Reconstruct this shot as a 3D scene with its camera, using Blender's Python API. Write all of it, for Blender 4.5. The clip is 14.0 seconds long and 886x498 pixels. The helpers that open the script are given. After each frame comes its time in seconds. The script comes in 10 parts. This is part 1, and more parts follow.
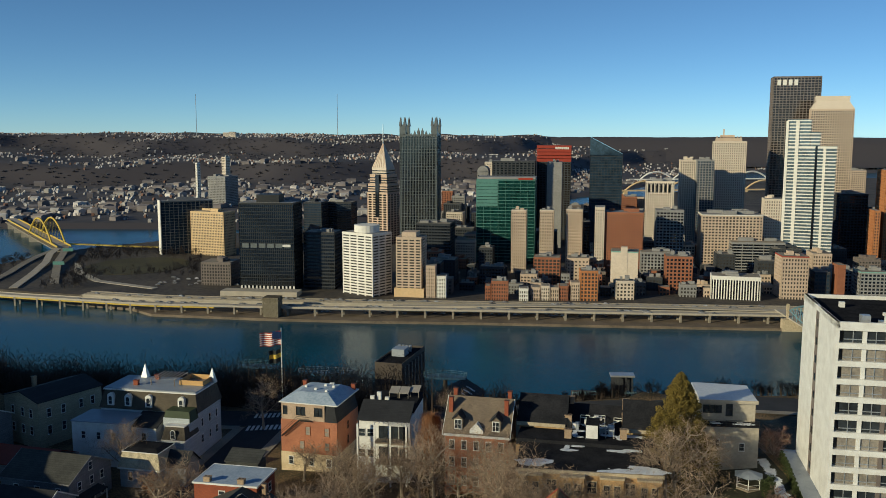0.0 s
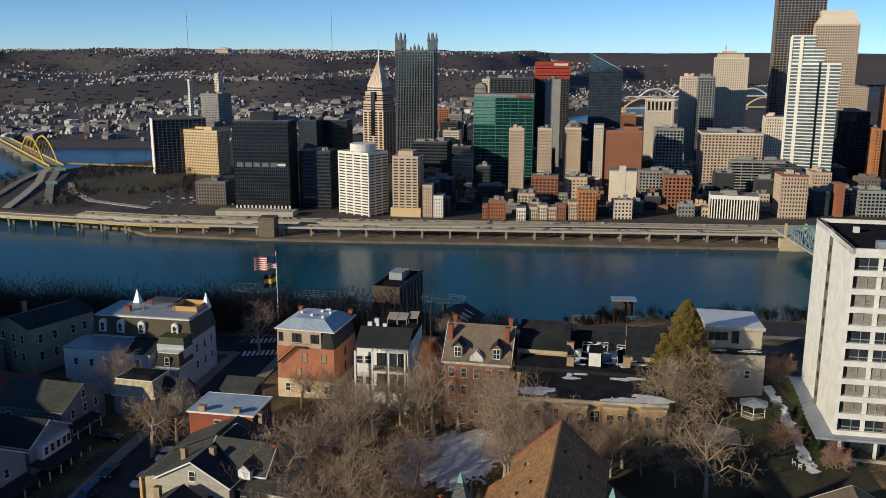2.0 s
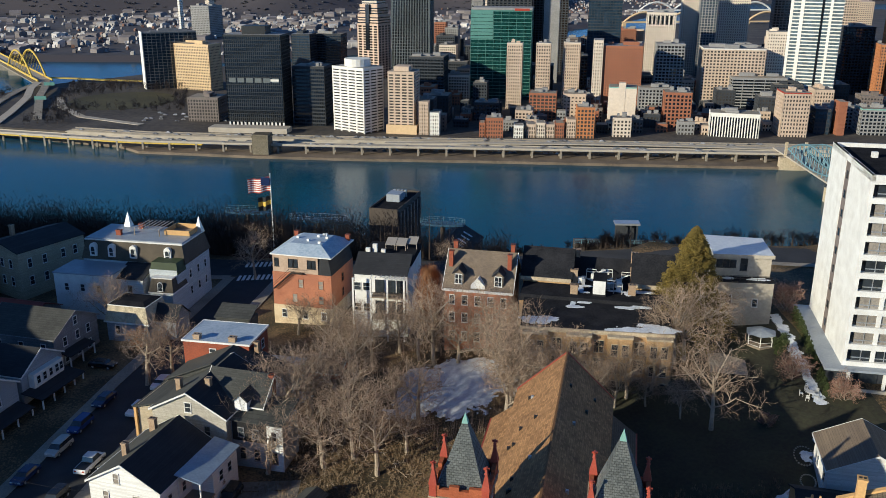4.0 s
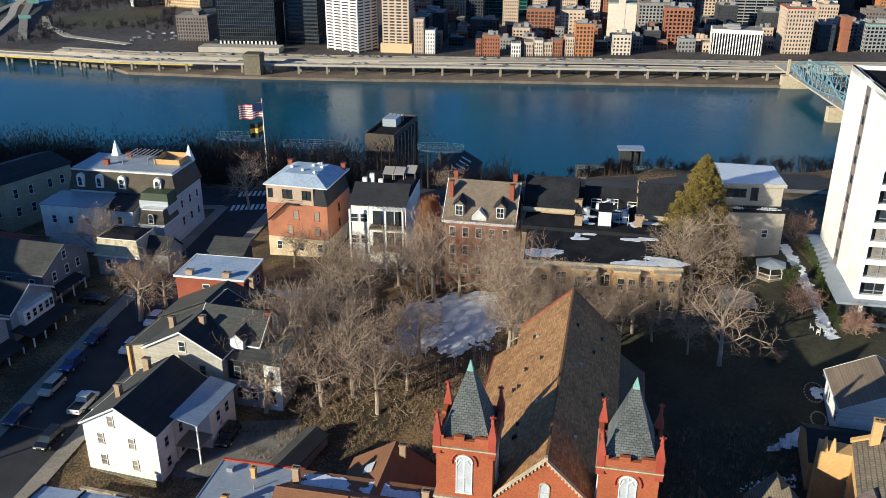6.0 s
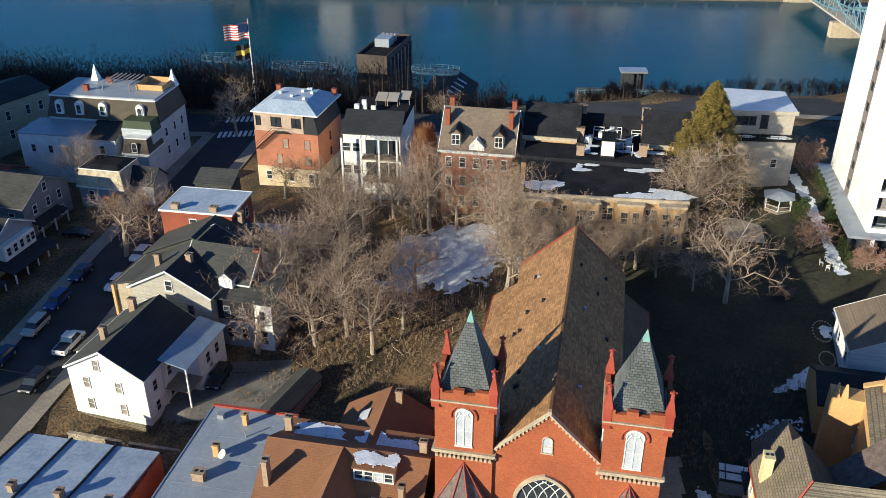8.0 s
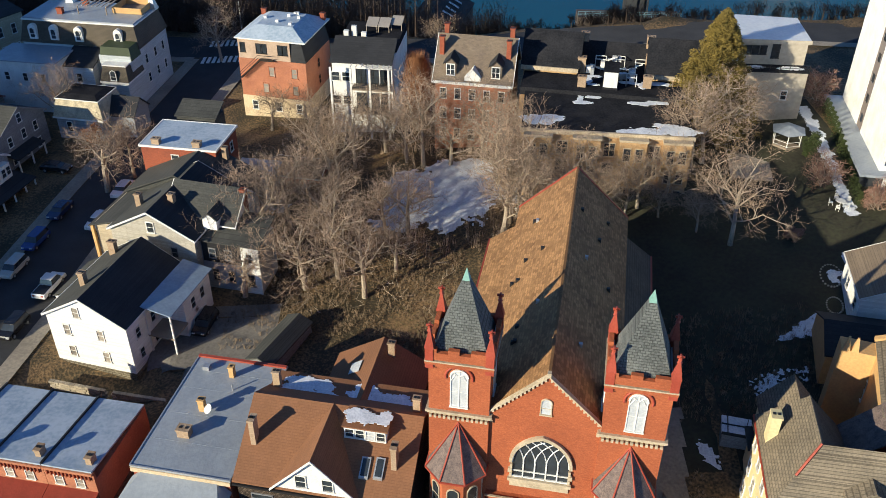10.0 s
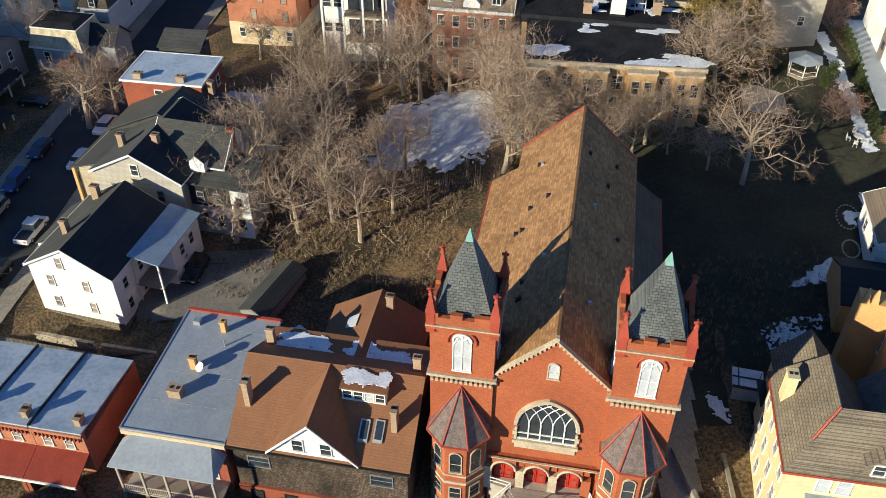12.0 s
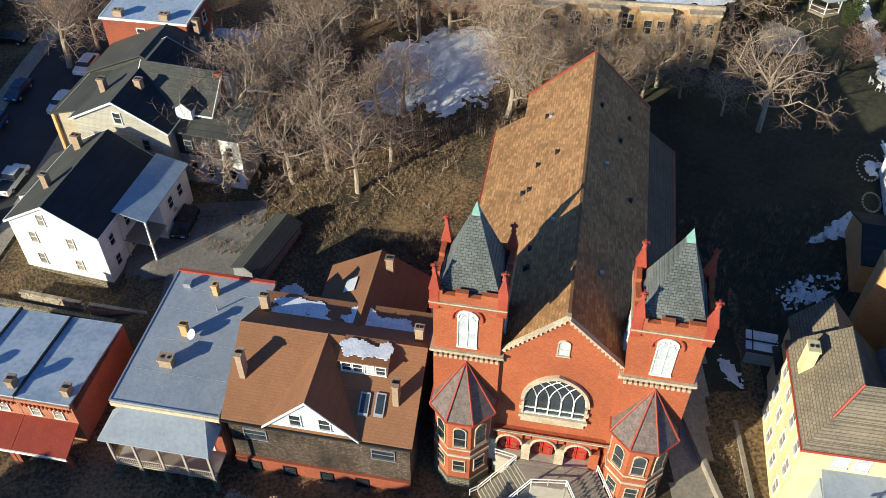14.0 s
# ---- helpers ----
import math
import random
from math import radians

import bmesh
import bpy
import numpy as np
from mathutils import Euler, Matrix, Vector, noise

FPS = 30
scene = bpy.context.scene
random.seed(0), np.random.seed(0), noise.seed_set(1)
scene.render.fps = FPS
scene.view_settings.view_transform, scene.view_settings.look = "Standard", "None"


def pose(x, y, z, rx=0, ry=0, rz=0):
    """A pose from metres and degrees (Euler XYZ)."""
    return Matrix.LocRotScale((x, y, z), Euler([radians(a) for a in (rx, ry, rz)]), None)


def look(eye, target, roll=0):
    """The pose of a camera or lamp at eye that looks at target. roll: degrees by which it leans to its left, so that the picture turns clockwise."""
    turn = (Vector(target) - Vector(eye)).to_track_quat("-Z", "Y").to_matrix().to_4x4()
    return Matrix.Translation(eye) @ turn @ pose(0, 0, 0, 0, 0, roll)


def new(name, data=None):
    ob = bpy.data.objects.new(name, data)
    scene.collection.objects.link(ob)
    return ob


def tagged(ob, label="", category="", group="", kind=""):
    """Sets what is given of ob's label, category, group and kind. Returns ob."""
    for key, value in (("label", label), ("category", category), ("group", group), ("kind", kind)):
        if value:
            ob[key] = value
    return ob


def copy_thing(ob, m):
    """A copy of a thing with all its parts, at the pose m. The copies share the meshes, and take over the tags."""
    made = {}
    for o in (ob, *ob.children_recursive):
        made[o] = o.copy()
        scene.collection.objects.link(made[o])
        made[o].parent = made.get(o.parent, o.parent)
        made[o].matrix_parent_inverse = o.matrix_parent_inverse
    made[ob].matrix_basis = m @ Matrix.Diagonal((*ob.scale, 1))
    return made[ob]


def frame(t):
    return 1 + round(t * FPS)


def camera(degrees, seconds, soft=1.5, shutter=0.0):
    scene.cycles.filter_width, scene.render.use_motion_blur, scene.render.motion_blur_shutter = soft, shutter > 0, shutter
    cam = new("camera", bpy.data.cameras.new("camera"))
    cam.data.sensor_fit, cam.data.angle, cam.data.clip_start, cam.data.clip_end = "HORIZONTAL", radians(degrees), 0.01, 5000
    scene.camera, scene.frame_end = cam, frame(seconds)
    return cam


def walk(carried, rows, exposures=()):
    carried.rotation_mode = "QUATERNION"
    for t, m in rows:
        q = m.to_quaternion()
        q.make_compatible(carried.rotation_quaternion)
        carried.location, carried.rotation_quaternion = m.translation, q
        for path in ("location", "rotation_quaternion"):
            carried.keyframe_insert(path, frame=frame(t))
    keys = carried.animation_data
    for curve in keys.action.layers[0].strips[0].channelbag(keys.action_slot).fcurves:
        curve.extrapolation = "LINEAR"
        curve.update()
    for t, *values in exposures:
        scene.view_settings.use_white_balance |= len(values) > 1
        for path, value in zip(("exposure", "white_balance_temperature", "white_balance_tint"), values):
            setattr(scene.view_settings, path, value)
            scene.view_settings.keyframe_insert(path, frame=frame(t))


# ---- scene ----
cam = camera(53.7, 14.0, soft=0.85)
PATH = [
    (0, (2.381, -3.599, 172.987), (2.347, -1.616, 172.726), 0.1),
    (0.5, (2.338, -2.045, 172.97), (2.307, -0.068, 172.665), 0.2),
    (1, (2.194, -0.577, 172.995), (2.165, 1.392, 172.643), 0.2),
    (1.5, (2.017, 0.821, 172.995), (1.99, 2.781, 172.597), 0.1),
    (2, (1.769, 2.204, 172.991), (1.744, 4.154, 172.547), 0.1),
    (2.5, (1.551, 3.556, 172.987), (1.529, 5.495, 172.498), 0.1),
    (3, (1.329, 4.917, 173.005), (1.309, 6.844, 172.471), 0.1),
    (3.2, (1.238, 5.445, 173.009), (1.22, 7.367, 172.455), 0.2),
    (5.3, (0.315, 10.861, 173.071), (0.308, 12.72, 172.335), 0.2),
    (5.5, (0.27, 11.406, 173.068), (0.263, 13.258, 172.314), 0.1),
    (6, (0.122, 12.755, 173.074), (0.119, 14.589, 172.277), 0.1),
    (6.5, (-0.016, 14.153, 173.07), (-0.015, 15.967, 172.229), 0.1),
    (7, (-0.122, 15.527, 173.07), (-0.118, 17.321, 172.187), 0.1),
    (7.5, (-0.209, 16.966, 173.05), (-0.201, 18.739, 172.125), 0.1),
    (8, (-0.246, 18.425, 173.018), (-0.235, 20.177, 172.051), 0.1),
    (8.2, (-0.246, 18.997, 173.019), (-0.233, 20.739, 172.036), 0.2),
    (10.3, (-0.211, 25.046, 173.133), (-0.185, 26.681, 171.981), 0.3),
    (10.5, (-0.223, 25.635, 173.129), (-0.197, 27.258, 171.961), 0.2),
    (11, (-0.335, 27.064, 173.11), (-0.306, 28.658, 171.903), 0.2),
    (11.5, (-0.434, 28.511, 173.117), (-0.404, 30.076, 171.871), 0.2),
    (12, (-0.551, 29.968, 173.166), (-0.519, 31.502, 171.882), 0.2),
    (12.5, (-0.694, 31.396, 173.139), (-0.659, 32.899, 171.819), 0.3),
    (13, (-0.775, 32.895, 173.137), (-0.739, 34.366, 171.782), 0.3),
    (13.5, (-0.886, 34.442, 173.155), (-0.85, 35.881, 171.766), 0.3),
    (14, (-1.075, 36.009, 173.219), (-1.035, 37.415, 171.797), 0.4),
]
walk(cam, [(t, look(e, g, r)) for t, e, g, r in PATH], [(0.0, -0.32, 7050, -6), (1.0, -0.32, 7050, 0), (1.5, -0.26, 7000, 3), (3.0, 0.02, 6150, 2), (5.5, 0.54, 6150, 1), (8.0, 0.68, 6250, 1), (10.5, 0.64, 6500, 2), (12.5, 0.7, 6400, 0), (14.0, 0.84, 6250, -1)])

# world, sun, exposure
SHADOW_AZ, SUN_EL = 34.0, 16.0
sky_world = bpy.data.worlds.new("sky")
scene.world = sky_world
sky_world.use_nodes = True
wn = sky_world.node_tree
wn.nodes.clear()
sky = wn.nodes.new("ShaderNodeTexSky")
sky.sky_type = "NISHITA"
sky.sun_disc = False
sky.sun_elevation = radians(SUN_EL)
sky.sun_rotation = radians(90 - SHADOW_AZ + 180)
sky.altitude = 300
sky.air_density, sky.dust_density, sky.ozone_density = 0.5, 0.0, 5.0
bg = wn.nodes.new("ShaderNodeBackground")
bg.inputs["Strength"].default_value = 0.142
wo = wn.nodes.new("ShaderNodeOutputWorld")
wn.links.new(sky.outputs[0], bg.inputs[0])
wn.links.new(bg.outputs[0], wo.inputs[0])
sun_data = bpy.data.lights.new("sun", "SUN")
sun_data.energy, sun_data.angle, sun_data.color = 5.0, radians(0.5), (1.0, 0.87, 0.69)
sun = new("sun", sun_data)
ax, el = radians(SHADOW_AZ), radians(SUN_EL)
sun_way = Vector((math.cos(ax) * math.cos(el), math.sin(ax) * math.cos(el), -math.sin(el)))
sun.matrix_world = look((-200, -200, 400), Vector((-200, -200, 400)) + sun_way)
scene.view_settings.exposure = 0.0

# ---- materials ----
def mat(name, color, color2=None, rough=0.85, metal=0.0, scale=0.35, fine=6.0, bump=0.15, mix=0.5, rand=0.0, spec=0.3):
    """Two colours mixed by coarse and fine noise at world scale, with fine relief. rand: variation from object to object and piece to piece."""
    m = bpy.data.materials.new(name)
    m.use_nodes = True
    n, l = m.node_tree.nodes, m.node_tree.links
    p = n["Principled BSDF"]
    c2 = color2 or tuple(c * 0.72 for c in color)
    geo = n.new("ShaderNodeNewGeometry")
    a, b = n.new("ShaderNodeTexNoise"), n.new("ShaderNodeTexNoise")
    a.inputs["Scale"].default_value, b.inputs["Scale"].default_value = scale, fine
    a.inputs["Detail"].default_value, b.inputs["Detail"].default_value = 6, 5
    for t in (a, b):
        l.new(geo.outputs["Position"], t.inputs["Vector"])
    ad = n.new("ShaderNodeMath")
    ad.operation = "ADD"
    l.new(a.outputs["Fac"], ad.inputs[0])
    l.new(b.outputs["Fac"], ad.inputs[1])
    mr = n.new("ShaderNodeMapRange")
    mr.inputs["From Min"].default_value, mr.inputs["From Max"].default_value = 0.75, 1.25
    mr.inputs["To Min"].default_value, mr.inputs["To Max"].default_value = 0.0, mix * 2
    l.new(ad.outputs[0], mr.inputs["Value"])
    mx = n.new("ShaderNodeMix")
    mx.data_type = "RGBA"
    l.new(mr.outputs[0], mx.inputs[0])
    mx.inputs[6].default_value, mx.inputs[7].default_value = (*color, 1), (*c2, 1)
    out = mx.outputs[2]
    if rand:
        oi = n.new("ShaderNodeObjectInfo")
        sm = n.new("ShaderNodeMath")
        sm.operation = "ADD"
        l.new(oi.outputs["Random"], sm.inputs[0])
        l.new(geo.outputs["Random Per Island"], sm.inputs[1])
        vr = n.new("ShaderNodeMapRange")
        vr.inputs["From Max"].default_value = 2
        vr.inputs["To Min"].default_value, vr.inputs["To Max"].default_value = 1 - rand, 1 + rand
        l.new(sm.outputs[0], vr.inputs["Value"])
        hs = n.new("ShaderNodeHueSaturation")
        l.new(vr.outputs[0], hs.inputs["Value"])
        l.new(out, hs.inputs["Color"])
        out = hs.outputs[0]
    l.new(out, p.inputs["Base Color"])
    p.inputs["Roughness"].default_value, p.inputs["Metallic"].default_value = rough, metal
    p.inputs["Specular IOR Level"].default_value = spec
    if bump:
        bp = n.new("ShaderNodeBump")
        bp.inputs["Strength"].default_value = bump
        bp.inputs["Distance"].default_value = 0.1
        l.new(b.outputs["Fac"], bp.inputs["Height"])
        l.new(bp.outputs[0], p.inputs["Normal"])
    return m


def courses(name, color, color2, joint, brick_w, brick_h, slope="wall", rough=0.85, mortar=0.02, bump=0.4, spec=0.3, even=0.78):
    """Brick, shingle or slate courses laid over a wall (along x + y, up z) or over a roof slope, with stains."""
    m = mat(name, color, color2, rough=rough, bump=0, spec=spec)
    n, l = m.node_tree.nodes, m.node_tree.links
    p = n["Principled BSDF"]
    base = p.inputs["Base Color"].links[0].from_socket
    tc, sx, cx = n.new("ShaderNodeTexCoord"), n.new("ShaderNodeSeparateXYZ"), n.new("ShaderNodeCombineXYZ")
    l.new(tc.outputs["Object"], sx.inputs[0])
    if slope == "wall":
        ad = n.new("ShaderNodeMath")
        l.new(sx.outputs[0], ad.inputs[0])
        l.new(sx.outputs[1], ad.inputs[1])
        l.new(ad.outputs[0], cx.inputs[0])
    else:
        l.new(sx.outputs[0 if slope == "x" else 1], cx.inputs[0])
    l.new(sx.outputs[2], cx.inputs[1])
    br = n.new("ShaderNodeTexBrick")
    l.new(cx.outputs[0], br.inputs["Vector"])
    br.inputs["Scale"].default_value = 1.0
    br.inputs["Brick Width"].default_value, br.inputs["Row Height"].default_value = brick_w, brick_h
    br.inputs["Mortar Size"].default_value = mortar
    br.inputs["Color1"].default_value, br.inputs["Color2"].default_value = (1, 1, 1, 1), (even, even, even, 1)
    br.inputs["Mortar"].default_value = (*joint, 1)
    mu = n.new("ShaderNodeMix")
    mu.data_type, mu.blend_type = "RGBA", "MULTIPLY"
    mu.inputs[0].default_value = 1.0
    l.new(base, mu.inputs[6])
    l.new(br.outputs["Color"], mu.inputs[7])
    l.new(mu.outputs[2], p.inputs["Base Color"])
    bp = n.new("ShaderNodeBump")
    bp.inputs["Strength"].default_value, bp.inputs["Distance"].default_value = bump, 0.03
    l.new(br.outputs["Color"], bp.inputs["Height"])
    l.new(bp.outputs[0], p.inputs["Normal"])
    return m


def glass(name, color, rough=0.12, metal=0.0, rand=0.25):
    """Window glass seen from outdoors: a dark, glossy sheet that mirrors the sky, uneven from pane to pane."""
    return mat(name, color, tuple(c * 0.4 for c in color), rough=rough, metal=metal, scale=0.15, fine=1.0, bump=0.02, rand=rand, spec=0.7)


def water_material():
    m = bpy.data.materials.new("river_water")
    m.use_nodes = True
    n, l = m.node_tree.nodes, m.node_tree.links
    p = n["Principled BSDF"]
    geo = n.new("ShaderNodeNewGeometry")
    a, b = n.new("ShaderNodeTexNoise"), n.new("ShaderNodeTexNoise")
    a.inputs["Scale"].default_value, a.inputs["Detail"].default_value = 0.006, 4
    b.inputs["Scale"].default_value, b.inputs["Detail"].default_value = 0.55, 3
    for t in (a, b):
        l.new(geo.outputs["Position"], t.inputs["Vector"])
    mx = n.new("ShaderNodeMix")
    mx.data_type = "RGBA"
    l.new(a.outputs["Fac"], mx.inputs[0])
    mx.inputs[6].default_value, mx.inputs[7].default_value = (0.002, 0.040, 0.084, 1), (0.008, 0.088, 0.120, 1)
    l.new(mx.outputs[2], p.inputs["Base Color"])
    p.inputs["Roughness"].default_value = 0.2
    p.inputs["IOR"].default_value = 1.33
    p.inputs["Specular IOR Level"].default_value = 0.2
    bp = n.new("ShaderNodeBump")
    bp.inputs["Strength"].default_value, bp.inputs["Distance"].default_value = 0.25, 0.3
    l.new(b.outputs["Fac"], bp.inputs["Height"])
    l.new(bp.outputs[0], p.inputs["Normal"])
    return m


WATER = water_material()
WHARFSTONE = mat("brown_wharf_stone", (0.23, 0.175, 0.125), (0.10, 0.08, 0.06), scale=0.06, fine=0.8, bump=0.3)
EARTH = mat("winter_ground", (0.26, 0.165, 0.082), (0.052, 0.042, 0.024), scale=0.14, fine=3.2, bump=0.8, mix=0.65)
PARKLAWN = mat("park_grass", (0.085, 0.075, 0.034), (0.05, 0.046, 0.026), scale=0.03, fine=0.4, bump=0.2)
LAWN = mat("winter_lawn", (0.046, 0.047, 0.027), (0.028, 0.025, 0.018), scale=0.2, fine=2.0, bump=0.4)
CITYGROUND = mat("city_ground", (0.105, 0.088, 0.072), (0.040, 0.036, 0.034), scale=0.02, fine=0.2, bump=0.1)
ASPHALT = mat("asphalt", (0.050, 0.050, 0.053), (0.030, 0.031, 0.034), scale=0.3, fine=8)
CONCRETE = mat("concrete", (0.34, 0.295, 0.235), (0.21, 0.185, 0.15), scale=0.25, fine=3)
PALE = mat("pale_concrete", (0.48, 0.42, 0.34), (0.36, 0.32, 0.26), scale=0.1, fine=2)
STONE = mat("cut_stone", (0.56, 0.46, 0.32), (0.36, 0.29, 0.20), scale=0.8, fine=5, bump=0.3)
RUBBLE = courses("rubble_stone", (0.30, 0.26, 0.19), (0.16, 0.14, 0.10), (0.35, 0.32, 0.28), 0.6, 0.3, mortar=0.04)
SNOW = mat("old_snow", (0.80, 0.82, 0.85), (0.52, 0.55, 0.60), scale=0.8, fine=5, bump=0.2, rough=0.7)
WHITE = mat("white_paint", (0.80, 0.79, 0.75), (0.62, 0.60, 0.56), scale=0.6, fine=9, bump=0.05, rough=0.6)
SIDING = courses("white_siding", (0.86, 0.85, 0.82), (0.78, 0.77, 0.73), (0.72, 0.71, 0.68), 4.0, 0.15, mortar=0.008, bump=0.15, rough=0.6)
PALESIDE = courses("cream_siding", (0.50, 0.46, 0.38), (0.40, 0.37, 0.31), (0.5, 0.5, 0.5), 4.0, 0.15, mortar=0.012, bump=0.3, rough=0.6)
BEIGESIDE = courses("beige_siding", (0.55, 0.46, 0.32), (0.44, 0.36, 0.25), (0.5, 0.5, 0.5), 4.0, 0.15, mortar=0.012, bump=0.3, rough=0.6)
BLUESIDE = courses("blue_grey_siding", (0.38, 0.42, 0.45), (0.28, 0.32, 0.36), (0.5, 0.5, 0.5), 4.0, 0.15, mortar=0.012, bump=0.3, rough=0.6)
GREYSIDE = courses("grey_siding", (0.30, 0.30, 0.30), (0.20, 0.20, 0.21), (0.5, 0.5, 0.5), 4.0, 0.18, mortar=0.012, bump=0.3, rough=0.6)
BRICK = courses("orange_red_brick", (0.47, 0.137, 0.058), (0.34, 0.096, 0.042), (0.75, 0.62, 0.55), 0.24, 0.08, mortar=0.008)
OLDBRICK = courses("old_red_brick", (0.38, 0.105, 0.055), (0.25, 0.075, 0.045), (0.8, 0.7, 0.6), 0.24, 0.08, mortar=0.008)
TANBRICK = courses("tan_brick", (0.58, 0.38, 0.19), (0.42, 0.26, 0.13), (0.8, 0.75, 0.7), 0.24, 0.08, mortar=0.008)
STUCCO = mat("peach_stucco", (0.62, 0.38, 0.16), (0.50, 0.30, 0.13), scale=0.5, fine=4)
YELLOW = mat("pale_yellow_wall", (0.70, 0.60, 0.34), (0.56, 0.47, 0.27), scale=0.5, fine=4, rough=0.7)
PINK = mat("weathered_pink_brown_wall", (0.50, 0.37, 0.27), (0.36, 0.26, 0.19), scale=0.5, fine=4)
SHAKES = courses("worn_wood_shakes", (0.30, 0.225, 0.165), (0.05, 0.038, 0.03), (0.2, 0.17, 0.15), 0.27, 0.16, mortar=0.03, bump=0.9, even=0.3)
CHURCHROOF_Y = courses("brown_shingle", (0.45, 0.245, 0.108), (0.29, 0.155, 0.07), (0.55, 0.53, 0.5), 0.5, 0.22, slope="y", mortar=0.02, even=0.52)
BROWNROOF = courses("red_brown_shingle", (0.27, 0.125, 0.062), (0.21, 0.098, 0.05), (0.75, 0.74, 0.72), 0.45, 0.14, slope="x", mortar=0.01, even=0.9)
GREYSHINGLE = courses("grey_brown_shingle", (0.29, 0.235, 0.165), (0.15, 0.125, 0.092), (0.5, 0.5, 0.5), 0.4, 0.24, slope="y", mortar=0.03)
TANSHINGLE = courses("tan_shingle", (0.24, 0.185, 0.13), (0.18, 0.138, 0.105), (0.5, 0.5, 0.5), 0.4, 0.15, slope="x", mortar=0.006, bump=0.2)
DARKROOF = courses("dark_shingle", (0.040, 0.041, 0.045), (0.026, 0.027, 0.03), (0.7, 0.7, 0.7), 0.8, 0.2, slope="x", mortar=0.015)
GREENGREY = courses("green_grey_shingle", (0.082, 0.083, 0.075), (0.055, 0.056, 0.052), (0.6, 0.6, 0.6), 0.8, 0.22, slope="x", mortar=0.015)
SLATE = courses("grey_green_slate", (0.185, 0.195, 0.185), (0.085, 0.092, 0.09), (0.35, 0.35, 0.35), 0.4, 0.22, slope="x", mortar=0.02)
MOTTLED = mat("mottled_slate", (0.20, 0.15, 0.13), (0.09, 0.07, 0.065), scale=2.0, fine=9, bump=0.3)
TARROOF = mat("flat_tar_roof", (0.016, 0.017, 0.020), (0.034, 0.034, 0.038), scale=0.4, fine=4, spec=0.0, rough=1.0)
METALROOF = mat("silver_coated_roof", (0.325, 0.358, 0.395), (0.215, 0.243, 0.277), rough=0.45, scale=0.5, fine=3, bump=0.2, mix=0.3, spec=0.5)
# Blue base colour stands in for sky reflected by the metal.
SKYMETAL = mat("sky_tinted_metal_roof", (0.27, 0.345, 0.43), (0.20, 0.265, 0.34), rough=0.4, scale=0.6, fine=3, bump=0.15, spec=0.5)
REDMETAL = mat("red_metal_roof", (0.26, 0.045, 0.028), (0.20, 0.035, 0.02), rough=0.5, scale=0.8)
REDTRIM = mat("red_painted_metal", (0.38, 0.075, 0.045), (0.28, 0.05, 0.03), rough=0.5)
COPPER = mat("green_copper", (0.25, 0.45, 0.38), (0.18, 0.33, 0.28), rough=0.6)
DARKMETAL = mat("dark_metal", (0.04, 0.04, 0.042), rough=0.45, metal=0.4)
STEEL = mat("pale_metal", (0.55, 0.56, 0.57), (0.42, 0.43, 0.44), rough=0.4, metal=0.6)
WOOD = mat("weathered_deck", (0.30, 0.24, 0.18), (0.20, 0.16, 0.12), fine=10)
WOODGREY = mat("grey_deck_boards", (0.40, 0.345, 0.28), (0.27, 0.23, 0.19), fine=10, rand=0.2)
BARK = mat("bare_bark", (0.42, 0.345, 0.26), (0.22, 0.175, 0.13), fine=5, rand=0.25)
TWIG = mat("bare_twigs", (0.45, 0.325, 0.23), (0.165, 0.118, 0.085), fine=2, bump=0, rand=0.45)
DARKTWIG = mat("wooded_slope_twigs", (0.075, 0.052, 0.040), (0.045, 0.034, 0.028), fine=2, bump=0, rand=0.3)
LITTER = mat("dry_leaf_litter", (0.235, 0.165, 0.105), (0.11, 0.085, 0.055), fine=2, bump=0, rand=0.5)
MOSS = mat("mossy_undergrowth", (0.16, 0.15, 0.05), (0.09, 0.085, 0.035), fine=2, bump=0, rand=0.4)
NEEDLES = mat("yellow_green_needles", (0.185, 0.132, 0.030), (0.085, 0.064, 0.017), fine=3, bump=0, rand=0.35)
EVERGREEN = mat("evergreen_leaves", (0.050, 0.065, 0.018), (0.030, 0.042, 0.014), fine=3, bump=0, rand=0.35)
PANE = glass("window_glass", (0.045, 0.055, 0.065))
PALEPANE = mat("white_window_screen", (0.56, 0.57, 0.57), (0.40, 0.42, 0.44), scale=0.8, fine=6, rough=0.3, spec=0.5)
CHIM = courses("tan_chimney_brick", (0.50, 0.37, 0.25), (0.34, 0.24, 0.16), (0.75, 0.7, 0.65), 0.24, 0.08, mortar=0.01)
CURTAIN = mat("curtained_window", (0.34, 0.30, 0.25), (0.20, 0.18, 0.16), scale=1.2, fine=4, rough=0.25, bump=0, spec=0.6, rand=0.4)
REDDOOR = mat("red_door_paint", (0.50, 0.03, 0.02), rough=0.5)
# city walls
C_BLACK = mat("black_steel", (0.020, 0.022, 0.024), (0.030, 0.032, 0.034), rough=0.5, scale=0.05, fine=0.5, bump=0.02)
C_WHITE = mat("city_white", (0.78, 0.745, 0.68), (0.66, 0.63, 0.57), scale=0.05, fine=0.5, bump=0.02)
C_CREAM = mat("city_cream", (0.68, 0.58, 0.47), (0.57, 0.48, 0.39), scale=0.05, fine=0.5, bump=0.02)
C_TAN = mat("city_tan", (0.57, 0.44, 0.335), (0.46, 0.35, 0.265), scale=0.05, fine=0.5, bump=0.02)
C_GOLD = mat("city_gold", (0.66, 0.47, 0.27), (0.56, 0.40, 0.23), scale=0.05, fine=0.5, bump=0.02)
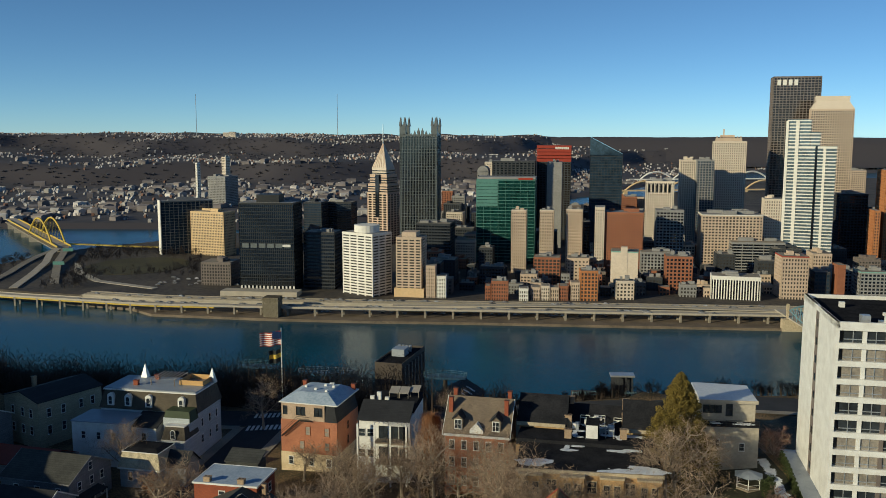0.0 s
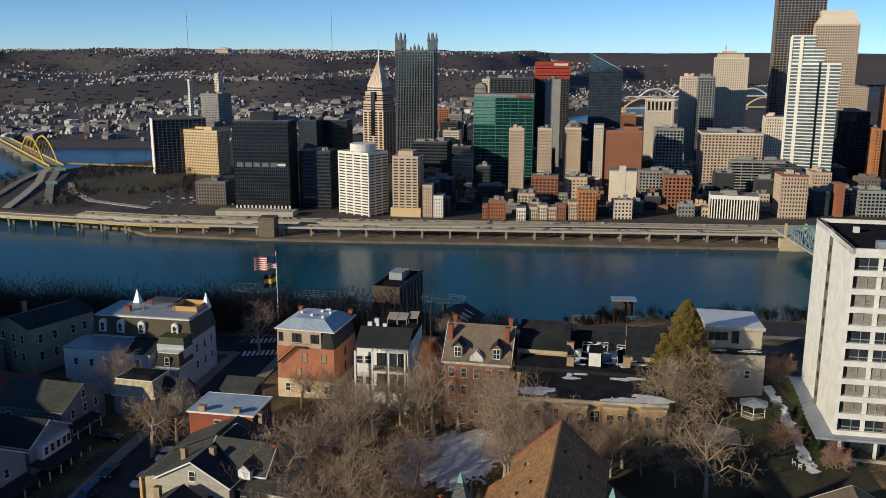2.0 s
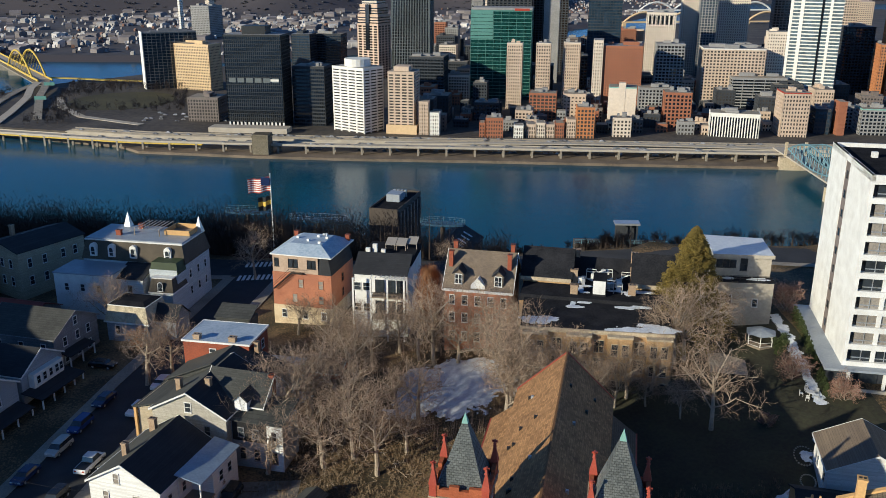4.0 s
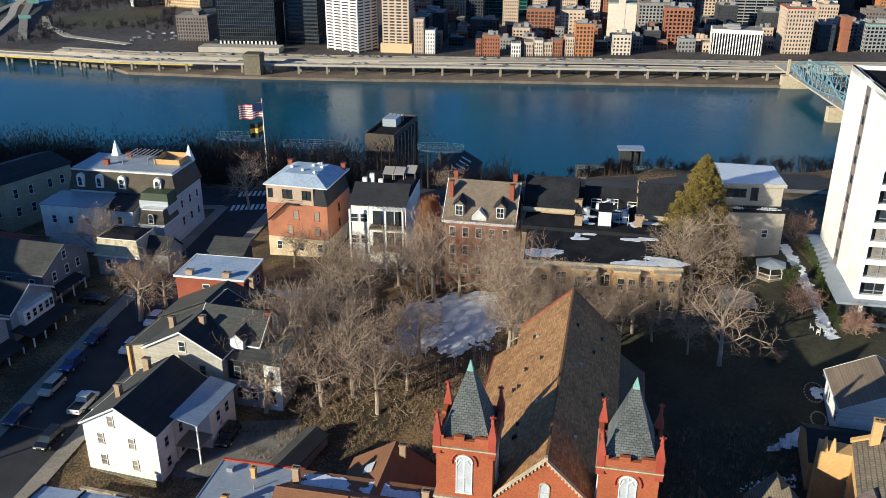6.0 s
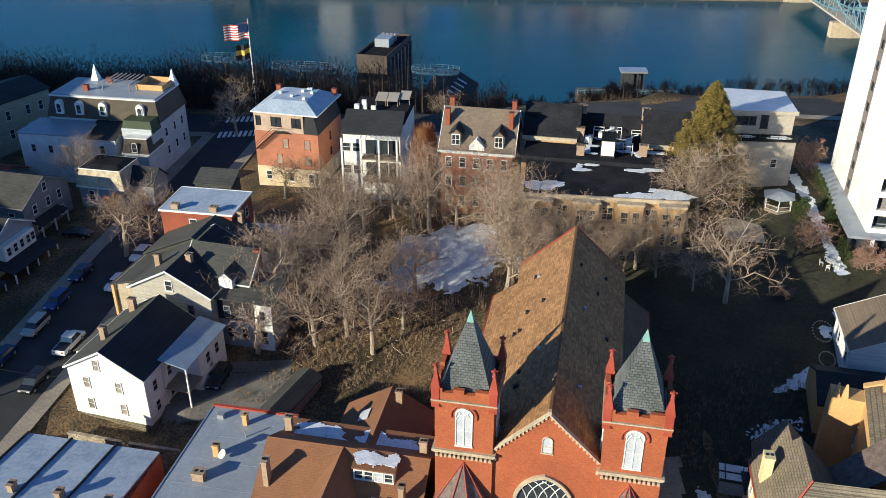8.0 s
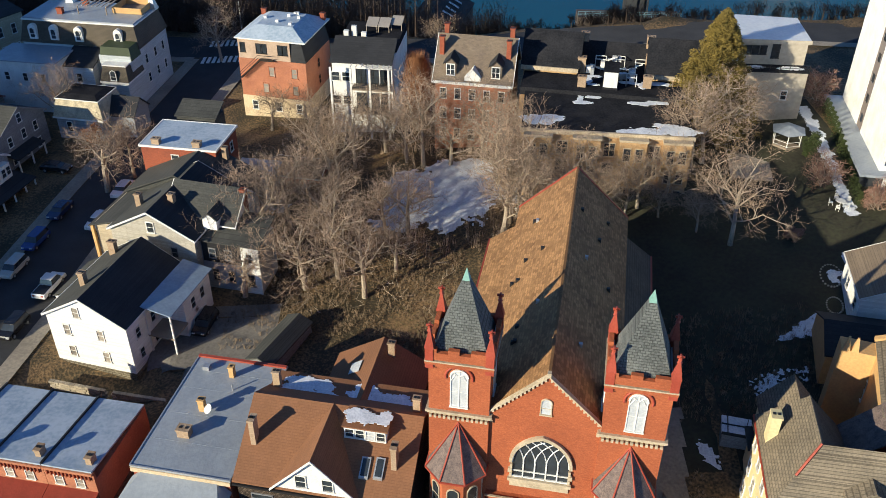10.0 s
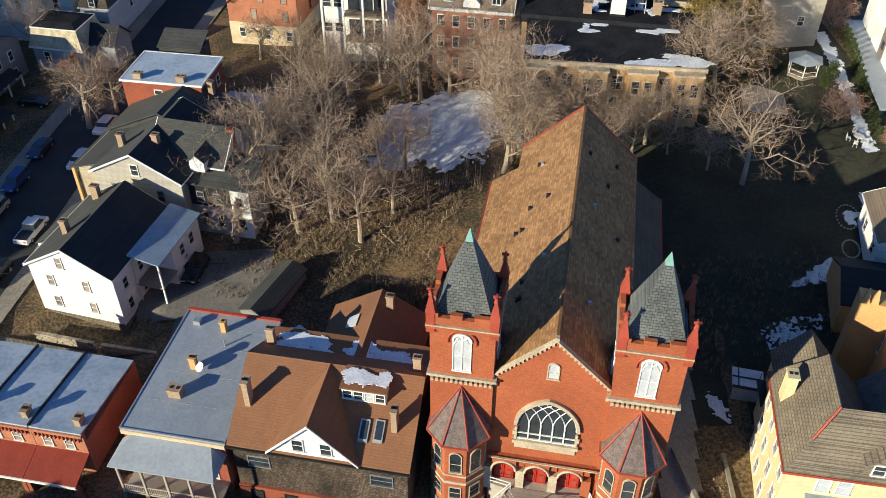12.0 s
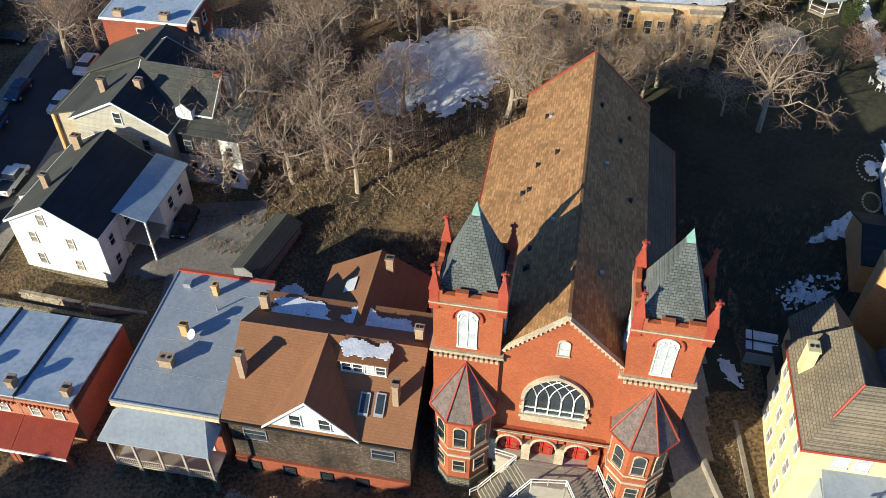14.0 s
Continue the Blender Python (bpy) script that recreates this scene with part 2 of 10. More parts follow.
C_BRICK = mat("city_brick", (0.34, 0.135, 0.075), (0.27, 0.105, 0.06), scale=0.05, fine=0.5, bump=0.02)
C_ORANGE = mat("city_orange_brick", (0.48, 0.20, 0.08), (0.40, 0.16, 0.07), scale=0.05, fine=0.5, bump=0.02)
C_BROWN = mat("city_brown_steel", (0.205, 0.168, 0.148), (0.15, 0.122, 0.108), scale=0.05, fine=0.5, bump=0.02, rough=0.6)
C_GREY = mat("city_grey", (0.30, 0.29, 0.28), (0.22, 0.215, 0.21), scale=0.05, fine=0.5, bump=0.02)
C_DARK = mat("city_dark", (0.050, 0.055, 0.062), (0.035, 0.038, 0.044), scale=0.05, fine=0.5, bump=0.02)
C_RED = mat("city_red_panel", (0.36, 0.055, 0.035), (0.30, 0.045, 0.03), scale=0.05, fine=0.5, bump=0.02)
C_TEAL = mat("city_teal_panel", (0.11, 0.25, 0.215), (0.08, 0.19, 0.165), scale=0.05, fine=0.5, bump=0.02, rough=0.4)
C_RIB = mat("city_grey_rib", (0.155, 0.17, 0.17), (0.11, 0.125, 0.125), scale=0.05, fine=0.5, bump=0.02, rough=0.4)
C_YELLOW = mat("yellow_bridge_paint", (0.60, 0.42, 0.08), (0.48, 0.34, 0.07), scale=0.1, fine=1)
C_BLUEST = mat("blue_bridge_paint", (0.16, 0.28, 0.32), (0.12, 0.21, 0.25), scale=0.1, fine=1)
G_DARK = glass("city_dark_glass", (0.018, 0.024, 0.032), rough=0.08)
G_BLUE = glass("city_blue_glass", (0.03, 0.055, 0.085), rough=0.06)
G_GREEN = glass("city_green_glass", (0.012, 0.060, 0.055), rough=0.08)
G_BRONZE = glass("city_bronze_glass", (0.035, 0.026, 0.02), rough=0.1)
G_SHADE = glass("city_shaded_window", (0.085, 0.078, 0.07), rough=0.2)
ORANGEBRICK = courses("weathered_orange_brick", (0.53, 0.225, 0.13), (0.36, 0.145, 0.09), (0.8, 0.72, 0.62), 0.24, 0.08, mortar=0.01)
CREAMPAINT = mat("cream_painted_brick", (0.66, 0.54, 0.36), (0.48, 0.36, 0.23), scale=0.6, fine=4)
# Whitish siding, tinted blue for the shade it stands in.
SHADEBLUE = courses("shade_blue_siding", (0.56, 0.60, 0.61), (0.46, 0.50, 0.52), (0.6, 0.6, 0.6), 4.0, 0.15, mortar=0.012, bump=0.3, rough=0.6)
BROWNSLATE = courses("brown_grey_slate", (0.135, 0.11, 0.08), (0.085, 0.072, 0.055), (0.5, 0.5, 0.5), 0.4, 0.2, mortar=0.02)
GREENMETAL = mat("dark_green_metal_roof", (0.050, 0.070, 0.034), (0.036, 0.050, 0.026), rough=0.6)
# Two tones put sunlight and tree shadow into the slate's colour.
DAPPLESLATE = mat("slate_with_sun_dapples", (0.62, 0.53, 0.36), (0.30, 0.26, 0.19), scale=0.9, fine=5, bump=0.3)
WHITEMETAL = mat("white_metal_roof", (0.62, 0.65, 0.69), (0.50, 0.54, 0.60), rough=0.45, scale=0.4, fine=2, spec=0.5)
TANPANEL = mat("tan_panel", (0.46, 0.40, 0.32), (0.34, 0.30, 0.25), rough=0.4, spec=0.5)
RUSSET = mat("russet_twigs", (0.30, 0.135, 0.06), (0.18, 0.085, 0.045), fine=2, bump=0, rand=0.3)
BLOCKBROWN = mat("dark_brown_concrete", (0.085, 0.068, 0.056), (0.06, 0.048, 0.04), scale=0.3, fine=3, rough=0.7)
# Pale frost over a base that carries the blue of skylit shade.
FROSTSHADEROOF = mat("frosted_shade_blue_roof", (0.27, 0.345, 0.43), (0.42, 0.485, 0.56), rough=0.55, scale=0.35, fine=2.2, bump=0.1, mix=0.6)
OVERBLUE = mat("blue_platform_paint", (0.05, 0.12, 0.20), (0.035, 0.09, 0.15), scale=0.4)
C_PINK = mat("city_pink_stone", (0.60, 0.44, 0.33), (0.50, 0.36, 0.27), scale=0.05, fine=0.5, bump=0.02)
PARKTWIG = mat("park_twigs", (0.13, 0.098, 0.075), (0.075, 0.058, 0.048), scale=0.05, fine=0.5, bump=0, rand=0.3)
G_PALE = glass("city_grey_green_glass", (0.16, 0.215, 0.25), rough=0.15)

# ---- building helpers ----
def box(bm, x0, x1, y0, y1, z0, z1):
    v = [bm.verts.new((x, y, z)) for z in (z0, z1) for x, y in ((x0, y0), (x1, y0), (x1, y1), (x0, y1))]
    for f in ((3, 2, 1, 0), (4, 5, 6, 7), (0, 1, 5, 4), (1, 2, 6, 5), (2, 3, 7, 6), (3, 0, 4, 7)):
        bm.faces.new([v[i] for i in f])


def prism(bm, ring, z0, z1, top=None):
    """A ring of (x, y) drawn up from z0 to z1; top: another ring, for a taper."""
    lo = [bm.verts.new((x, y, z0)) for x, y in ring]
    hi = [bm.verts.new((x, y, z1)) for x, y in (top or ring)]
    k = len(ring)
    bm.faces.new(lo[::-1])
    bm.faces.new(hi)
    for i in range(k):
        bm.faces.new((lo[i], lo[(i + 1) % k], hi[(i + 1) % k], hi[i]))


def pyramid(bm, ring, z0, apex):
    lo = [bm.verts.new((x, y, z0)) for x, y in ring]
    t = bm.verts.new(apex)
    bm.faces.new(lo[::-1])
    for i in range(len(ring)):
        bm.faces.new((lo[i], lo[(i + 1) % len(ring)], t))


def sheet(bm, pts, thick):
    """A flat plate: corner points in order, thickened downwards."""
    hi = [bm.verts.new(p) for p in pts]
    lo = [bm.verts.new((p[0], p[1], p[2] - thick)) for p in pts]
    k = len(pts)
    bm.faces.new(hi)
    bm.faces.new(lo[::-1])
    for i in range(k):
        bm.faces.new((hi[i], lo[i], lo[(i + 1) % k], hi[(i + 1) % k]))


def wallgable(bm, axis, w, d, z0, z1, lift):
    """A gabled wall block; axis: the way the ridge runs."""
    if axis == "y":
        sec = [(-w / 2, z0), (w / 2, z0), (w / 2, z1), (0, z1 + lift), (-w / 2, z1)]
        a = [bm.verts.new((x, -d / 2, z)) for x, z in sec]
        b = [bm.verts.new((x, d / 2, z)) for x, z in sec]
    else:
        sec = [(d / 2, z0), (-d / 2, z0), (-d / 2, z1), (0, z1 + lift), (d / 2, z1)]
        a = [bm.verts.new((w / 2, y, z)) for y, z in sec]
        b = [bm.verts.new((-w / 2, y, z)) for y, z in sec]
        a, b = b, a
    bm.faces.new(a)
    bm.faces.new(b[::-1])
    for i in range(5):
        bm.faces.new((a[i], b[i], b[(i + 1) % 5], a[(i + 1) % 5])[::-1])


def tube(bm, a, b, r0, r1=None, n=6):
    a, b = Vector(a), Vector(b)
    q = (b - a).to_track_quat("Z", "Y")
    r1 = r0 if r1 is None else r1
    ra = [bm.verts.new(a + q @ Vector((math.cos(t) * r0, math.sin(t) * r0, 0))) for t in (2 * math.pi * i / n for i in range(n))]
    rb = [bm.verts.new(b + q @ Vector((math.cos(t) * r1, math.sin(t) * r1, 0))) for t in (2 * math.pi * i / n for i in range(n))]
    bm.faces.new(ra[::-1])
    bm.faces.new(rb)
    for i in range(n):
        bm.faces.new((ra[i], ra[(i + 1) % n], rb[(i + 1) % n], rb[i]))


def ngon(n, r, turn=0.0, cx=0, cy=0):
    return [(cx + r * math.cos(2 * math.pi * i / n + turn), cy + r * math.sin(2 * math.pi * i / n + turn)) for i in range(n)]


def rect(w, d, cx=0, cy=0):
    return [(cx - w / 2, cy - d / 2), (cx + w / 2, cy - d / 2), (cx + w / 2, cy + d / 2), (cx - w / 2, cy + d / 2)]


def finish(bm, name, material):
    bmesh.ops.recalc_face_normals(bm, faces=bm.faces)
    me = bpy.data.meshes.new(name)
    bm.to_mesh(me)
    bm.free()
    me.materials.append(material)
    return me


def part(name, bm, material, parent, label=""):
    ob = new(name, finish(bm, name, material))
    ob.parent = parent
    return tagged(ob, label)


def solid(name, bm, material, label, category, kind="", m=None):
    ob = new(name, finish(bm, name, material))
    if m:
        ob.matrix_world = m
    return tagged(ob, label, category, kind=kind)


def pipe(name, pts, r, material, parent):
    """One bent bar through the points."""
    cu = bpy.data.curves.new(name, "CURVE")
    cu.dimensions, cu.bevel_depth, cu.bevel_resolution = "3D", r, 1
    sp = cu.splines.new("POLY")
    sp.points.add(len(pts) - 1)
    for q, p in zip(sp.points, pts):
        q.co = (*p, 1)
    cu.materials.append(material)
    ob = new(name, cu)
    ob.parent = parent
    return ob


def thing(name, label, category, m, group=""):
    ob = new(name)
    ob.empty_display_size = 1
    ob.matrix_world = m
    return tagged(ob, label, category, group)


def data_part(name, me, parent, m):
    ob = new(name, me)
    ob.parent = parent
    ob.matrix_basis = m
    return ob


CACHE = {}


def window_meshes(w, h, style, frame_mat, pane_mat):
    key = (round(w, 2), round(h, 2), style, frame_mat.name, pane_mat.name)
    if key in CACHE:
        return CACHE[key]
    f, p = bmesh.new(), bmesh.new()
    t = 0.09
    top = h
    if style == "arch":
        top = h - w / 2
        pts = [(w / 2 * math.cos(a), top + w / 2 * math.sin(a)) for a in np.linspace(0, math.pi, 9)]
        for (xa, za), (xb, zb) in zip(pts, pts[1:]):
            ri = [(xa, za), (xa * 1.22, top + (za - top) * 1.22), (xb * 1.22, top + (zb - top) * 1.22), (xb, zb)]
            va = [f.verts.new((x, -0.12, z)) for x, z in ri]
            vb = [f.verts.new((x, 0.02, z)) for x, z in ri]
            f.faces.new(va)
            for i in range(4):
                f.faces.new((va[i], va[(i + 1) % 4], vb[(i + 1) % 4], vb[i]))
        ring = [(-w / 2, 0), (w / 2, 0)] + pts
        va = [p.verts.new((x, -0.03, z)) for x, z in ring]
        vb = [p.verts.new((x, 0.05, z)) for x, z in ring]
        p.faces.new(va)
        for i in range(len(ring)):
            p.faces.new((va[i], va[(i + 1) % len(ring)], vb[(i + 1) % len(ring)], vb[i]))
    else:
        box(p, -w / 2, w / 2, -0.03, 0.05, 0, h)
        box(f, -w / 2 - t, w / 2 + t, -0.10, 0.03, h, h + t * 1.4)
    box(f, -w / 2 - t, -w / 2, -0.09, 0.03, 0, top)
    box(f, w / 2, w / 2 + t, -0.09, 0.03, 0, top)
    box(f, -w / 2 - t * 1.5, w / 2 + t * 1.5, -0.16, 0.03, -0.12, 0)
    box(f, -w / 2, w / 2, -0.06, 0.03, top * 0.5 - 0.03, top * 0.5 + 0.03)
    if style == "arch" and w > 1.2:
        box(f, -0.05, 0.05, -0.08, 0.03, 0, h - 0.1)
        for s in (-1, 1):
            tube(f, (0, -0.05, top), (s * w * 0.36, -0.05, top + w * 0.34), 0.05, n=4)
            tube(f, (s * w * 0.5, -0.05, top * 0.86), (s * w * 0.22, -0.05, top + w * 0.2), 0.05, n=4)
    if style == "double":
        box(f, -0.04, 0.04, -0.07, 0.03, 0, top)
    CACHE[key] = (finish(f, "window", frame_mat), finish(p, "pane", pane_mat))
    return CACHE[key]


def window(parent, x, y, z, turn, w=0.9, h=1.5, style="plain", frame_mat=None, pane_mat=None):
    """A framed window on a wall whose outside faces -y when turn is 0."""
    a, b = window_meshes(w, h, style, frame_mat or WHITE, pane_mat or PANE)
    ob = data_part("window", a, parent, pose(x, y, z, 0, 0, turn))
    data_part("pane", b, ob, Matrix())
    return ob


def chimney(parent, x, y, z0, z1, w=0.7, d=0.5, material=None, pots=2):
    bm = bmesh.new()
    box(bm, x - w / 2, x + w / 2, y - d / 2, y + d / 2, z0, z1 - 0.18)
    box(bm, x - w / 2 - 0.07, x + w / 2 + 0.07, y - d / 2 - 0.07, y + d / 2 + 0.07, z1 - 0.18, z1)
    ch = part("chimney", bm, material or CHIM, parent)
    for i in range(pots):
        bm = bmesh.new()
        px = x + (i - (pots - 1) / 2) * w / max(pots, 1)
        box(bm, px - 0.13, px + 0.13, y - 0.13, y + 0.13, z1, z1 + 0.05)
        part("flue", bm, DARKMETAL, ch)


def roof(parent, kind, w, d, z, rise, material, over=0.35, cx=0, cy=0, thick=0.18, trim=None, name="roof"):
    """A pitched or flat roof over a w by d block. gx: ridge along x, gy: ridge along y."""
    bm = bmesh.new()
    a, b = w / 2 + over, d / 2 + over
    up = thick * 1.15
    if kind == "gx":
        e = z + up - rise * over / (d / 2)
        t = z + up + rise
        sheet(bm, [(cx - a, cy - b, e), (cx + a, cy - b, e), (cx + a, cy, t), (cx - a, cy, t)], thick)
        sheet(bm, [(cx + a, cy + b, e), (cx - a, cy + b, e), (cx - a, cy, t), (cx + a, cy, t)], thick)
    elif kind == "gy":
        e = z + up - rise * over / (w / 2)
        t = z + up + rise
        sheet(bm, [(cx - a, cy + b, e), (cx - a, cy - b, e), (cx, cy - b, t), (cx, cy + b, t)], thick)
        sheet(bm, [(cx + a, cy - b, e), (cx + a, cy + b, e), (cx, cy + b, t), (cx, cy - b, t)], thick)
    elif kind == "hip":
        lo = [(cx - a, cy - b), (cx + a, cy - b), (cx + a, cy + b), (cx - a, cy + b)]
        k = min(a, b) * 0.72
        hi = [(cx - a + k, cy - b + k), (cx + a - k, cy - b + k), (cx + a - k, cy + b - k), (cx - a + k, cy + b - k)]
        prism(bm, lo, z, z + 0.15)
        prism(bm, lo, z + 0.15, z + rise, hi)
    else:
        box(bm, cx - a, cx + a, cy - b, cy + b, z, z + 0.2)
    ob = part(name, bm, material, parent)
    if trim and kind in ("gx", "gy"):
        s = 0.09
        for q in (-1, 1):
            for r in (-1, 1):
                bm = bmesh.new()
                if kind == "gy":
                    sheet(bm, [(cx, cy + q * b, t + 0.03), (cx + r * a, cy + q * b, e + 0.03), (cx + r * a, cy + q * (b + s), e + 0.03), (cx, cy + q * (b + s), t + 0.03)], 0.26)
                else:
                    sheet(bm, [(cx + q * a, cy, t + 0.03), (cx + q * a, cy + r * b, e + 0.03), (cx + q * (a + s), cy + r * b, e + 0.03), (cx + q * (a + s), cy, t + 0.03)], 0.26)
                part("barge_board", bm, trim, parent)
            bm = bmesh.new()
            if kind == "gy":
                box(bm, cx + q * a - (0 if q > 0 else s), cx + q * a + (s if q > 0 else 0), cy - b, cy + b, e - 0.16, e + 0.03)
            else:
                box(bm, cx - a, cx + a, cy + q * b - (0 if q > 0 else s), cy + q * b + (s if q > 0 else 0), e - 0.16, e + 0.03)
            part("eave_board", bm, trim, parent)
    return ob


G = -11.6


def house(label, x, y, z, rot, w, d, h, wall, kind, rise, roof_mat, over=0.35, trim=None, name="house", deep=3.0, category="house", group=""):
    """A house block standing at the middle of its footprint: walls down into the slope, and a roof. Returns its Empty."""
    hs = thing(name, label, category, pose(x, y, z, 0, 0, rot), group)
    bm = bmesh.new()
    if kind == "gx":
        wallgable(bm, "x", w, d, -deep, h, rise)
    elif kind == "gy":
        wallgable(bm, "y", w, d, -deep, h, rise)
    else:
        box(bm, -w / 2, w / 2, -d / 2, d / 2, -deep, h)
    part("wall", bm, wall, hs)
    if kind != "none":
        roof(hs, kind, w, d, h, rise, roof_mat, over, trim=trim)
    return hs


def parapet(parent, w, d, z, h, t, material, cx=0, cy=0, name="parapet"):
    bm = bmesh.new()
    box(bm, cx - w / 2, cx + w / 2, cy - d / 2, cy - d / 2 + t, z, z + h)
    box(bm, cx - w / 2, cx + w / 2, cy + d / 2 - t, cy + d / 2, z, z + h)
    box(bm, cx - w / 2, cx - w / 2 + t, cy - d / 2 + t, cy + d / 2 - t, z, z + h)
    box(bm, cx + w / 2 - t, cx + w / 2, cy - d / 2 + t, cy + d / 2 - t, z, z + h)
    return part(name, bm, material, parent)


def face_windows(hs, face, w, d, xs, zs, ww=0.9, wh=1.5, style="plain", frame_mat=None, pane_mat=None):
    """Windows in rows on one face of a w by d block: f, b, l or r."""
    for z in zs:
        for u in xs:
            if face == "f":
                window(hs, u, -d / 2, z, 0, ww, wh, style, frame_mat, pane_mat)
            elif face == "b":
                window(hs, u, d / 2, z, 180, ww, wh, style, frame_mat, pane_mat)
            elif face == "l":
                window(hs, -w / 2, u, z, -90, ww, wh, style, frame_mat, pane_mat)
            else:
                window(hs, w / 2, u, z, 90, ww, wh, style, frame_mat, pane_mat)


KNOT_X, KNOT_Y = np.array((-90.0, -50, 0, 30, 60)), np.array((60.0, 80, 110, 140, 200))
KNOT_Z = np.array(((102, 102.5, 103.5, 104, 105), (102.3, 102.7, 103.8, 104.5, 107), (102.5, 103, 105.5, 109, 112.5), (104.5, 105, 108.5, 113, 116), (106, 106.5, 109, 113, 116)))


def ground(x, y):
    """The height of the hilltop's ground."""
    cols = [np.interp(x, KNOT_X, r) for r in KNOT_Z]
    sunk = 1.9 * ease((9.5 - abs(x + 40)) / 4.0) * ease((5.5 - abs(y - 98.5)) / 4.0)
    return float(np.interp(y, KNOT_Y, cols)) - sunk


def ease(t):
    t = min(1.0, max(0.0, t))
    return t * t * (3 - 2 * t)


def land(x, y):
    """The hilltop, an unseen rise added west of the street to shade it, and the bluff down to the river."""
    z = ground(x, y)
    # Out-of-view rise, its heights set by where its shadow should fall.
    z += np.interp(y, (50, 70, 85, 105, 115, 122, 130, 165, 215), (0, 30, 32, 28, 26, 28, 34, 34, 0)) * ease((-104 - x) / 18.0)
    edge = 201 - 0.14 * (x + 45) + 2 * noise.noise((x * 0.03, 3.0, 0))
    if y > edge:
        z = max(-3.0, z - (y - edge) * 0.72 + 3 * noise.noise((x * 0.05, y * 0.05, 1)))
    return z

# ---- the land, the river and the far shore ----
def grid_sheet(name, xs, ys, height, material, label, category):
    vs = [(x, y, height(x, y)) for y in ys for x in xs]
    k = len(xs)
    fs = [(j * k + i, j * k + i + 1, (j + 1) * k + i + 1, (j + 1) * k + i) for j in range(len(ys) - 1) for i in range(k - 1)]
    me = bpy.data.meshes.new(name)
    me.from_pydata(vs, [], fs)
    me.materials.append(material)
    for p in me.polygons:
        p.use_smooth = True
    return tagged(new(name, me), label, category, kind="structure")


grid_sheet("ground", np.arange(-300, 301, 4.0), np.arange(-140, 421, 4.0), land, EARTH, "brown winter hilltop ground falling to the river in a steep bluff", "ground")

bm = bmesh.new()
prism(bm, [(-5200, -3000), (5200, -3000), (5200, 5200), (-5200, 5200)], -4, 0)
solid("water", bm, WATER, "dark blue rippled river water", "river", "structure")

# the city's low ground, between the two rivers
bm = bmesh.new()
prism(bm, [(-530, 1235), (-560, 1180), (-575, 1080), (-575, 938), (-450, 890), (-300, 850), (-174, 838), (63, 826), (308, 811), (900, 786), (3200, 900), (3200, 3600), (1100, 3300), (500, 2300), (0, 1700), (-360, 1440)], -3, 9)
solid("city_ground", bm, CITYGROUND, "flat paved ground of the city across the river", "ground", "structure")


def hills(x, y):
    """Flats beyond the far river that rise into wooded ridges."""
    start = np.interp(x, (-2500, -600, 300, 900, 2500), (2000, 2350, 2700, 3900, 4200))
    t = ease((y - start) / (4550 - start + 200))
    wind = 420 * noise.noise((x * 0.0016, y * 0.0007, 4.0))
    z = 9 + 62 * t + 48 * ease((y - start - 420 - wind) / 190) + 46 * ease((y - start - 1250 - 2 * wind) / 260)
    z += 42 * t * (1 - t) * 4 * noise.noise((x * 0.0022, y * 0.0022, 0.3))
    z += 14 * t * noise.noise((x * 0.006, y * 0.006, 2.0))
    z += np.interp(x, (-2600, -900, 0, 1500), (3, 5, 0, -4)) * t
    return z


def north_bank(x):
    return float(np.interp(x, (-3000, -700, -400, 0, 500, 1100, 3500), (1900, 1560, 1560, 1850, 2680, 3950, 4200)))


def north(x, y):
    return hills(x, y) if y > north_bank(x) + 12 else -2.0


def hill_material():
    """Bare woods on the steep slopes, pale winter ground on the flats, both coloured bluish for haze."""
    m = mat("hazed_wooded_hillside", (0.098, 0.088, 0.088), (0.052, 0.050, 0.056), scale=0.004, fine=0.04, bump=0.6)
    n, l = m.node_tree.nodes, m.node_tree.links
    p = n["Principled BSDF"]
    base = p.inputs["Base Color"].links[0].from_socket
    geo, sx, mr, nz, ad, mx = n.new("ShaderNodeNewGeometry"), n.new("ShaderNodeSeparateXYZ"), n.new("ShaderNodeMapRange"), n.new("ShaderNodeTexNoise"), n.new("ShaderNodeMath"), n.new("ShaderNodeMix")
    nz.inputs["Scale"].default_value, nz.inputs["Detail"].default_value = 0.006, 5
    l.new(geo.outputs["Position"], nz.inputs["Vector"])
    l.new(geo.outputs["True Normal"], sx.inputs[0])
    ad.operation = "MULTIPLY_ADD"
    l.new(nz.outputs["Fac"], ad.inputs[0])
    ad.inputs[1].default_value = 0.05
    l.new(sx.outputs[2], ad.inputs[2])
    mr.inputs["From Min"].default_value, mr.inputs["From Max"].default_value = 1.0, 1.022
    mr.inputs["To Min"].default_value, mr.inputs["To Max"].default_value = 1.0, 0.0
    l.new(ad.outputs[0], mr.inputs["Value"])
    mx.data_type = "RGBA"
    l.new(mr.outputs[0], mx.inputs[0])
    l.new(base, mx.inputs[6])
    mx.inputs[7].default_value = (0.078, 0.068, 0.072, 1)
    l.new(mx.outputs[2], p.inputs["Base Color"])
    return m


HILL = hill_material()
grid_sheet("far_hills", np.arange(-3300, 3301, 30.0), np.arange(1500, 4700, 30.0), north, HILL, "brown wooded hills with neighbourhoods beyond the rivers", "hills")


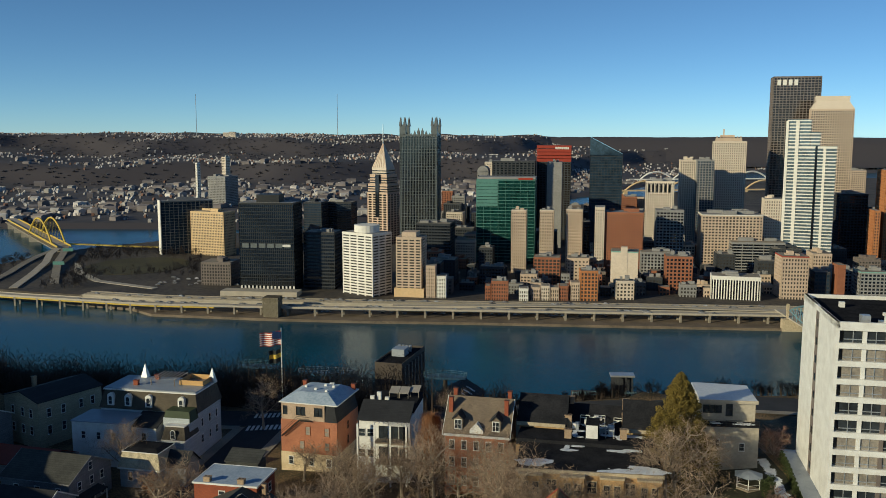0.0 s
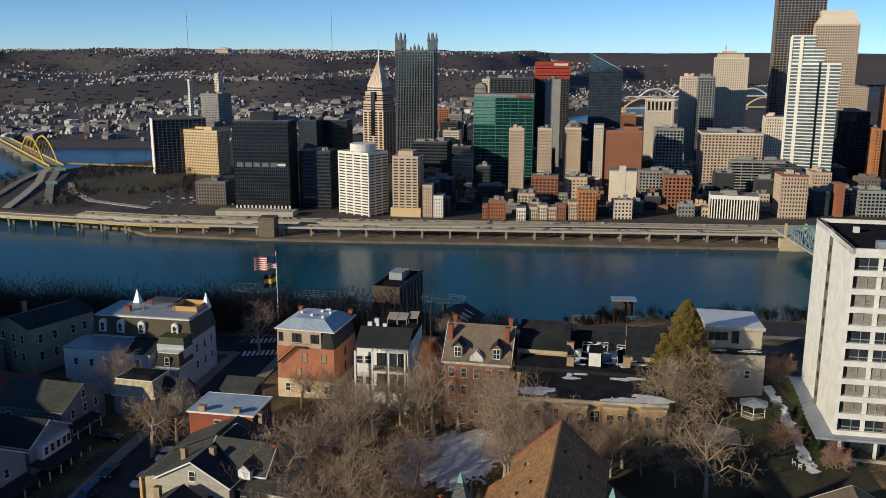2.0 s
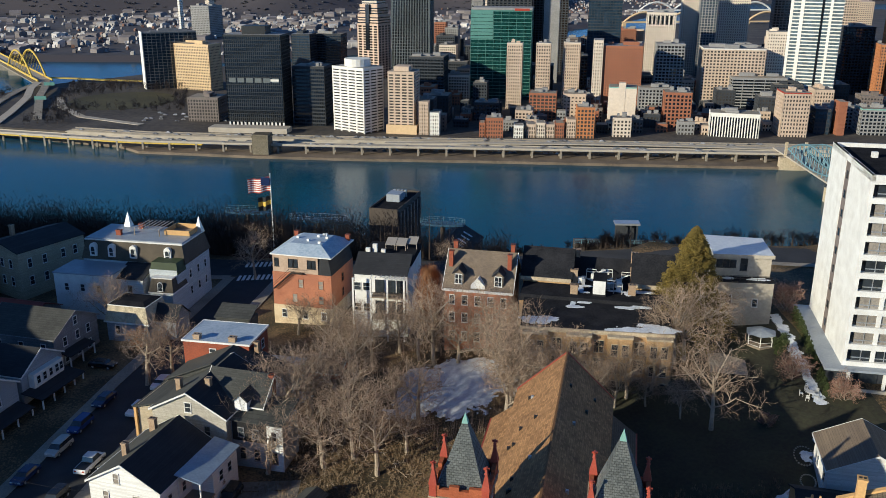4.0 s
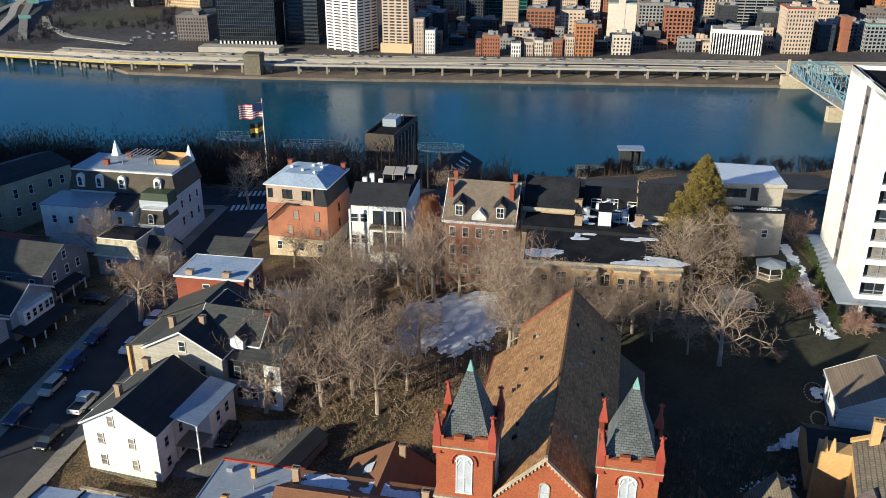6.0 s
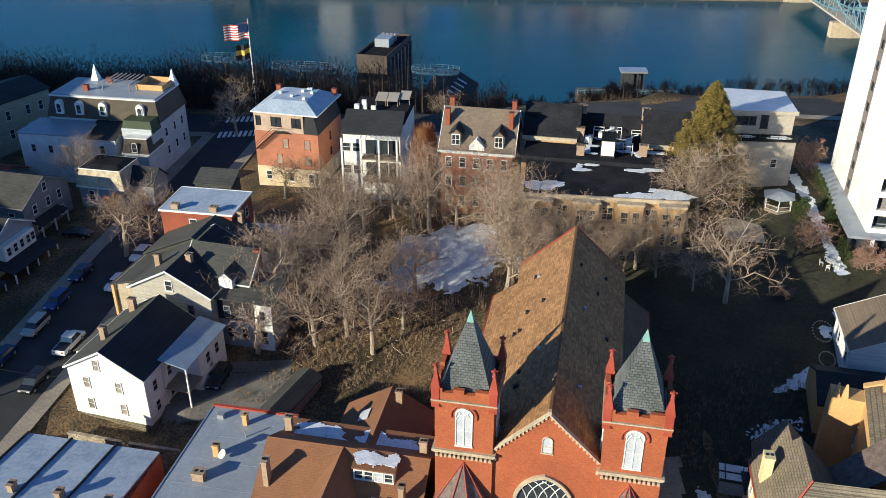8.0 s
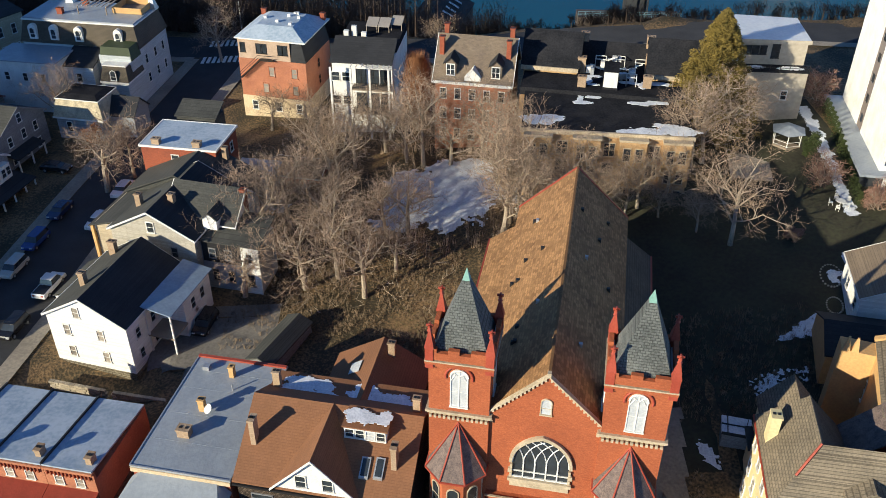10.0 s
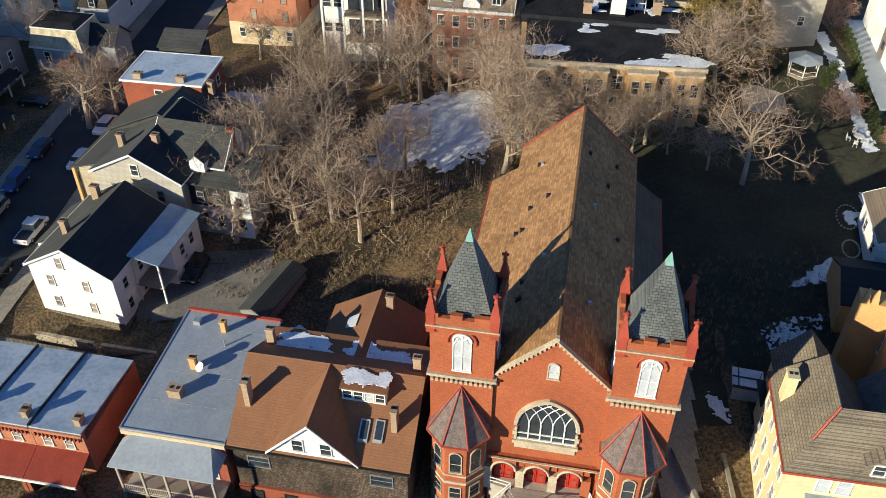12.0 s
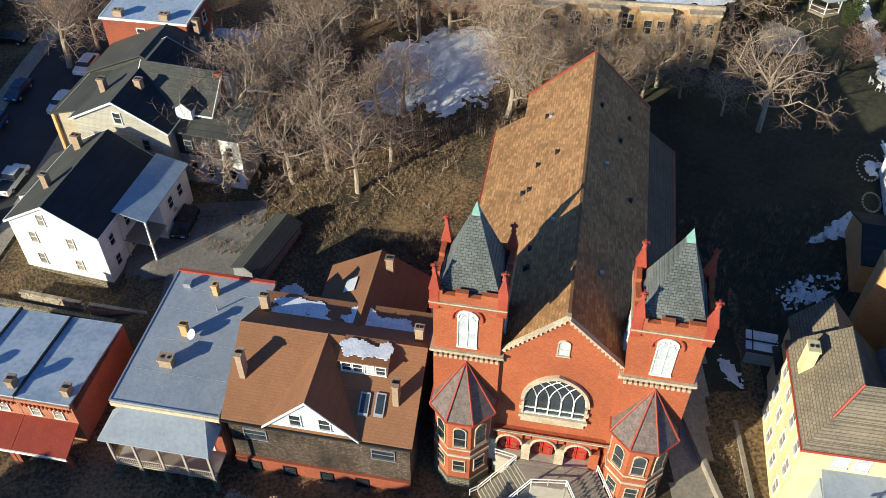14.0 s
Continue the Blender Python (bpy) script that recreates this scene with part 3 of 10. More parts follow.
def ridge(x, y):
    """The last low ridge, that closes the view all round."""
    top = np.interp(x, (-2500, -1000, 0, 500, 2600), (164, 166, 162, 156, 154))
    return 20 + (top - 20) * ease((y - 4150) / 480) + 7 * noise.noise((x * 0.0016, y * 0.0016, 6.0)) + 3 * noise.noise((x * 0.006, y * 0.006, 1.0))


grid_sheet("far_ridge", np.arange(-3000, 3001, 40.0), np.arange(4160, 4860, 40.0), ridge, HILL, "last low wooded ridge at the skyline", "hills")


def scatter_homes(name, count, region, material, label, size=(3.5, 7), tall=(2.2, 4.0), seed=1):
    """Many tiny gabled homes on the hills, too small to count."""
    rng = np.random.default_rng(seed)
    vs, fs = [], []
    while count > 0:
        x, y = region(rng)
        if y < north_bank(x) + 20:
            count -= 1
            continue
        k = noise.noise((x * 0.0032, y * 0.0032, 5.0)) + 0.5 * noise.noise((x * 0.012, y * 0.012, 8.0))
        if rng.random() > 0.10 + max(0.0, k) * 1.6:
            count -= 1
            continue
        z = hills(x, y)
        if hills(x, y + 25) - z > 4.5:
            count -= 1
            continue
        w, d, h = rng.uniform(*size) / 2, rng.uniform(*size) / 2, rng.uniform(*tall)
        a = rng.choice((-0.5, -0.2, 0.3)) + rng.normal() * 0.1
        c, s = math.cos(a), math.sin(a)
        o = len(vs)
        for lx, ly, lz in ((-w, -d, -4), (w, -d, -4), (w, d, -4), (-w, d, -4), (-w, -d, h), (w, -d, h), (w, d, h), (-w, d, h), (-w, 0, h + 3), (w, 0, h + 3)):
            vs.append((x + lx * c - ly * s, y + lx * s + ly * c, z + lz))
        fs += [tuple(o + i for i in f) for f in ((0, 1, 5, 4), (1, 2, 6, 9, 5), (2, 3, 7, 6), (3, 0, 4, 8, 7), (4, 5, 9, 8), (6, 7, 8, 9))]
        count -= 1
    me = bpy.data.meshes.new(name)
    me.from_pydata(vs, [], fs)
    me.materials.append(material)
    return tagged(new(name, me), label, "houses", kind="stuff")


def anywhere(rng):
    y = 1600 + 2950 * rng.random() ** 0.8
    return rng.uniform(-0.66, 0.66) * y, y


PALEHOMES = mat("far_pale_walls", (0.46, 0.43, 0.40), (0.22, 0.21, 0.21), scale=0.01, fine=0.05, bump=0, rand=0.75)
DIMHOMES = mat("far_dim_walls", (0.20, 0.175, 0.17), (0.13, 0.115, 0.115), scale=0.01, fine=0.05, bump=0, rand=0.5)
REDHOMES = mat("far_brick_walls", (0.26, 0.14, 0.10), (0.17, 0.10, 0.08), scale=0.01, fine=0.05, bump=0, rand=0.5)
scatter_homes("distant_pale_houses", 24000, anywhere, PALEHOMES, "tiny pale houses scattered over distant hills", seed=1)
scatter_homes("distant_dim_houses", 9000, anywhere, DIMHOMES, "tiny dark-roofed houses scattered over distant hills", seed=2)
scatter_homes("distant_brick_houses", 6000, anywhere, REDHOMES, "tiny brick houses scattered over distant hills", seed=3)
scatter_homes("distant_blocks", 2600, lambda r: (r.uniform(-1500, 1700), r.uniform(1600, 3000)), DIMHOMES, "low warehouses and offices on the far flats", (12, 34), (4, 12), 4)
scatter_homes("distant_pale_blocks", 1500, lambda r: (r.uniform(-1500, 1700), r.uniform(1600, 2700)), PALEHOMES, "pale flat-sided works and offices on the far flats", (8, 22), (4, 11), 14)


def clump_wood(name, count, where, size, material, label, seed, flat=0.7):
    """Woods as many ragged little crowns, each a cone of splayed blades."""
    rng = np.random.default_rng(seed)
    vs, fs = [], []
    for _ in range(count):
        spot = where(rng)
        if not spot:
            continue
        x, y, z = spot
        r = rng.uniform(*size)
        for _ in range(5):
            a, b = rng.uniform(0, 6.28), rng.uniform(0, 6.28)
            o = len(vs)
            cx, cy = x + r * 0.5 * math.cos(a), y + r * 0.5 * math.sin(a)
            top = z + r * flat * rng.uniform(1.0, 2.2)
            vs += [(cx - r * 0.6 * math.cos(b), cy - r * 0.6 * math.sin(b), z - 1), (cx + r * 0.6 * math.cos(b), cy + r * 0.6 * math.sin(b), z - 1), (cx + r * 0.35 * math.cos(a), cy + r * 0.35 * math.sin(a), top), (cx + r * 0.5 * math.cos(b + 1.6), cy + r * 0.5 * math.sin(b + 1.6), z + r * 0.4)]
            fs += [(o, o + 1, o + 2), (o + 1, o + 3, o + 2), (o + 3, o, o + 2)]
    me = bpy.data.meshes.new(name)
    me.from_pydata(vs, [], fs)
    me.materials.append(material)
    return tagged(new(name, me), label, "woods", kind="stuff")


def hill_spot(rng):
    x, y = anywhere(rng)
    if y < north_bank(x) + 25 or hills(x, y + 25) - hills(x, y) < 3:
        return None
    return x, y, hills(x, y)


# Bluish, lightened tones stand for the haze over distant woods.
FARWOOD = mat("hazed_far_bare_woods", (0.094, 0.088, 0.096), (0.064, 0.062, 0.072), scale=0.004, fine=0.05, bump=0, rand=0.4)
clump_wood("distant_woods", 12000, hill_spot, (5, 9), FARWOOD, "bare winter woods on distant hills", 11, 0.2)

bm = bmesh.new()
prism(bm, [(-575, 938), (-450, 890), (-300, 850), (-174, 838), (63, 826), (308, 811), (900, 786), (900, 735), (292, 761), (150, 770), (28, 779), (-86, 784), (-176, 792), (-290, 810), (-318, 836), (-450, 884), (-575, 930)], -3, 2.4)
solid("wharf", bm, WHARFSTONE, "low concrete wharf along the far bank", "wharf", "structure")
bm = bmesh.new()
prism(bm, ngon(40, 1.0), 0, 0.25)
bmesh.ops.scale(bm, verts=bm.verts, vec=(62, 72, 1))
solid("park_lawn", bm, PARKLAWN, "oval winter lawn in the riverside park", "lawn", "structure", pose(-397, 1072, 9.0))

# ---- the city across the river ----
SHORE = [(-620, 918), (-450, 864), (-300, 825), (-174, 812), (-88, 806), (29, 800), (150, 793), (308, 784), (430, 778), (900, 760)]


def shore_at(x):
    return float(np.interp(x, [p[0] for p in SHORE], [p[1] for p in SHORE]))


def tower(name, label, x, y, rot, w, d, h, wall, glazing, floor=3.7, bay=4.0, band=0.42, pier=0.3, proud=0.35, top=None, z0=9.0, house_on_roof=True):
    """A storeyed block: a glazed core, a band for each floor, piers between the bays, a roof with its plant rooms."""
    tw = thing(name, label, "building", pose(x, y, z0, 0, 0, rot))
    bm = bmesh.new()
    box(bm, -w / 2 + proud, w / 2 - proud, -d / 2 + proud, d / 2 - proud, -2, h - 0.6)
    part("glazing", bm, glazing, tw)
    if band:
        bm = bmesh.new()
        n = max(1, int(round(h / floor)))
        fl = h / n
        for i in range(n):
            s = 0.06 if pier else 0.0
            box(bm, -w / 2 + s, w / 2 - s, -d / 2 + s, d / 2 - s, i * fl + fl * (1 - band), (i + 1) * fl)
        tagged(part("band_work", bm, wall, tw), kind="stuff")
    if pier:
        bm = bmesh.new()
        for ww, dd, sw in ((w, d, 0), (d, w, 1)):
            k = max(2, int(round(ww / bay)))
            for i in range(k + 1):
                u = -ww / 2 + ww * i / k
                q = bay * pier / 2 * (1.6 if i in (0, k) else 1)
                u0, u1 = max(u - q, -ww / 2), min(u + q, ww / 2)
                for sgn in (-1, 1):
                    v0, v1 = sorted((sgn * dd / 2, sgn * (dd / 2 - proud - 0.1)))
                    if sw:
                        box(bm, v0, v1, u0, u1, -2, h)
                    else:
                        box(bm, u0, u1, v0, v1, -2, h)
        tagged(part("pier_work", bm, wall, tw), kind="stuff")
    bm = bmesh.new()
    box(bm, -w / 2, w / 2, -d / 2, d / 2, h, h + 1.2)
    part("roof_edge", bm, top or wall, tw)
    bm = bmesh.new()
    box(bm, -w / 2 + 0.8, w / 2 - 0.8, -d / 2 + 0.8, d / 2 - 0.8, h + 1.2, h + 1.25)
    part("roof", bm, CONCRETE if h < 60 else C_GREY, tw)
    if house_on_roof and w > 12:
        rng = random.Random(name + str(int(x)))
        plant = rng.choice((C_GREY, wall, C_GREY))
        for _ in range(4):
            bm = bmesh.new()
            a, b = rng.uniform(0.1, 0.3) * w, rng.uniform(0.15, 0.35) * d
            px, py = rng.uniform(-0.3, 0.3) * w, rng.uniform(-0.25, 0.25) * d
            box(bm, px - a / 2, px + a / 2, py - b / 2, py + b / 2, h + 1, h + 1.2 + rng.uniform(1.5, 4.5))
            part("plant_room", bm, plant, tw)
    return tw


t = tower("slab_office", "long slab office with white end wall and dark glass", -373.2, 1194.3, -62, 18.0, 70.2, 71.7, C_RIB, G_BLUE, pier=0.10, bay=6, band=0.12)
bm = bmesh.new()
box(bm, -9.3, 9.3, -36.0, -35.0, 0, 74)
part("end_wall", bm, C_WHITE, t, "bright white end wall")
tower("hotel", "golden stone hotel block with gridded windows", -331.2, 1177.4, -22, 54.8, 26, 58.3, C_GOLD, G_SHADE, band=0.5, pier=0.45, bay=2.6)
t = tower("black_office", "black steel office slab with one pale middle band", -195.1, 913.1, -5, 58.6, 34, 91.8, C_BLACK, G_DARK, pier=0.25, bay=2.1, band=0.2, house_on_roof=False)
bm = bmesh.new()
box(bm, -12, 12, -10, 10, 92.8, 101)
part("plant_room", bm, C_BLACK, t)
for i in range(6):
    bm = bmesh.new()
    box(bm, -26 + i * 8.9, -19 + i * 8.9, -17.3, -16.6, 46, 50.5)
    part("louvre_panel", bm, C_RIB, t)
bm = bmesh.new()
box(bm, 17, 25.5, -17.5, -16.8, 47.4, 49.6)
part("sign", bm, C_WHITE, t, "small pale lettered sign")
for i in range(15):
    bm = bmesh.new()
    box(bm, -28.5 + i * 4.0, -26.8 + i * 4.0, -17.6, -16.6, 0, 6)
    part("base_column", bm, C_WHITE, t)
tower("dark_glass_office", "dark blue glass office block", -142.3, 926.0, -8, 34.1, 30, 59.5, C_DARK, G_DARK, pier=0.12, bay=2)
tower("low_office", "low brown office with a grid of windows", -258.7, 945.7, -6, 33.6, 30, 24.2, C_BROWN, G_SHADE, band=0.4, pier=0.4, bay=3)
tower("glass_office", "dark glass office tower behind others", -213.6, 1318.0, -10, 28.1, 30, 60.8, C_DARK, G_BLUE, pier=0.1)
tower("glass_office", "dark glass office tower behind others", -178.7, 1349.0, -10, 41.5, 30, 58.7, C_DARK, G_DARK, pier=0.12)
t = tower("white_apartments", "white concrete apartment tower with balcony strips", -91.2, 889.7, -36, 41.5, 30, 63.0, C_WHITE, G_SHADE, floor=2.9, band=0.55, pier=0.16, bay=11, house_on_roof=False)
bm = bmesh.new()
prism(bm, ngon(20, 13), 64, 71.5)
part("roof_drum", bm, C_WHITE, t, "round white drum on the roof")

t = tower("spired_office", "pink stone office tower with stepped shoulders and pyramid top", -110, 1313, -28, 36, 34, 76, C_PINK, G_DARK, band=0.4, pier=0.3, bay=9, house_on_roof=False)
for nm, q, z0, z1, mt in (("shoulder", 17.2, 77, 90, C_PINK), ("upper_shaft", 15.0, 90, 104, C_PINK), ("lantern", 12.6, 104, 114, C_CREAM)):
    bm = bmesh.new()
    box(bm, -q, q, -q + 1, q - 1, z0, z1)
    part(nm, bm, mt, t)
    for k in range(int((z1 - z0) / 3.6)):
        bm = bmesh.new()
        box(bm, -q - 0.15, q + 0.15, -q + 0.8, q - 0.8, z0 + 0.8 + k * 3.6, z0 + 2.3 + k * 3.6)
        part("window_strip", bm, G_DARK, t)
bm = bmesh.new()
box(bm, -3.2, 3.2, -17.6, -10, 40, 104)
part("dark_slot", bm, G_DARK, t)
bm = bmesh.new()
pyramid(bm, rect(25, 23), 114, (0, 0, 151))
part("pyramid_roof", bm, C_CREAM, t, "pale ribbed pyramid roof")
for k in range(7):
    for f in (-1, 1):
        bm = bmesh.new()
        u = -10.5 + k * 3.5
        tube(bm, (u, f * 11.6, 114), (u * 0.08, f * 0.6, 149), 0.5, 0.3, 4)
        part("roof_rib", bm, C_PINK, t)
bm = bmesh.new()
tube(bm, (0, 0, 145), (0, 0, 178), 0.9, 0.3)
part("mast", bm, STEEL, t)

t = tower("glass_castle", "dark glass office tower with spiky corner turrets", -48, 1173, -6, 50, 40, 162, C_RIB, G_DARK, pier=0.28, bay=2.1, band=0.12, proud=0.9, house_on_roof=False)
bm = bmesh.new()
for u in (-1, 1):
    for v in (-1, 1):
        cx, cy = u * 21, v * 16
        box(bm, cx - 4, cx + 4, cy - 4, cy + 4, 160, 176)
        for a in (-1, 1):
            for b in (-1, 1):
                pyramid(bm, rect(3.4, 3.4, cx + a * 3, cy + b * 3), 174, (cx + a * 3, cy + b * 3, 187))
for k in range(-2, 3):
    for v in (-1, 1):
        top = 172 - abs(k) * 3
        box(bm, k * 5 - 1.6, k * 5 + 1.6, v * 18 - 1.6, v * 18 + 1.6, 160, top - 5)
        pyramid(bm, rect(3.2, 3.2, k * 5, v * 18), top - 5, (k * 5, v * 18, top))
for k in range(-2, 3):
    for u in (-1, 1):
        pyramid(bm, rect(3.2, 3.2, u * 23, k * 5), 162, (u * 23, k * 5, 172 - abs(k) * 2))
tagged(part("spire_work", bm, C_RIB, t, "sharp glass spires along the roof"), kind="stuff")

t = tower("brown_apartments", "tan and brown balcony apartment tower on a pale base", -45.0, 881.9, -10, 26.5, 26, 59.7, C_TAN, G_SHADE, floor=2.9, band=0.5, pier=0.3, bay=6, house_on_roof=False)
bm = bmesh.new()
box(bm, -8, 7, -9, 9, 60.9, 65.5)
part("penthouse", bm, C_TAN, t)
bm = bmesh.new()
box(bm, -15, 16, -14.5, 12, -1, 9)
part("podium", bm, C_GOLD, t, "blank golden podium")
tower("small_tan_block", "narrow tan brick apartment house", -24.4, 871.8, -5, 9.8, 14, 31.6, C_TAN, G_SHADE, band=0.5, pier=0.5, bay=2.6)
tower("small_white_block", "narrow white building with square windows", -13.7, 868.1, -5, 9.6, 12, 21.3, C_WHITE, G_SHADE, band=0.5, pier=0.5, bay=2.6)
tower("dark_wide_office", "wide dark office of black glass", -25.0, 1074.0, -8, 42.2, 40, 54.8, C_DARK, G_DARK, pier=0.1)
t = tower("green_glass_office", "stepped green glass office", 65.3, 1125.0, -8, 74.4, 40, 106.2, C_TEAL, G_GREEN, floor=4.2, band=0.16, pier=0.03, bay=9, house_on_roof=False)
for k in range(8):
    bm = bmesh.new()
    box(bm, -37.4, -10, -20.4, -12, 73 + k * 4.2, 76.2 + k * 4.2)
    part("pale_panel", bm, C_TEAL, t)
bm = bmesh.new()
box(bm, -36, 37.5, -21, 18, 107.4, 110)
part("roof_screen", bm, C_GREY, t)
bm = bmesh.new()
box(bm, 16, 34, -21.3, -20.8, 106.6, 109.4)
part("sign", bm, C_RED, t, "small red sign")
t = tower("arched_office", "grey office with a rounded top", 43, 1394, -8, 18, 26, 105, C_GREY, G_DARK, band=0.4, pier=0.3, house_on_roof=False)
bm = bmesh.new()
tube(bm, (0, -13, 105), (0, 13, 105), 9, 9, 20)
part("round_top", bm, C_GREY, t)
tower("tan_box_office", "pinkish tan office block behind others", 59, 1466, -8, 22, 30, 117, C_CREAM, G_SHADE, band=0.6, pier=0.5)
tower("dark_office", "dark office tower with ribbed walls", 89.9, 1368.0, -8, 66.3, 30, 121.3, C_DARK, G_DARK, pier=0.4, bay=6)
t = tower("red_topped_tower", "dark tower with a red panelled top", 154.6, 1393.0, -8, 52.9, 40, 120.9, C_DARK, G_BRONZE, pier=0.3, bay=5, house_on_roof=False)
bm = bmesh.new()
for k in range(5):
    box(bm, -26.8, 26.8, -20.6, 20.6, 121 + k * 5.2, 125.4 + k * 5.2)
part("red_crown", bm, C_RED, t, "red panelled crown")
bm = bmesh.new()
for k in range(7):
    box(bm, 2 + k * 3.1, 4.2 + k * 3.1, -21.2, -20.6, 140.5, 144)
part("sign", bm, C_WHITE, t, "white letter-like sign bars")
tower("barred_tower", "dark tower with pale horizontal bars", 143.4, 1279.0, -8, 21.7, 36, 122.7, C_GREY, G_BRONZE, floor=4.5, band=0.35, pier=0.7, bay=12)
tower("tan_office", "slim tan stone office tower", 75.2, 1033.0, -8, 17.8, 14, 73.9, C_TAN, G_SHADE, band=0.5, pier=0.5, bay=2.6, top=C_CREAM)
tower("tan_office", "slim tan stone office tower", 108.3, 1036.0, -8, 16.8, 14, 73.8, C_TAN, G_SHADE, band=0.5, pier=0.5, bay=2.6, top=C_CREAM)
tower("ornate_office", "ornate old stone office with a small cupola", 142.4, 1046.0, -10, 19.5, 14, 73.8, C_TAN, G_SHADE, band=0.45, pier=0.5, bay=2.6, top=C_CREAM)
tower("red_brick_office", "red brick office with pale bands", 101.8, 959.9, -8, 29.4, 26, 28.8, C_BRICK, G_SHADE, band=0.35, pier=0.3)
tower("low_pink_block", "low block of pinkish tan stone", 136.9, 968.1, -8, 24.7, 26, 27.1, C_TAN, G_SHADE, band=0.6, pier=0.5)
tower("riverfront_red_building", "old red brick riverfront building", 44.6, 860.2, -4, 17.1, 16, 18.2, C_BRICK, G_SHADE, band=0.45, pier=0.5, bay=2.4)
tower("riverfront_white_building", "old white riverfront building", 68.0, 856.8, -4, 9.4, 14, 11.4, C_WHITE, G_SHADE, band=0.4, pier=0.5, bay=2.2)
tower("riverfront_brick_building", "small old brick riverfront building", 32.8, 861.4, -4, 5.7, 14, 13.1, C_BRICK, G_SHADE, band=0.45, pier=0.5, bay=2.4)
for i in range(4):
    tower("riverfront_tan_building", "old tan stone riverfront building", 80.6 + i * 9.2, 861, -4, 8.9, 16, 12 + (i % 2) * 1.6, (C_TAN, C_CREAM, C_TAN, C_BRICK)[i], G_SHADE, band=0.4, pier=0.45, bay=2.2)
tower("riverfront_tan_building", "taller old tan riverfront building", 119.5, 861, -4, 9, 16, 17, C_TAN, G_SHADE, band=0.4, pier=0.45, bay=2.4)
tower("riverfront_brown_building", "brown brick riverfront warehouse with tall windows", 133.2, 863.2, -4, 17.3, 22, 28.9, C_ORANGE, G_SHADE, band=0.35, pier=0.4, bay=3.2)
t = tower("slanted_tower", "dark blue glass tower with a slanted top", 207.9, 1220.0, -10, 44.1, 34, 134.1, C_DARK, G_BLUE, pier=0.08, band=0.2, house_on_roof=False)
bm = bmesh.new()
lo = [(-22, -17, 134), (22, -17, 134), (22, 17, 134), (-22, 17, 134)]
hi = [(-22, -17, 160), (22, -17, 137), (22, 17, 137), (-22, 17, 160)]
va, vb = [bm.verts.new(p) for p in lo], [bm.verts.new(p) for p in hi]
bm.faces.new(vb)
bm.faces.new(va[::-1])
for i in range(4):
    bm.faces.new((va[i], va[(i + 1) % 4], vb[(i + 1) % 4], vb[i]))
part("slanted_crown", bm, G_BLUE, t)
tower("cream_office", "cream stone office block", 170.5, 1032.0, -10, 11.3, 30, 78.4, C_CREAM, G_SHADE, band=0.5, pier=0.5, bay=3)
tower("brick_hotel", "broad brown brick hotel block", 197.7, 1032.0, -10, 46.4, 34, 72.5, C_BRICK, G_SHADE, floor=3.2, band=0.55, pier=0.55, bay=2.8)
t = tower("beige_warehouse", "blank beige concrete block with green roof edges", 180.4, 924.2, -12, 28.3, 24, 40.3, C_CREAM, C_CREAM, pier=0.0, band=0.9, floor=8, top=COPPER, house_on_roof=False)
bm = bmesh.new()
box(bm, -4, 3, -12.3, -4, 0, 46)
part("stair_tower", bm, C_CREAM, t)
tower("beige_low_building", "small beige building with square windows", 169.9, 866.3, -4, 17.9, 14, 17.8, C_CREAM, G_SHADE, band=0.45, pier=0.45, bay=3.4)
t = tower("stone_tower", "tan stone office tower with tall arched top windows", 279, 1201, -14, 38, 34, 100, C_CREAM, G_SHADE, band=0.4, pier=0.5, bay=3)
bm = bmesh.new()
for i in range(6):
    box(bm, -15.6 + i * 5.4, -12.8 + i * 5.4, -17.3, -16.5, 86, 97)
part("tall_windows", bm, G_DARK, t)
tower("cream_tower", "slim cream stone high tower", 345.0, 1316.0, -10, 22.4, 28, 125.4, C_CREAM, G_SHADE, band=0.4, pier=0.5, bay=3)
tower("grey_tower", "grey tower with blue glass", 365.0, 1296.0, -8, 24.5, 28, 126.1, C_GREY, G_BLUE, band=0.3, pier=0.3)
t = tower("stepped_tower", "tall cream stone tower with a stepped crown", 423.6, 1373.0, -16, 50.4, 34, 152.2, C_CREAM, G_SHADE, band=0.4, pier=0.55, bay=3.2, house_on_roof=False)
bm = bmesh.new()
box(bm, -21, 18, -13, 13, 153, 158)
box(bm, -14, 7, -9, 9, 158, 163)
for i in range(8):
    box(bm, -20 + i * 5, -18 + i * 5, -13, -11, 158, 161)
box(bm, -10, -8, -2, 0, 163, 172)
part("crown", bm, C_TAN, t)
tower("tan_department_store", "broad tan stone block with a white top", 339.8, 1085.0, -8, 72.1, 40, 65.4, C_TAN, G_SHADE, band=0.45, pier=0.4, bay=4, top=C_WHITE)
tower("cream_office", "cream stone office block", 395.9, 1098.0, -14, 22.5, 30, 83.7, C_CREAM, G_SHADE, band=0.5, pier=0.5, bay=3)
tower("parking_garage", "grey concrete parking garage with open decks", 365.2, 1064.1, -6, 62.5, 40, 34.3, C_GREY, G_DARK, floor=3.4, band=0.4, pier=0.06, bay=12)
tower("white_slatted_building", "low white building with vertical fins", 282.5, 873.8, -14, 47.5, 24, 22.3, C_WHITE, G_DARK, floor=21, band=0.12, pier=0.4, bay=2.6, proud=0.9)
t = tower("striped_tower", "tall tower of white and grey horizontal stripes", 436.8, 1087.0, -24, 57.5, 40, 148.5, C_WHITE, G_PALE, floor=4.0, band=0.34, pier=0, house_on_roof=False)
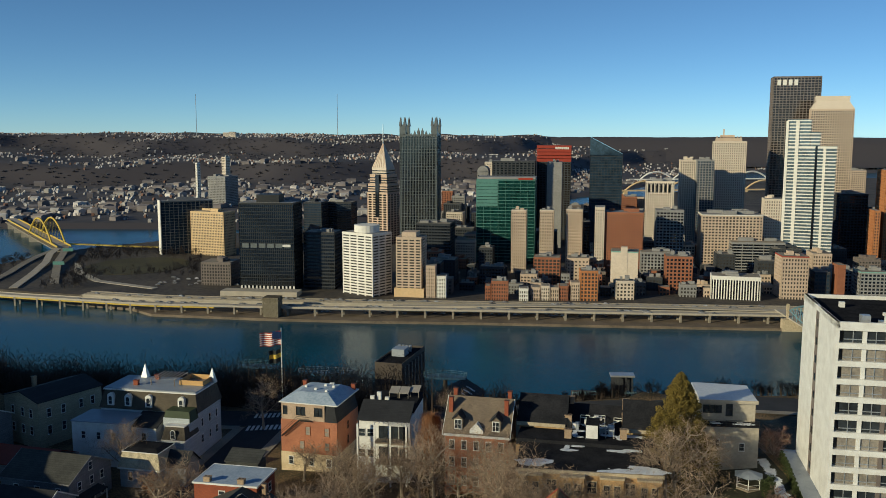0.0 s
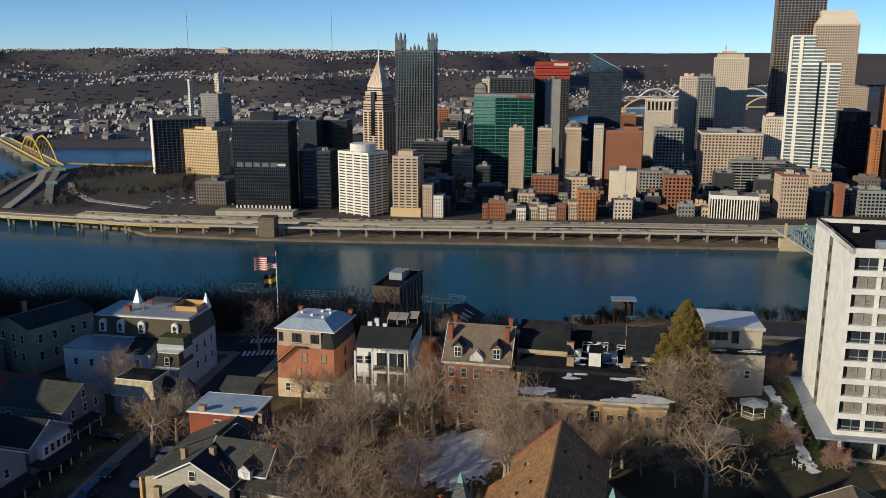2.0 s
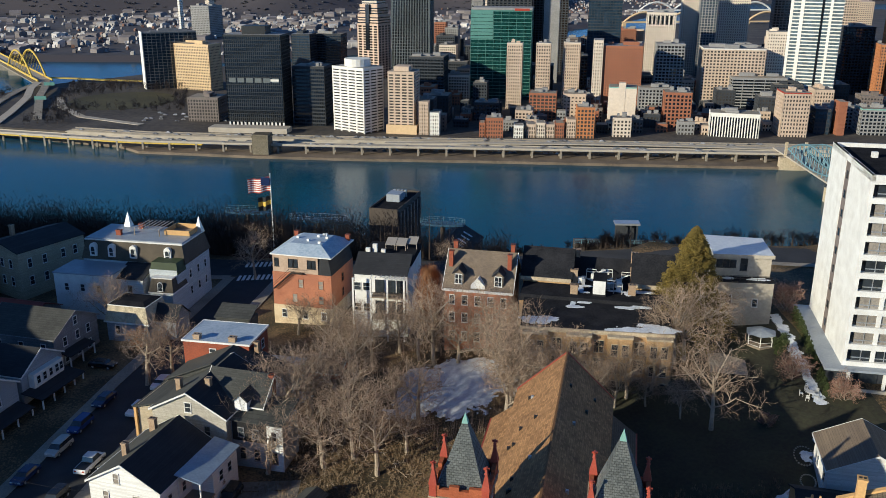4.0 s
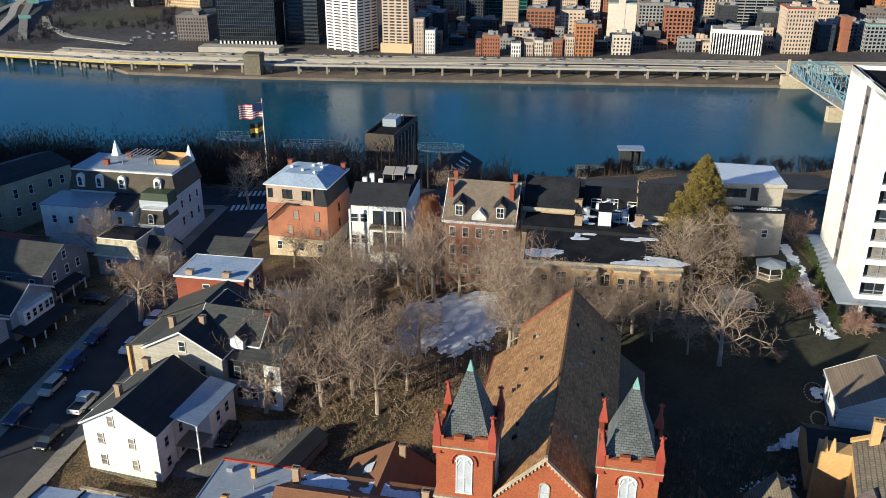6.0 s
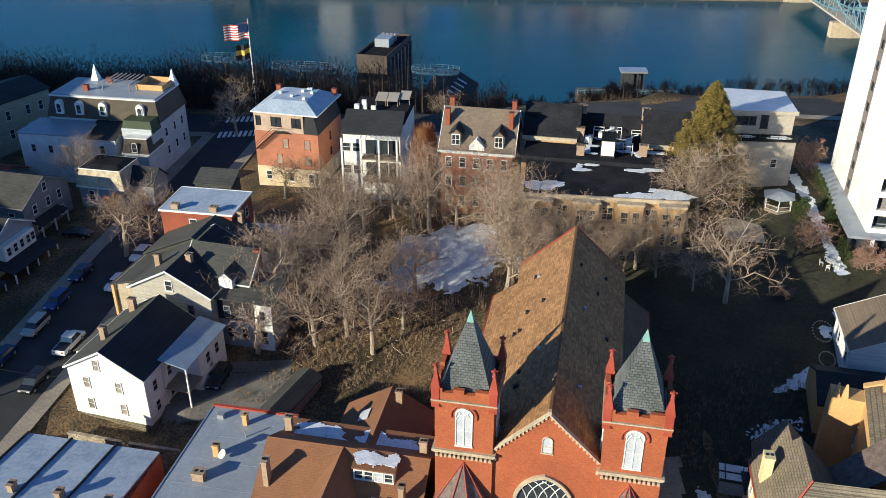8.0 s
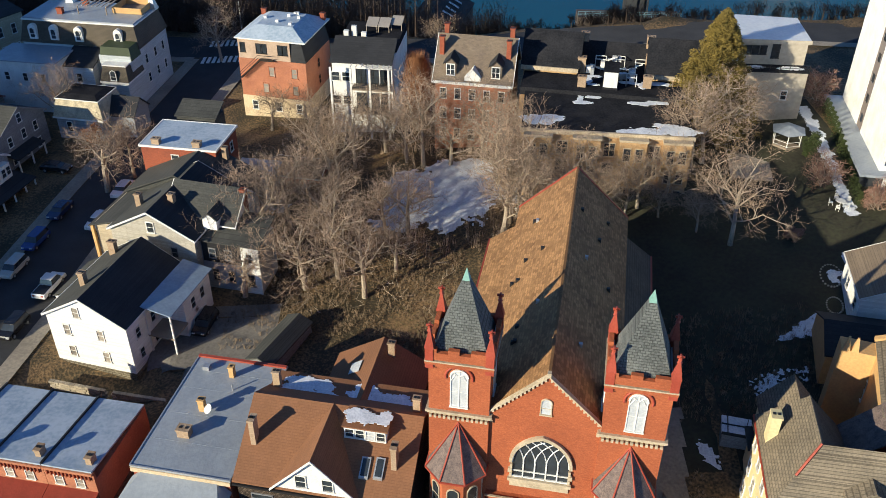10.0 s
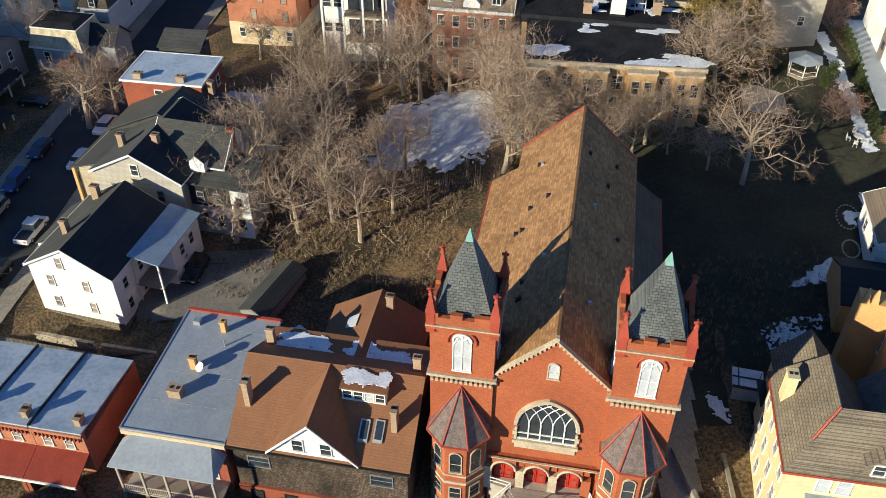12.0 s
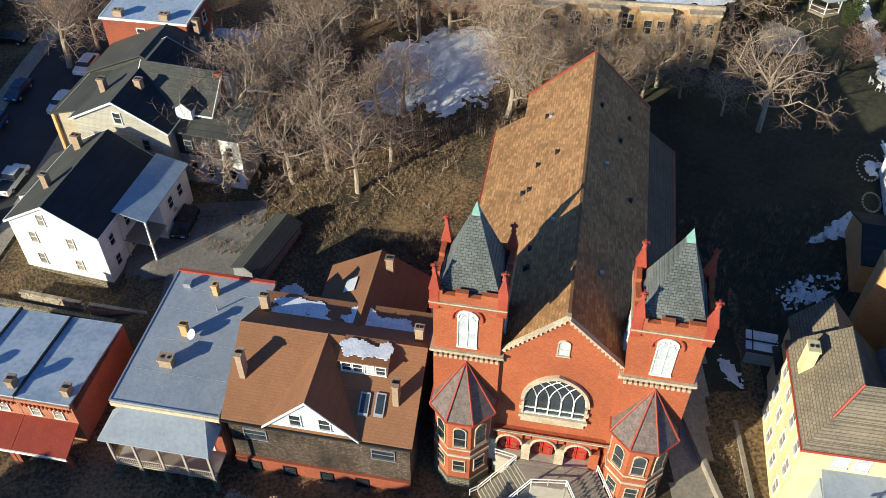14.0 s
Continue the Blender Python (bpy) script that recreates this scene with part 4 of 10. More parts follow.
for nm, a, b, hh in (("upper_block", -28, -1, 182), ("middle_block", -1, 10, 167)):
    bm = bmesh.new()
    for i in range(int((hh - 146) / 4)):
        box(bm, a, b, -19.5, 14, 148 + i * 4, 149.5 + i * 4)
    part(nm, bm, C_WHITE, t)
    bm = bmesh.new()
    box(bm, a + 0.4, b - 0.4, -19, 13.6, 147, hh)
    part(nm + "_glass", bm, G_PALE, t)
bm = bmesh.new()
box(bm, -18, -14, -20.6, -20, 0, 180)
box(bm, 14, 17, -20.6, -20, 0, 148)
box(bm, -29.2, -26, -20.6, -17, 0, 180)
tagged(part("shaft_work", bm, C_WHITE, t, "white vertical shafts"), kind="stuff")
bm = bmesh.new()
box(bm, 5, 7.5, -20.5, -20, 0, 150)
part("dark_groove", bm, G_DARK, t)
t = tower("brown_steel_giant", "very tall brown steel tower with vertical ribs", 543.3, 1433.0, -14, 71.5, 50, 253.9, C_BROWN, G_BRONZE, pier=0.22, bay=5, band=0.3, floor=4, proud=1.2, house_on_roof=False)
bm = bmesh.new()
for k in range(4):
    box(bm, -30 + k * 8.4, -24.5 + k * 8.4, -26, -25, 241, 250)
part("sign", bm, C_WHITE, t, "plain white sign bars at the roofline")
t = tower("chamfered_tower", "tall tan tower with a chamfered pale crown", 555.7, 1320.0, -18, 58.8, 46, 199.6, C_TAN, G_SHADE, pier=0.4, bay=3.2, band=0.4, house_on_roof=False)
bm = bmesh.new()
prism(bm, rect(58.8, 46), 200.8, 213, rect(44, 34))
prism(bm, rect(46, 34), 213, 220)
part("crown", bm, C_CREAM, t)
tower("tan_front_block", "tan riverfront office with a red roof edge", 340.8, 880.5, -6, 25.9, 30, 42.3, C_TAN, G_SHADE, band=0.45, pier=0.45, bay=3, top=C_RED)
tower("tan_back_block", "tan stone block with gridded windows", 409.9, 982.0, -8, 20.4, 30, 31.4, C_TAN, G_SHADE, band=0.45, pier=0.45, bay=3)
tower("orange_tower", "tall orange brick tower with piers", 558.7, 1105.0, -10, 47.9, 40, 119.4, C_ORANGE, G_SHADE, band=0.45, pier=0.5, bay=3)
tower("orange_low_wing", "orange brick wing of a taller tower", 520.7, 1092.0, -10, 7.1, 30, 70.1, C_ORANGE, G_SHADE, band=0.45, pier=0.5, bay=3)
tower("small_brick_tower", "narrow blind red brick block", 390.6, 884.4, -6, 7.7, 18, 32.4, C_BRICK, C_BRICK, band=0.9, pier=0.0)
tower("grey_low_office", "low grey office with green roof", 425.1, 889.5, -6, 27.1, 24, 25.0, C_GREY, G_DARK, band=0.4, pier=0.3, top=COPPER)
tower("blue_low_office", "low building with blue glass walls", 374.2, 890.4, -6, 15.4, 18, 23.9, C_DARK, G_BLUE, pier=0.2)
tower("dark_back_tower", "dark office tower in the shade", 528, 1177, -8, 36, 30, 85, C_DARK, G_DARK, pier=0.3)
tower("distant_hospital", "distant tan hospital block on a rise", 795, 1777, -8, 40, 50, 92, C_TAN, G_SHADE, band=0.5, pier=0.4)
tower("distant_white_tower", "distant white slab on the flats", -615.2, 2069.0, -30, 6.2, 10, 94.3, C_WHITE, G_SHADE, band=0.5, pier=0.4)
tower("distant_white_tower", "distant cream tower on the flats", -534.4, 2018.0, -30, 13, 14, 109.3, C_CREAM, G_SHADE, band=0.5, pier=0.4)
tower("distant_office", "distant grey office on the flats", -535.6, 1992.0, -20, 47.2, 50, 66.7, C_GREY, G_SHADE, band=0.5, pier=0.3)
tower("brick_low_office", "low red brick building with dark windows", 237.7, 925.3, -8, 28.0, 24, 35.0, C_BRICK, G_DARK, band=0.4, pier=0.4)
tower("grey_stone_block", "grey stone building with dark windows", 233, 1007, -8, 38, 30, 29, C_GREY, G_DARK, band=0.4, pier=0.4)
tower("grey_office", "grey office block with dark windows", 262.5, 1075.0, -8, 32.8, 26, 71.1, C_GREY, G_DARK, band=0.4, pier=0.3)
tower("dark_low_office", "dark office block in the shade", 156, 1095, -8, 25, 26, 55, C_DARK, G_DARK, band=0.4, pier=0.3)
tower("tan_block", "tan office block with gridded windows", 359, 1128, -8, 50, 30, 64, C_TAN, G_SHADE, band=0.5, pier=0.4)

# lesser blocks in between
rng = random.Random(7)
BLOCKED = [(o.location.x, o.location.y) for o in scene.objects if o.get("category") == "building"]
made = 0
while made < 230:
    x, y = rng.uniform(-60, 900), rng.uniform(898, 1700)
    if abs(x) > y * 0.56 or min(math.hypot(x - a, y - b) for a, b in BLOCKED) < 29:
        made += 0.25
        continue
    BLOCKED.append((x, y))
    w, d = rng.uniform(16, 34), rng.uniform(16, 30)
    h = rng.uniform(10, 30) + max(0, y - 1050) * 0.06 * rng.random()
    # Front-centre blocks get dark walls, for the shadow of taller buildings there.
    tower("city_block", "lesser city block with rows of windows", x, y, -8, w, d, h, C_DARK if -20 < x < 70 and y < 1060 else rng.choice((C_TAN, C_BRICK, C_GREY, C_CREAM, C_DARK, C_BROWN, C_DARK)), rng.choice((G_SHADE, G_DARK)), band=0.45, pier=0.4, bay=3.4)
    made += 1

for _ in range(900):
    x, y = rng.uniform(-40, 470), rng.uniform(880, 1010)
    if min(math.hypot(x - a, y - b) for a, b in BLOCKED) < 21 or y < shore_at(x) + 66:
        continue
    BLOCKED.append((x, y))
    tower("city_block", "small low city block in the shade of taller ones", x, y, -8, rng.uniform(9, 17), rng.uniform(10, 16), rng.uniform(6, 15), rng.choice((C_BRICK, C_DARK, C_GREY, C_BROWN, C_TAN)), rng.choice((G_SHADE, G_DARK)), band=0.45, pier=0.4, bay=3.2)

# ---- the church ----
def church():
    ch = thing("church", "red brick church with twin slate-spired towers and brown roof", "church", pose(9.24, 76.77, 104, 0, 0, G))
    bm = bmesh.new()
    wallgable(bm, "y", 11.6, 34.6, -3, 14.8, 5.6)
    bmesh.ops.translate(bm, verts=bm.verts, vec=(0, 17.6, 0))
    part("nave_wall", bm, BRICK, ch)
    for s in (-1, 1):
        bm = bmesh.new()
        a = sorted((s * 5.8, s * 9.0))
        box(bm, a[0], a[1], 4.0, 33, -3, 11.0)
        part("aisle_wall", bm, BRICK, ch)
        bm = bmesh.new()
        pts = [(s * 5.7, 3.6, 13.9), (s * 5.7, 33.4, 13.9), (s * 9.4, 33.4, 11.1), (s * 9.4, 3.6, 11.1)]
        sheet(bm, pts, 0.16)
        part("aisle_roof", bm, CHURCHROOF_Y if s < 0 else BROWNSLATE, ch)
        bm = bmesh.new()
        sheet(bm, [(0, 0.04, 20.75), (0, 35.3, 20.75), (s * 6.35, 35.3, 14.7), (s * 6.35, 0.04, 14.7)], 0.2)
        part("nave_roof", bm, CHURCHROOF_Y, ch)
        bm = bmesh.new()
        sheet(bm, [(0, 35.3, 20.85), (0, 35.6, 20.85), (s * 6.4, 35.6, 14.75), (s * 6.4, 35.3, 14.75)], 0.3)
        part("verge", bm, REDTRIM, ch, "red painted metal roof edge")
        bm = bmesh.new()
        box(bm, *sorted((s * 9.4, s * 9.6)), 3.6, 33.4, 10.85, 11.1)
        part("gutter", bm, REDTRIM, ch)
    bm = bmesh.new()
    box(bm, -0.12, 0.12, 0.06, 35.4, 20.72, 20.9)
    part("ridge_cap", bm, CHURCHROOF_Y, ch)
    rng = random.Random(3)
    for i in range(16):
        s = -1 if i % 3 else 1
        u, v = rng.uniform(1.0, 5.2), rng.uniform(6, 32)
        z = 20.75 - u * 0.953
        bm = bmesh.new()
        box(bm, s * u - 0.16, s * u + 0.16, v - 0.16, v + 0.16, z - 0.1, z + 0.32)
        part("roof_vent", bm, DARKMETAL if i % 4 else STEEL, ch)
    # the gabled front
    bm = bmesh.new()
    sec = [(-5.0, 6.0), (5.0, 6.0), (5.0, 15.9), (0, 20.9), (-5.0, 15.9)]
    va = [bm.verts.new((u, -0.25, z)) for u, z in sec]
    vb = [bm.verts.new((u, 0.0, z)) for u, z in sec]
    bm.faces.new(va)
    bm.faces.new(vb[::-1])
    for i in range(5):
        bm.faces.new((va[i], vb[i], vb[(i + 1) % 5], va[(i + 1) % 5]))
    part("front_wall", bm, BRICK, ch)
    for s in (-1, 1):
        bm = bmesh.new()
        sheet(bm, [(0, -0.45, 21.08), (0, 0.02, 21.08), (s * 5.0, 0.02, 16.08), (s * 5.0, -0.45, 16.08)], 0.16)
        part("coping", bm, STONE, ch, "pale stone coping")
        for i in range(15):
            u = 0.25 + i * 0.32
            bm = bmesh.new()
            box(bm, s * u - 0.09, s * u + 0.09, -0.4, -0.2, 20.75 - u - 0.1, 20.98 - u)
            part("dentil", bm, STONE, ch)
    bm = bmesh.new()
    box(bm, -0.16, 0.16, -0.42, -0.05, 20.95, 21.35)
    part("gable_stone", bm, STONE, ch)
    window(ch, 0.0, -0.25, 16.7, 0, 0.8, 1.7, "arch", STONE, PALEPANE)
    # the large traceried window
    bm = bmesh.new()
    W, zs, zt = 5.0, 8.75, 10.65
    def lancet(half, rise, n=9):
        """Half widths and heights of a pointed arch, from the right springing over the point to the left."""
        rad = (half * half + rise * rise) / (2 * half)
        top = math.asin(rise / rad)
        side = [(half - rad + rad * math.cos(top * i / (n - 1)), rad * math.sin(top * i / (n - 1))) for i in range(n)]
        return side + [(-u, v) for u, v in side[-2::-1]]

    arc = [(u, zt + v) for u, v in lancet(W / 2, 3.15)]
    ring = [(-W / 2, zs), (W / 2, zs)] + arc
    va = [bm.verts.new((u, -0.3, z)) for u, z in ring]
    vb = [bm.verts.new((u, -0.1, z)) for u, z in ring]
    bm.faces.new(va)
    for i in range(len(ring)):
        bm.faces.new((va[i], vb[i], vb[(i + 1) % len(ring)], va[(i + 1) % len(ring)]))
    big = part("great_window", bm, PANE, ch, "large pointed window with pale wooden tracery")
    bm = bmesh.new()
    hood = [(u * 1.11, zt + (z - zt) * 1.12) for u, z in arc]
    for (a, b), (c, d) in zip(zip(arc, hood), zip(arc[1:], hood[1:])):
        bm = bmesh.new()
        q = [bm.verts.new((u, -0.55, z)) for u, z in (a, b, d, c)]
        r = [bm.verts.new((u, -0.2, z)) for u, z in (a, b, d, c)]
        bm.faces.new(q)
        for i in range(4):
            bm.faces.new((q[i], r[i], r[(i + 1) % 4], q[(i + 1) % 4]))
        part("arch_stone", bm, STONE, big)
    for s in (-1, 1):
        for k in range(3):
            bm = bmesh.new()
            box(bm, *sorted((s * 2.45, s * (2.66 + 0.16 * (k % 2)))), -0.5, -0.2, zs + k * 0.55, zs + k * 0.55 + 0.5)
            part("jamb_stone", bm, STONE, big)
    bm = bmesh.new()
    box(bm, -2.8, 2.8, -0.62, -0.2, zs - 0.4, zs - 0.05)
    box(bm, -2.6, 2.6, -0.4, -0.2, zs - 1.2, zs - 0.4)
    part("sill", bm, STONE, big)
    bm = bmesh.new()
    lights = 5
    bay = W / lights
    for k in range(1, lights):
        u = -W / 2 + k * bay
        box(bm, u - 0.06, u + 0.06, -0.42, -0.28, zs, zt + 0.15)
    box(bm, -2.45, 2.45, -0.42, -0.28, zs, zs + 0.14)
    box(bm, -2.45, 2.45, -0.40, -0.28, zs + 0.75, zs + 0.84)
    outline = lancet(W / 2, 3.15, 17)

    def roofed(u, v):
        """Whether a point lies under the great arch."""
        rad = (W * W / 4 + 3.15 * 3.15) / W
        return abs(u) + rad - W / 2 <= math.sqrt(max(0.0, rad * rad - v * v)) + 0.02

    for k in range(lights + 1):
        for s in (-1, 1):
            rad, cx = W * 0.62, -W / 2 + k * bay + s * W * 0.62
            run = [(cx - s * rad * math.cos(g), rad * math.sin(g)) for g in np.linspace(0, 1.1, 15)]
            for (u, v), (u2, v2) in zip(run, run[1:]):
                if roofed(u, v) and roofed(u2, v2):
                    tube(bm, (u, -0.35, zt + v), (u2, -0.35, zt + v2), 0.055, n=4)
    for (u, v), (u2, v2) in zip(outline, outline[1:]):
        tube(bm, (u, -0.38, zt + v), (u2, -0.38, zt + v2), 0.09, n=4)
    part("tracery", bm, WHITE, big)
    # the arcaded porch
    bm = bmesh.new()
    box(bm, -4.7, 4.7, -0.95, -0.2, 6.2, 6.34)
    part("porch_roof", bm, BRICK, ch)
    bm = bmesh.new()
    box(bm, -4.72, 4.72, -1.02, -0.84, 6.34, 6.44)
    part("porch_coping", bm, STONE, ch)
    for s in (-4.75, -1.85, 1.05, 3.95):
        bm = bmesh.new()
        box(bm, s - 0.38, s + 0.38, -0.95, -0.4, 1.8, 4.9)
        part("porch_pier", bm, STONE if s < 3 else BRICK, ch)
    for u in (-3.3, -0.4, 2.5):
        bm = bmesh.new()
        arc2 = [(u + 1.05 * math.cos(a), 4.9 + 1.05 * math.sin(a)) for a in np.linspace(0, math.pi, 11)]
        for (a, b), (c, d) in zip(arc2, arc2[1:]):
            q = [bm.verts.new((x, -0.93, z)) for x, z in ((a, b), (a, 6.25), (c, 6.25), (c, d))]
            r = [bm.verts.new((x, -0.4, z)) for x, z in ((a, b), (a, 6.25), (c, 6.25), (c, d))]
            bm.faces.new(q)
            bm.faces.new(r[::-1])
            for i in range(4):
                bm.faces.new((q[i], r[i], r[(i + 1) % 4], q[(i + 1) % 4]))
        part("porch_arch", bm, BRICK, ch)
        pipe("arch_ring", [(a, -0.97, b) for a, b in arc2], 0.13, STONE, ch)
        bm = bmesh.new()
        box(bm, u - 0.85, u - 0.03, -0.12, 0.32, 2.5, 5.4)
        box(bm, u + 0.03, u + 0.85, -0.12, 0.32, 2.5, 5.4)
        dr = part("door", bm, REDDOOR, ch, "red panelled double door")
        bm = bmesh.new()
        for k in (-0.45, 0.45):
            for z in (2.8, 4.0):
                box(bm, u + k - 0.25, u + k + 0.25, -0.17, -0.1, z, z + 0.9)
        part("panel", bm, REDTRIM, dr)
    # towers
    for cx in (-7.3, 7.25):
        r, cv = 2.6, 2.05
        bm = bmesh.new()
        box(bm, cx - r, cx + r, cv - r, cv + r, -3, 21.0)
        tw = part("tower", bm, BRICK, ch, "square brick tower")
        for nm, steps in (("belt_course", ((15.42, 15.62, 0.12), (15.62, 15.86, 0.26))), ("cornice", ((20.75, 21.05, 0.14), (21.05, 21.3, 0.28)))):
            bm = bmesh.new()
            for z0, z1, o in steps:
                box(bm, cx - r - o, cx + r + o, cv - r - o, cv + r + o, z0, z1)
            part(nm, bm, STONE if nm == "belt_course" else BRICK, tw)
        bm = bmesh.new()
        prism(bm, rect(2 * r + 0.62, 2 * r + 0.62, cx, cv), 21.3, 21.42)
        part("cornice_cap", bm, STONE, tw, "thin pale stone cap")
        for i in range(13):
            for f in range(4):
                bm = bmesh.new()
                u = -2.4 + i * 0.4
                p = ((cx + u, cv - r - 0.2), (cx + r + 0.2, cv + u), (cx + u, cv + r + 0.2), (cx - r - 0.2, cv + u))[f]
                box(bm, p[0] - 0.11, p[0] + 0.11, p[1] - 0.11, p[1] + 0.11, 15.1, 15.42)
                if f in (0, 1 if cx < 0 else 3):
                    part("dentil", bm, STONE, tw)
                else:
                    bm.free()
        for f in range(4):
            for i in range(6):
                bm = bmesh.new()
                u = -2.35 + i * 0.94
                hh = 0.55 if i % 2 == 0 or i == 5 else 0.15
                p = ((u, -r), (r, u), (u, r), (-r, u))[f]
                w2, d2 = (0.47, 0.2) if f in (0, 2) else (0.2, 0.47)
                box(bm, cx + p[0] - w2, cx + p[0] + w2, cv + p[1] - d2, cv + p[1] + d2, 21.5, 22.1 + hh)
                part("merlon", bm, BRICK, tw)
        for a in (-1, 1):
            for b in (-1, 1):
                bm = bmesh.new()
                px, py = cx + a * (r - 0.1), cv + b * (r - 0.1)
                box(bm, px - 0.35, px + 0.35, py - 0.35, py + 0.35, 20.6, 22.7)
                pyramid(bm, rect(0.82, 0.82, px, py), 22.7, (px, py, 24.8))
                for k in range(3):
                    tube(bm, (px, py, 24.3 + k * 0.25), (px, py, 24.5 + k * 0.25), 0.24 - 0.05 * k, 0.1, 6)
                box(bm, px - 0.28, px + 0.28, py - 0.07, py + 0.07, 24.75, 24.95)
                box(bm, px - 0.07, px + 0.07, py - 0.28, py + 0.28, 24.75, 24.95)
                part("pinnacle", bm, REDTRIM, tw, "red painted metal pinnacle with finial")
        bm = bmesh.new()
        box(bm, cx - r + 0.2, cx + r - 0.2, cv - r + 0.2, cv + r - 0.2, 21.5, 21.9)
        part("tower_deck", bm, SNOW, tw, "snow-dusted deck behind the parapet")
        bm = bmesh.new()
        pyramid(bm, rect(4.55, 4.55, cx, cv), 21.9, (cx, cv, 28.9))
        part("spire", bm, SLATE, tw, "grey-green slate pyramid spire")
        bm = bmesh.new()
        pyramid(bm, rect(0.62, 0.62, cx, cv), 28.0, (cx, cv, 29.1))
        part("spire_tip", bm, COPPER, tw, "green copper tip")
        for turn, wx, wy in ((0, cx, cv - r), (90, cx + r, cv), (-90, cx - r, cv), (180, cx, cv + r)):
            window(tw, wx, wy, 16.5, turn, 1.35, 4.0, "arch", WHITE, PALEPANE)
        arc3 = [(cx + 1.15 * math.cos(a), 19.8 + 1.15 * math.sin(a)) for a in np.linspace(-0.2, math.pi + 0.2, 11)]
        pipe("hood_mould", [(a, cv - r - 0.05, b) for a, b in arc3], 0.11, REDTRIM, tw)
        # eight-sided stair turret on the front
        ov = -0.55
        bm = bmesh.new()
        prism(bm, ngon(8, 2.45, math.pi / 8, cx, ov), 1.0, 9.7)
        ot = part("turret", bm, BRICK, ch, "eight-sided brick turret")
        bm = bmesh.new()
        prism(bm, ngon(8, 2.62, math.pi / 8, cx, ov), -3, 1.0)
        part("turret_base", bm, RUBBLE, ot, "rough stone base")
        bm = bmesh.new()
        prism(bm, ngon(8, 2.56, math.pi / 8, cx, ov), 4.3, 4.6)
        prism(bm, ngon(8, 2.5, math.pi / 8, cx, ov), 5.3, 5.5)
        part("string_course", bm, STONE, ot)
        bm = bmesh.new()
        prism(bm, ngon(8, 2.85, math.pi / 8, cx, ov), 9.65, 9.85)
        pyramid(bm, ngon(8, 2.85, math.pi / 8, cx, ov), 9.85, (cx, ov, 14.5))
        part("turret_roof", bm, MOTTLED, ot, "mottled slate roof with red ridges")
        for i in range(8):
            bm = bmesh.new()
            a = 2 * math.pi * i / 8 + math.pi / 8
            tube(bm, (cx + 2.9 * math.cos(a), ov + 2.9 * math.sin(a), 9.9), (cx, ov, 14.6), 0.09, 0.06, 5)
            part("hip_ridge", bm, REDTRIM, ot)
            bm = bmesh.new()
            b = 2 * math.pi * (i + 1) / 8 + math.pi / 8
            tube(bm, (cx + 2.9 * math.cos(a), ov + 2.9 * math.sin(a), 9.75), (cx + 2.9 * math.cos(b), ov + 2.9 * math.sin(b), 9.75), 0.1, n=5)
            part("gutter", bm, REDTRIM, ot)
        for k in (-2, -1, 0, 1, 2):
            a = -math.pi / 2 + k * math.pi / 4
            q = 2.45 * math.cos(math.pi / 8)
            wx, wy = cx + q * math.cos(a), ov + q * math.sin(a)
            window(ot, wx, wy, 6.0, k * 45, 0.95, 2.6, "arch", STONE, PANE)
            if abs(k) < 2:
                window(ot, wx, wy, 2.2, k * 45, 0.95, 1.5, "plain", STONE, PANE)
    return ch


church()


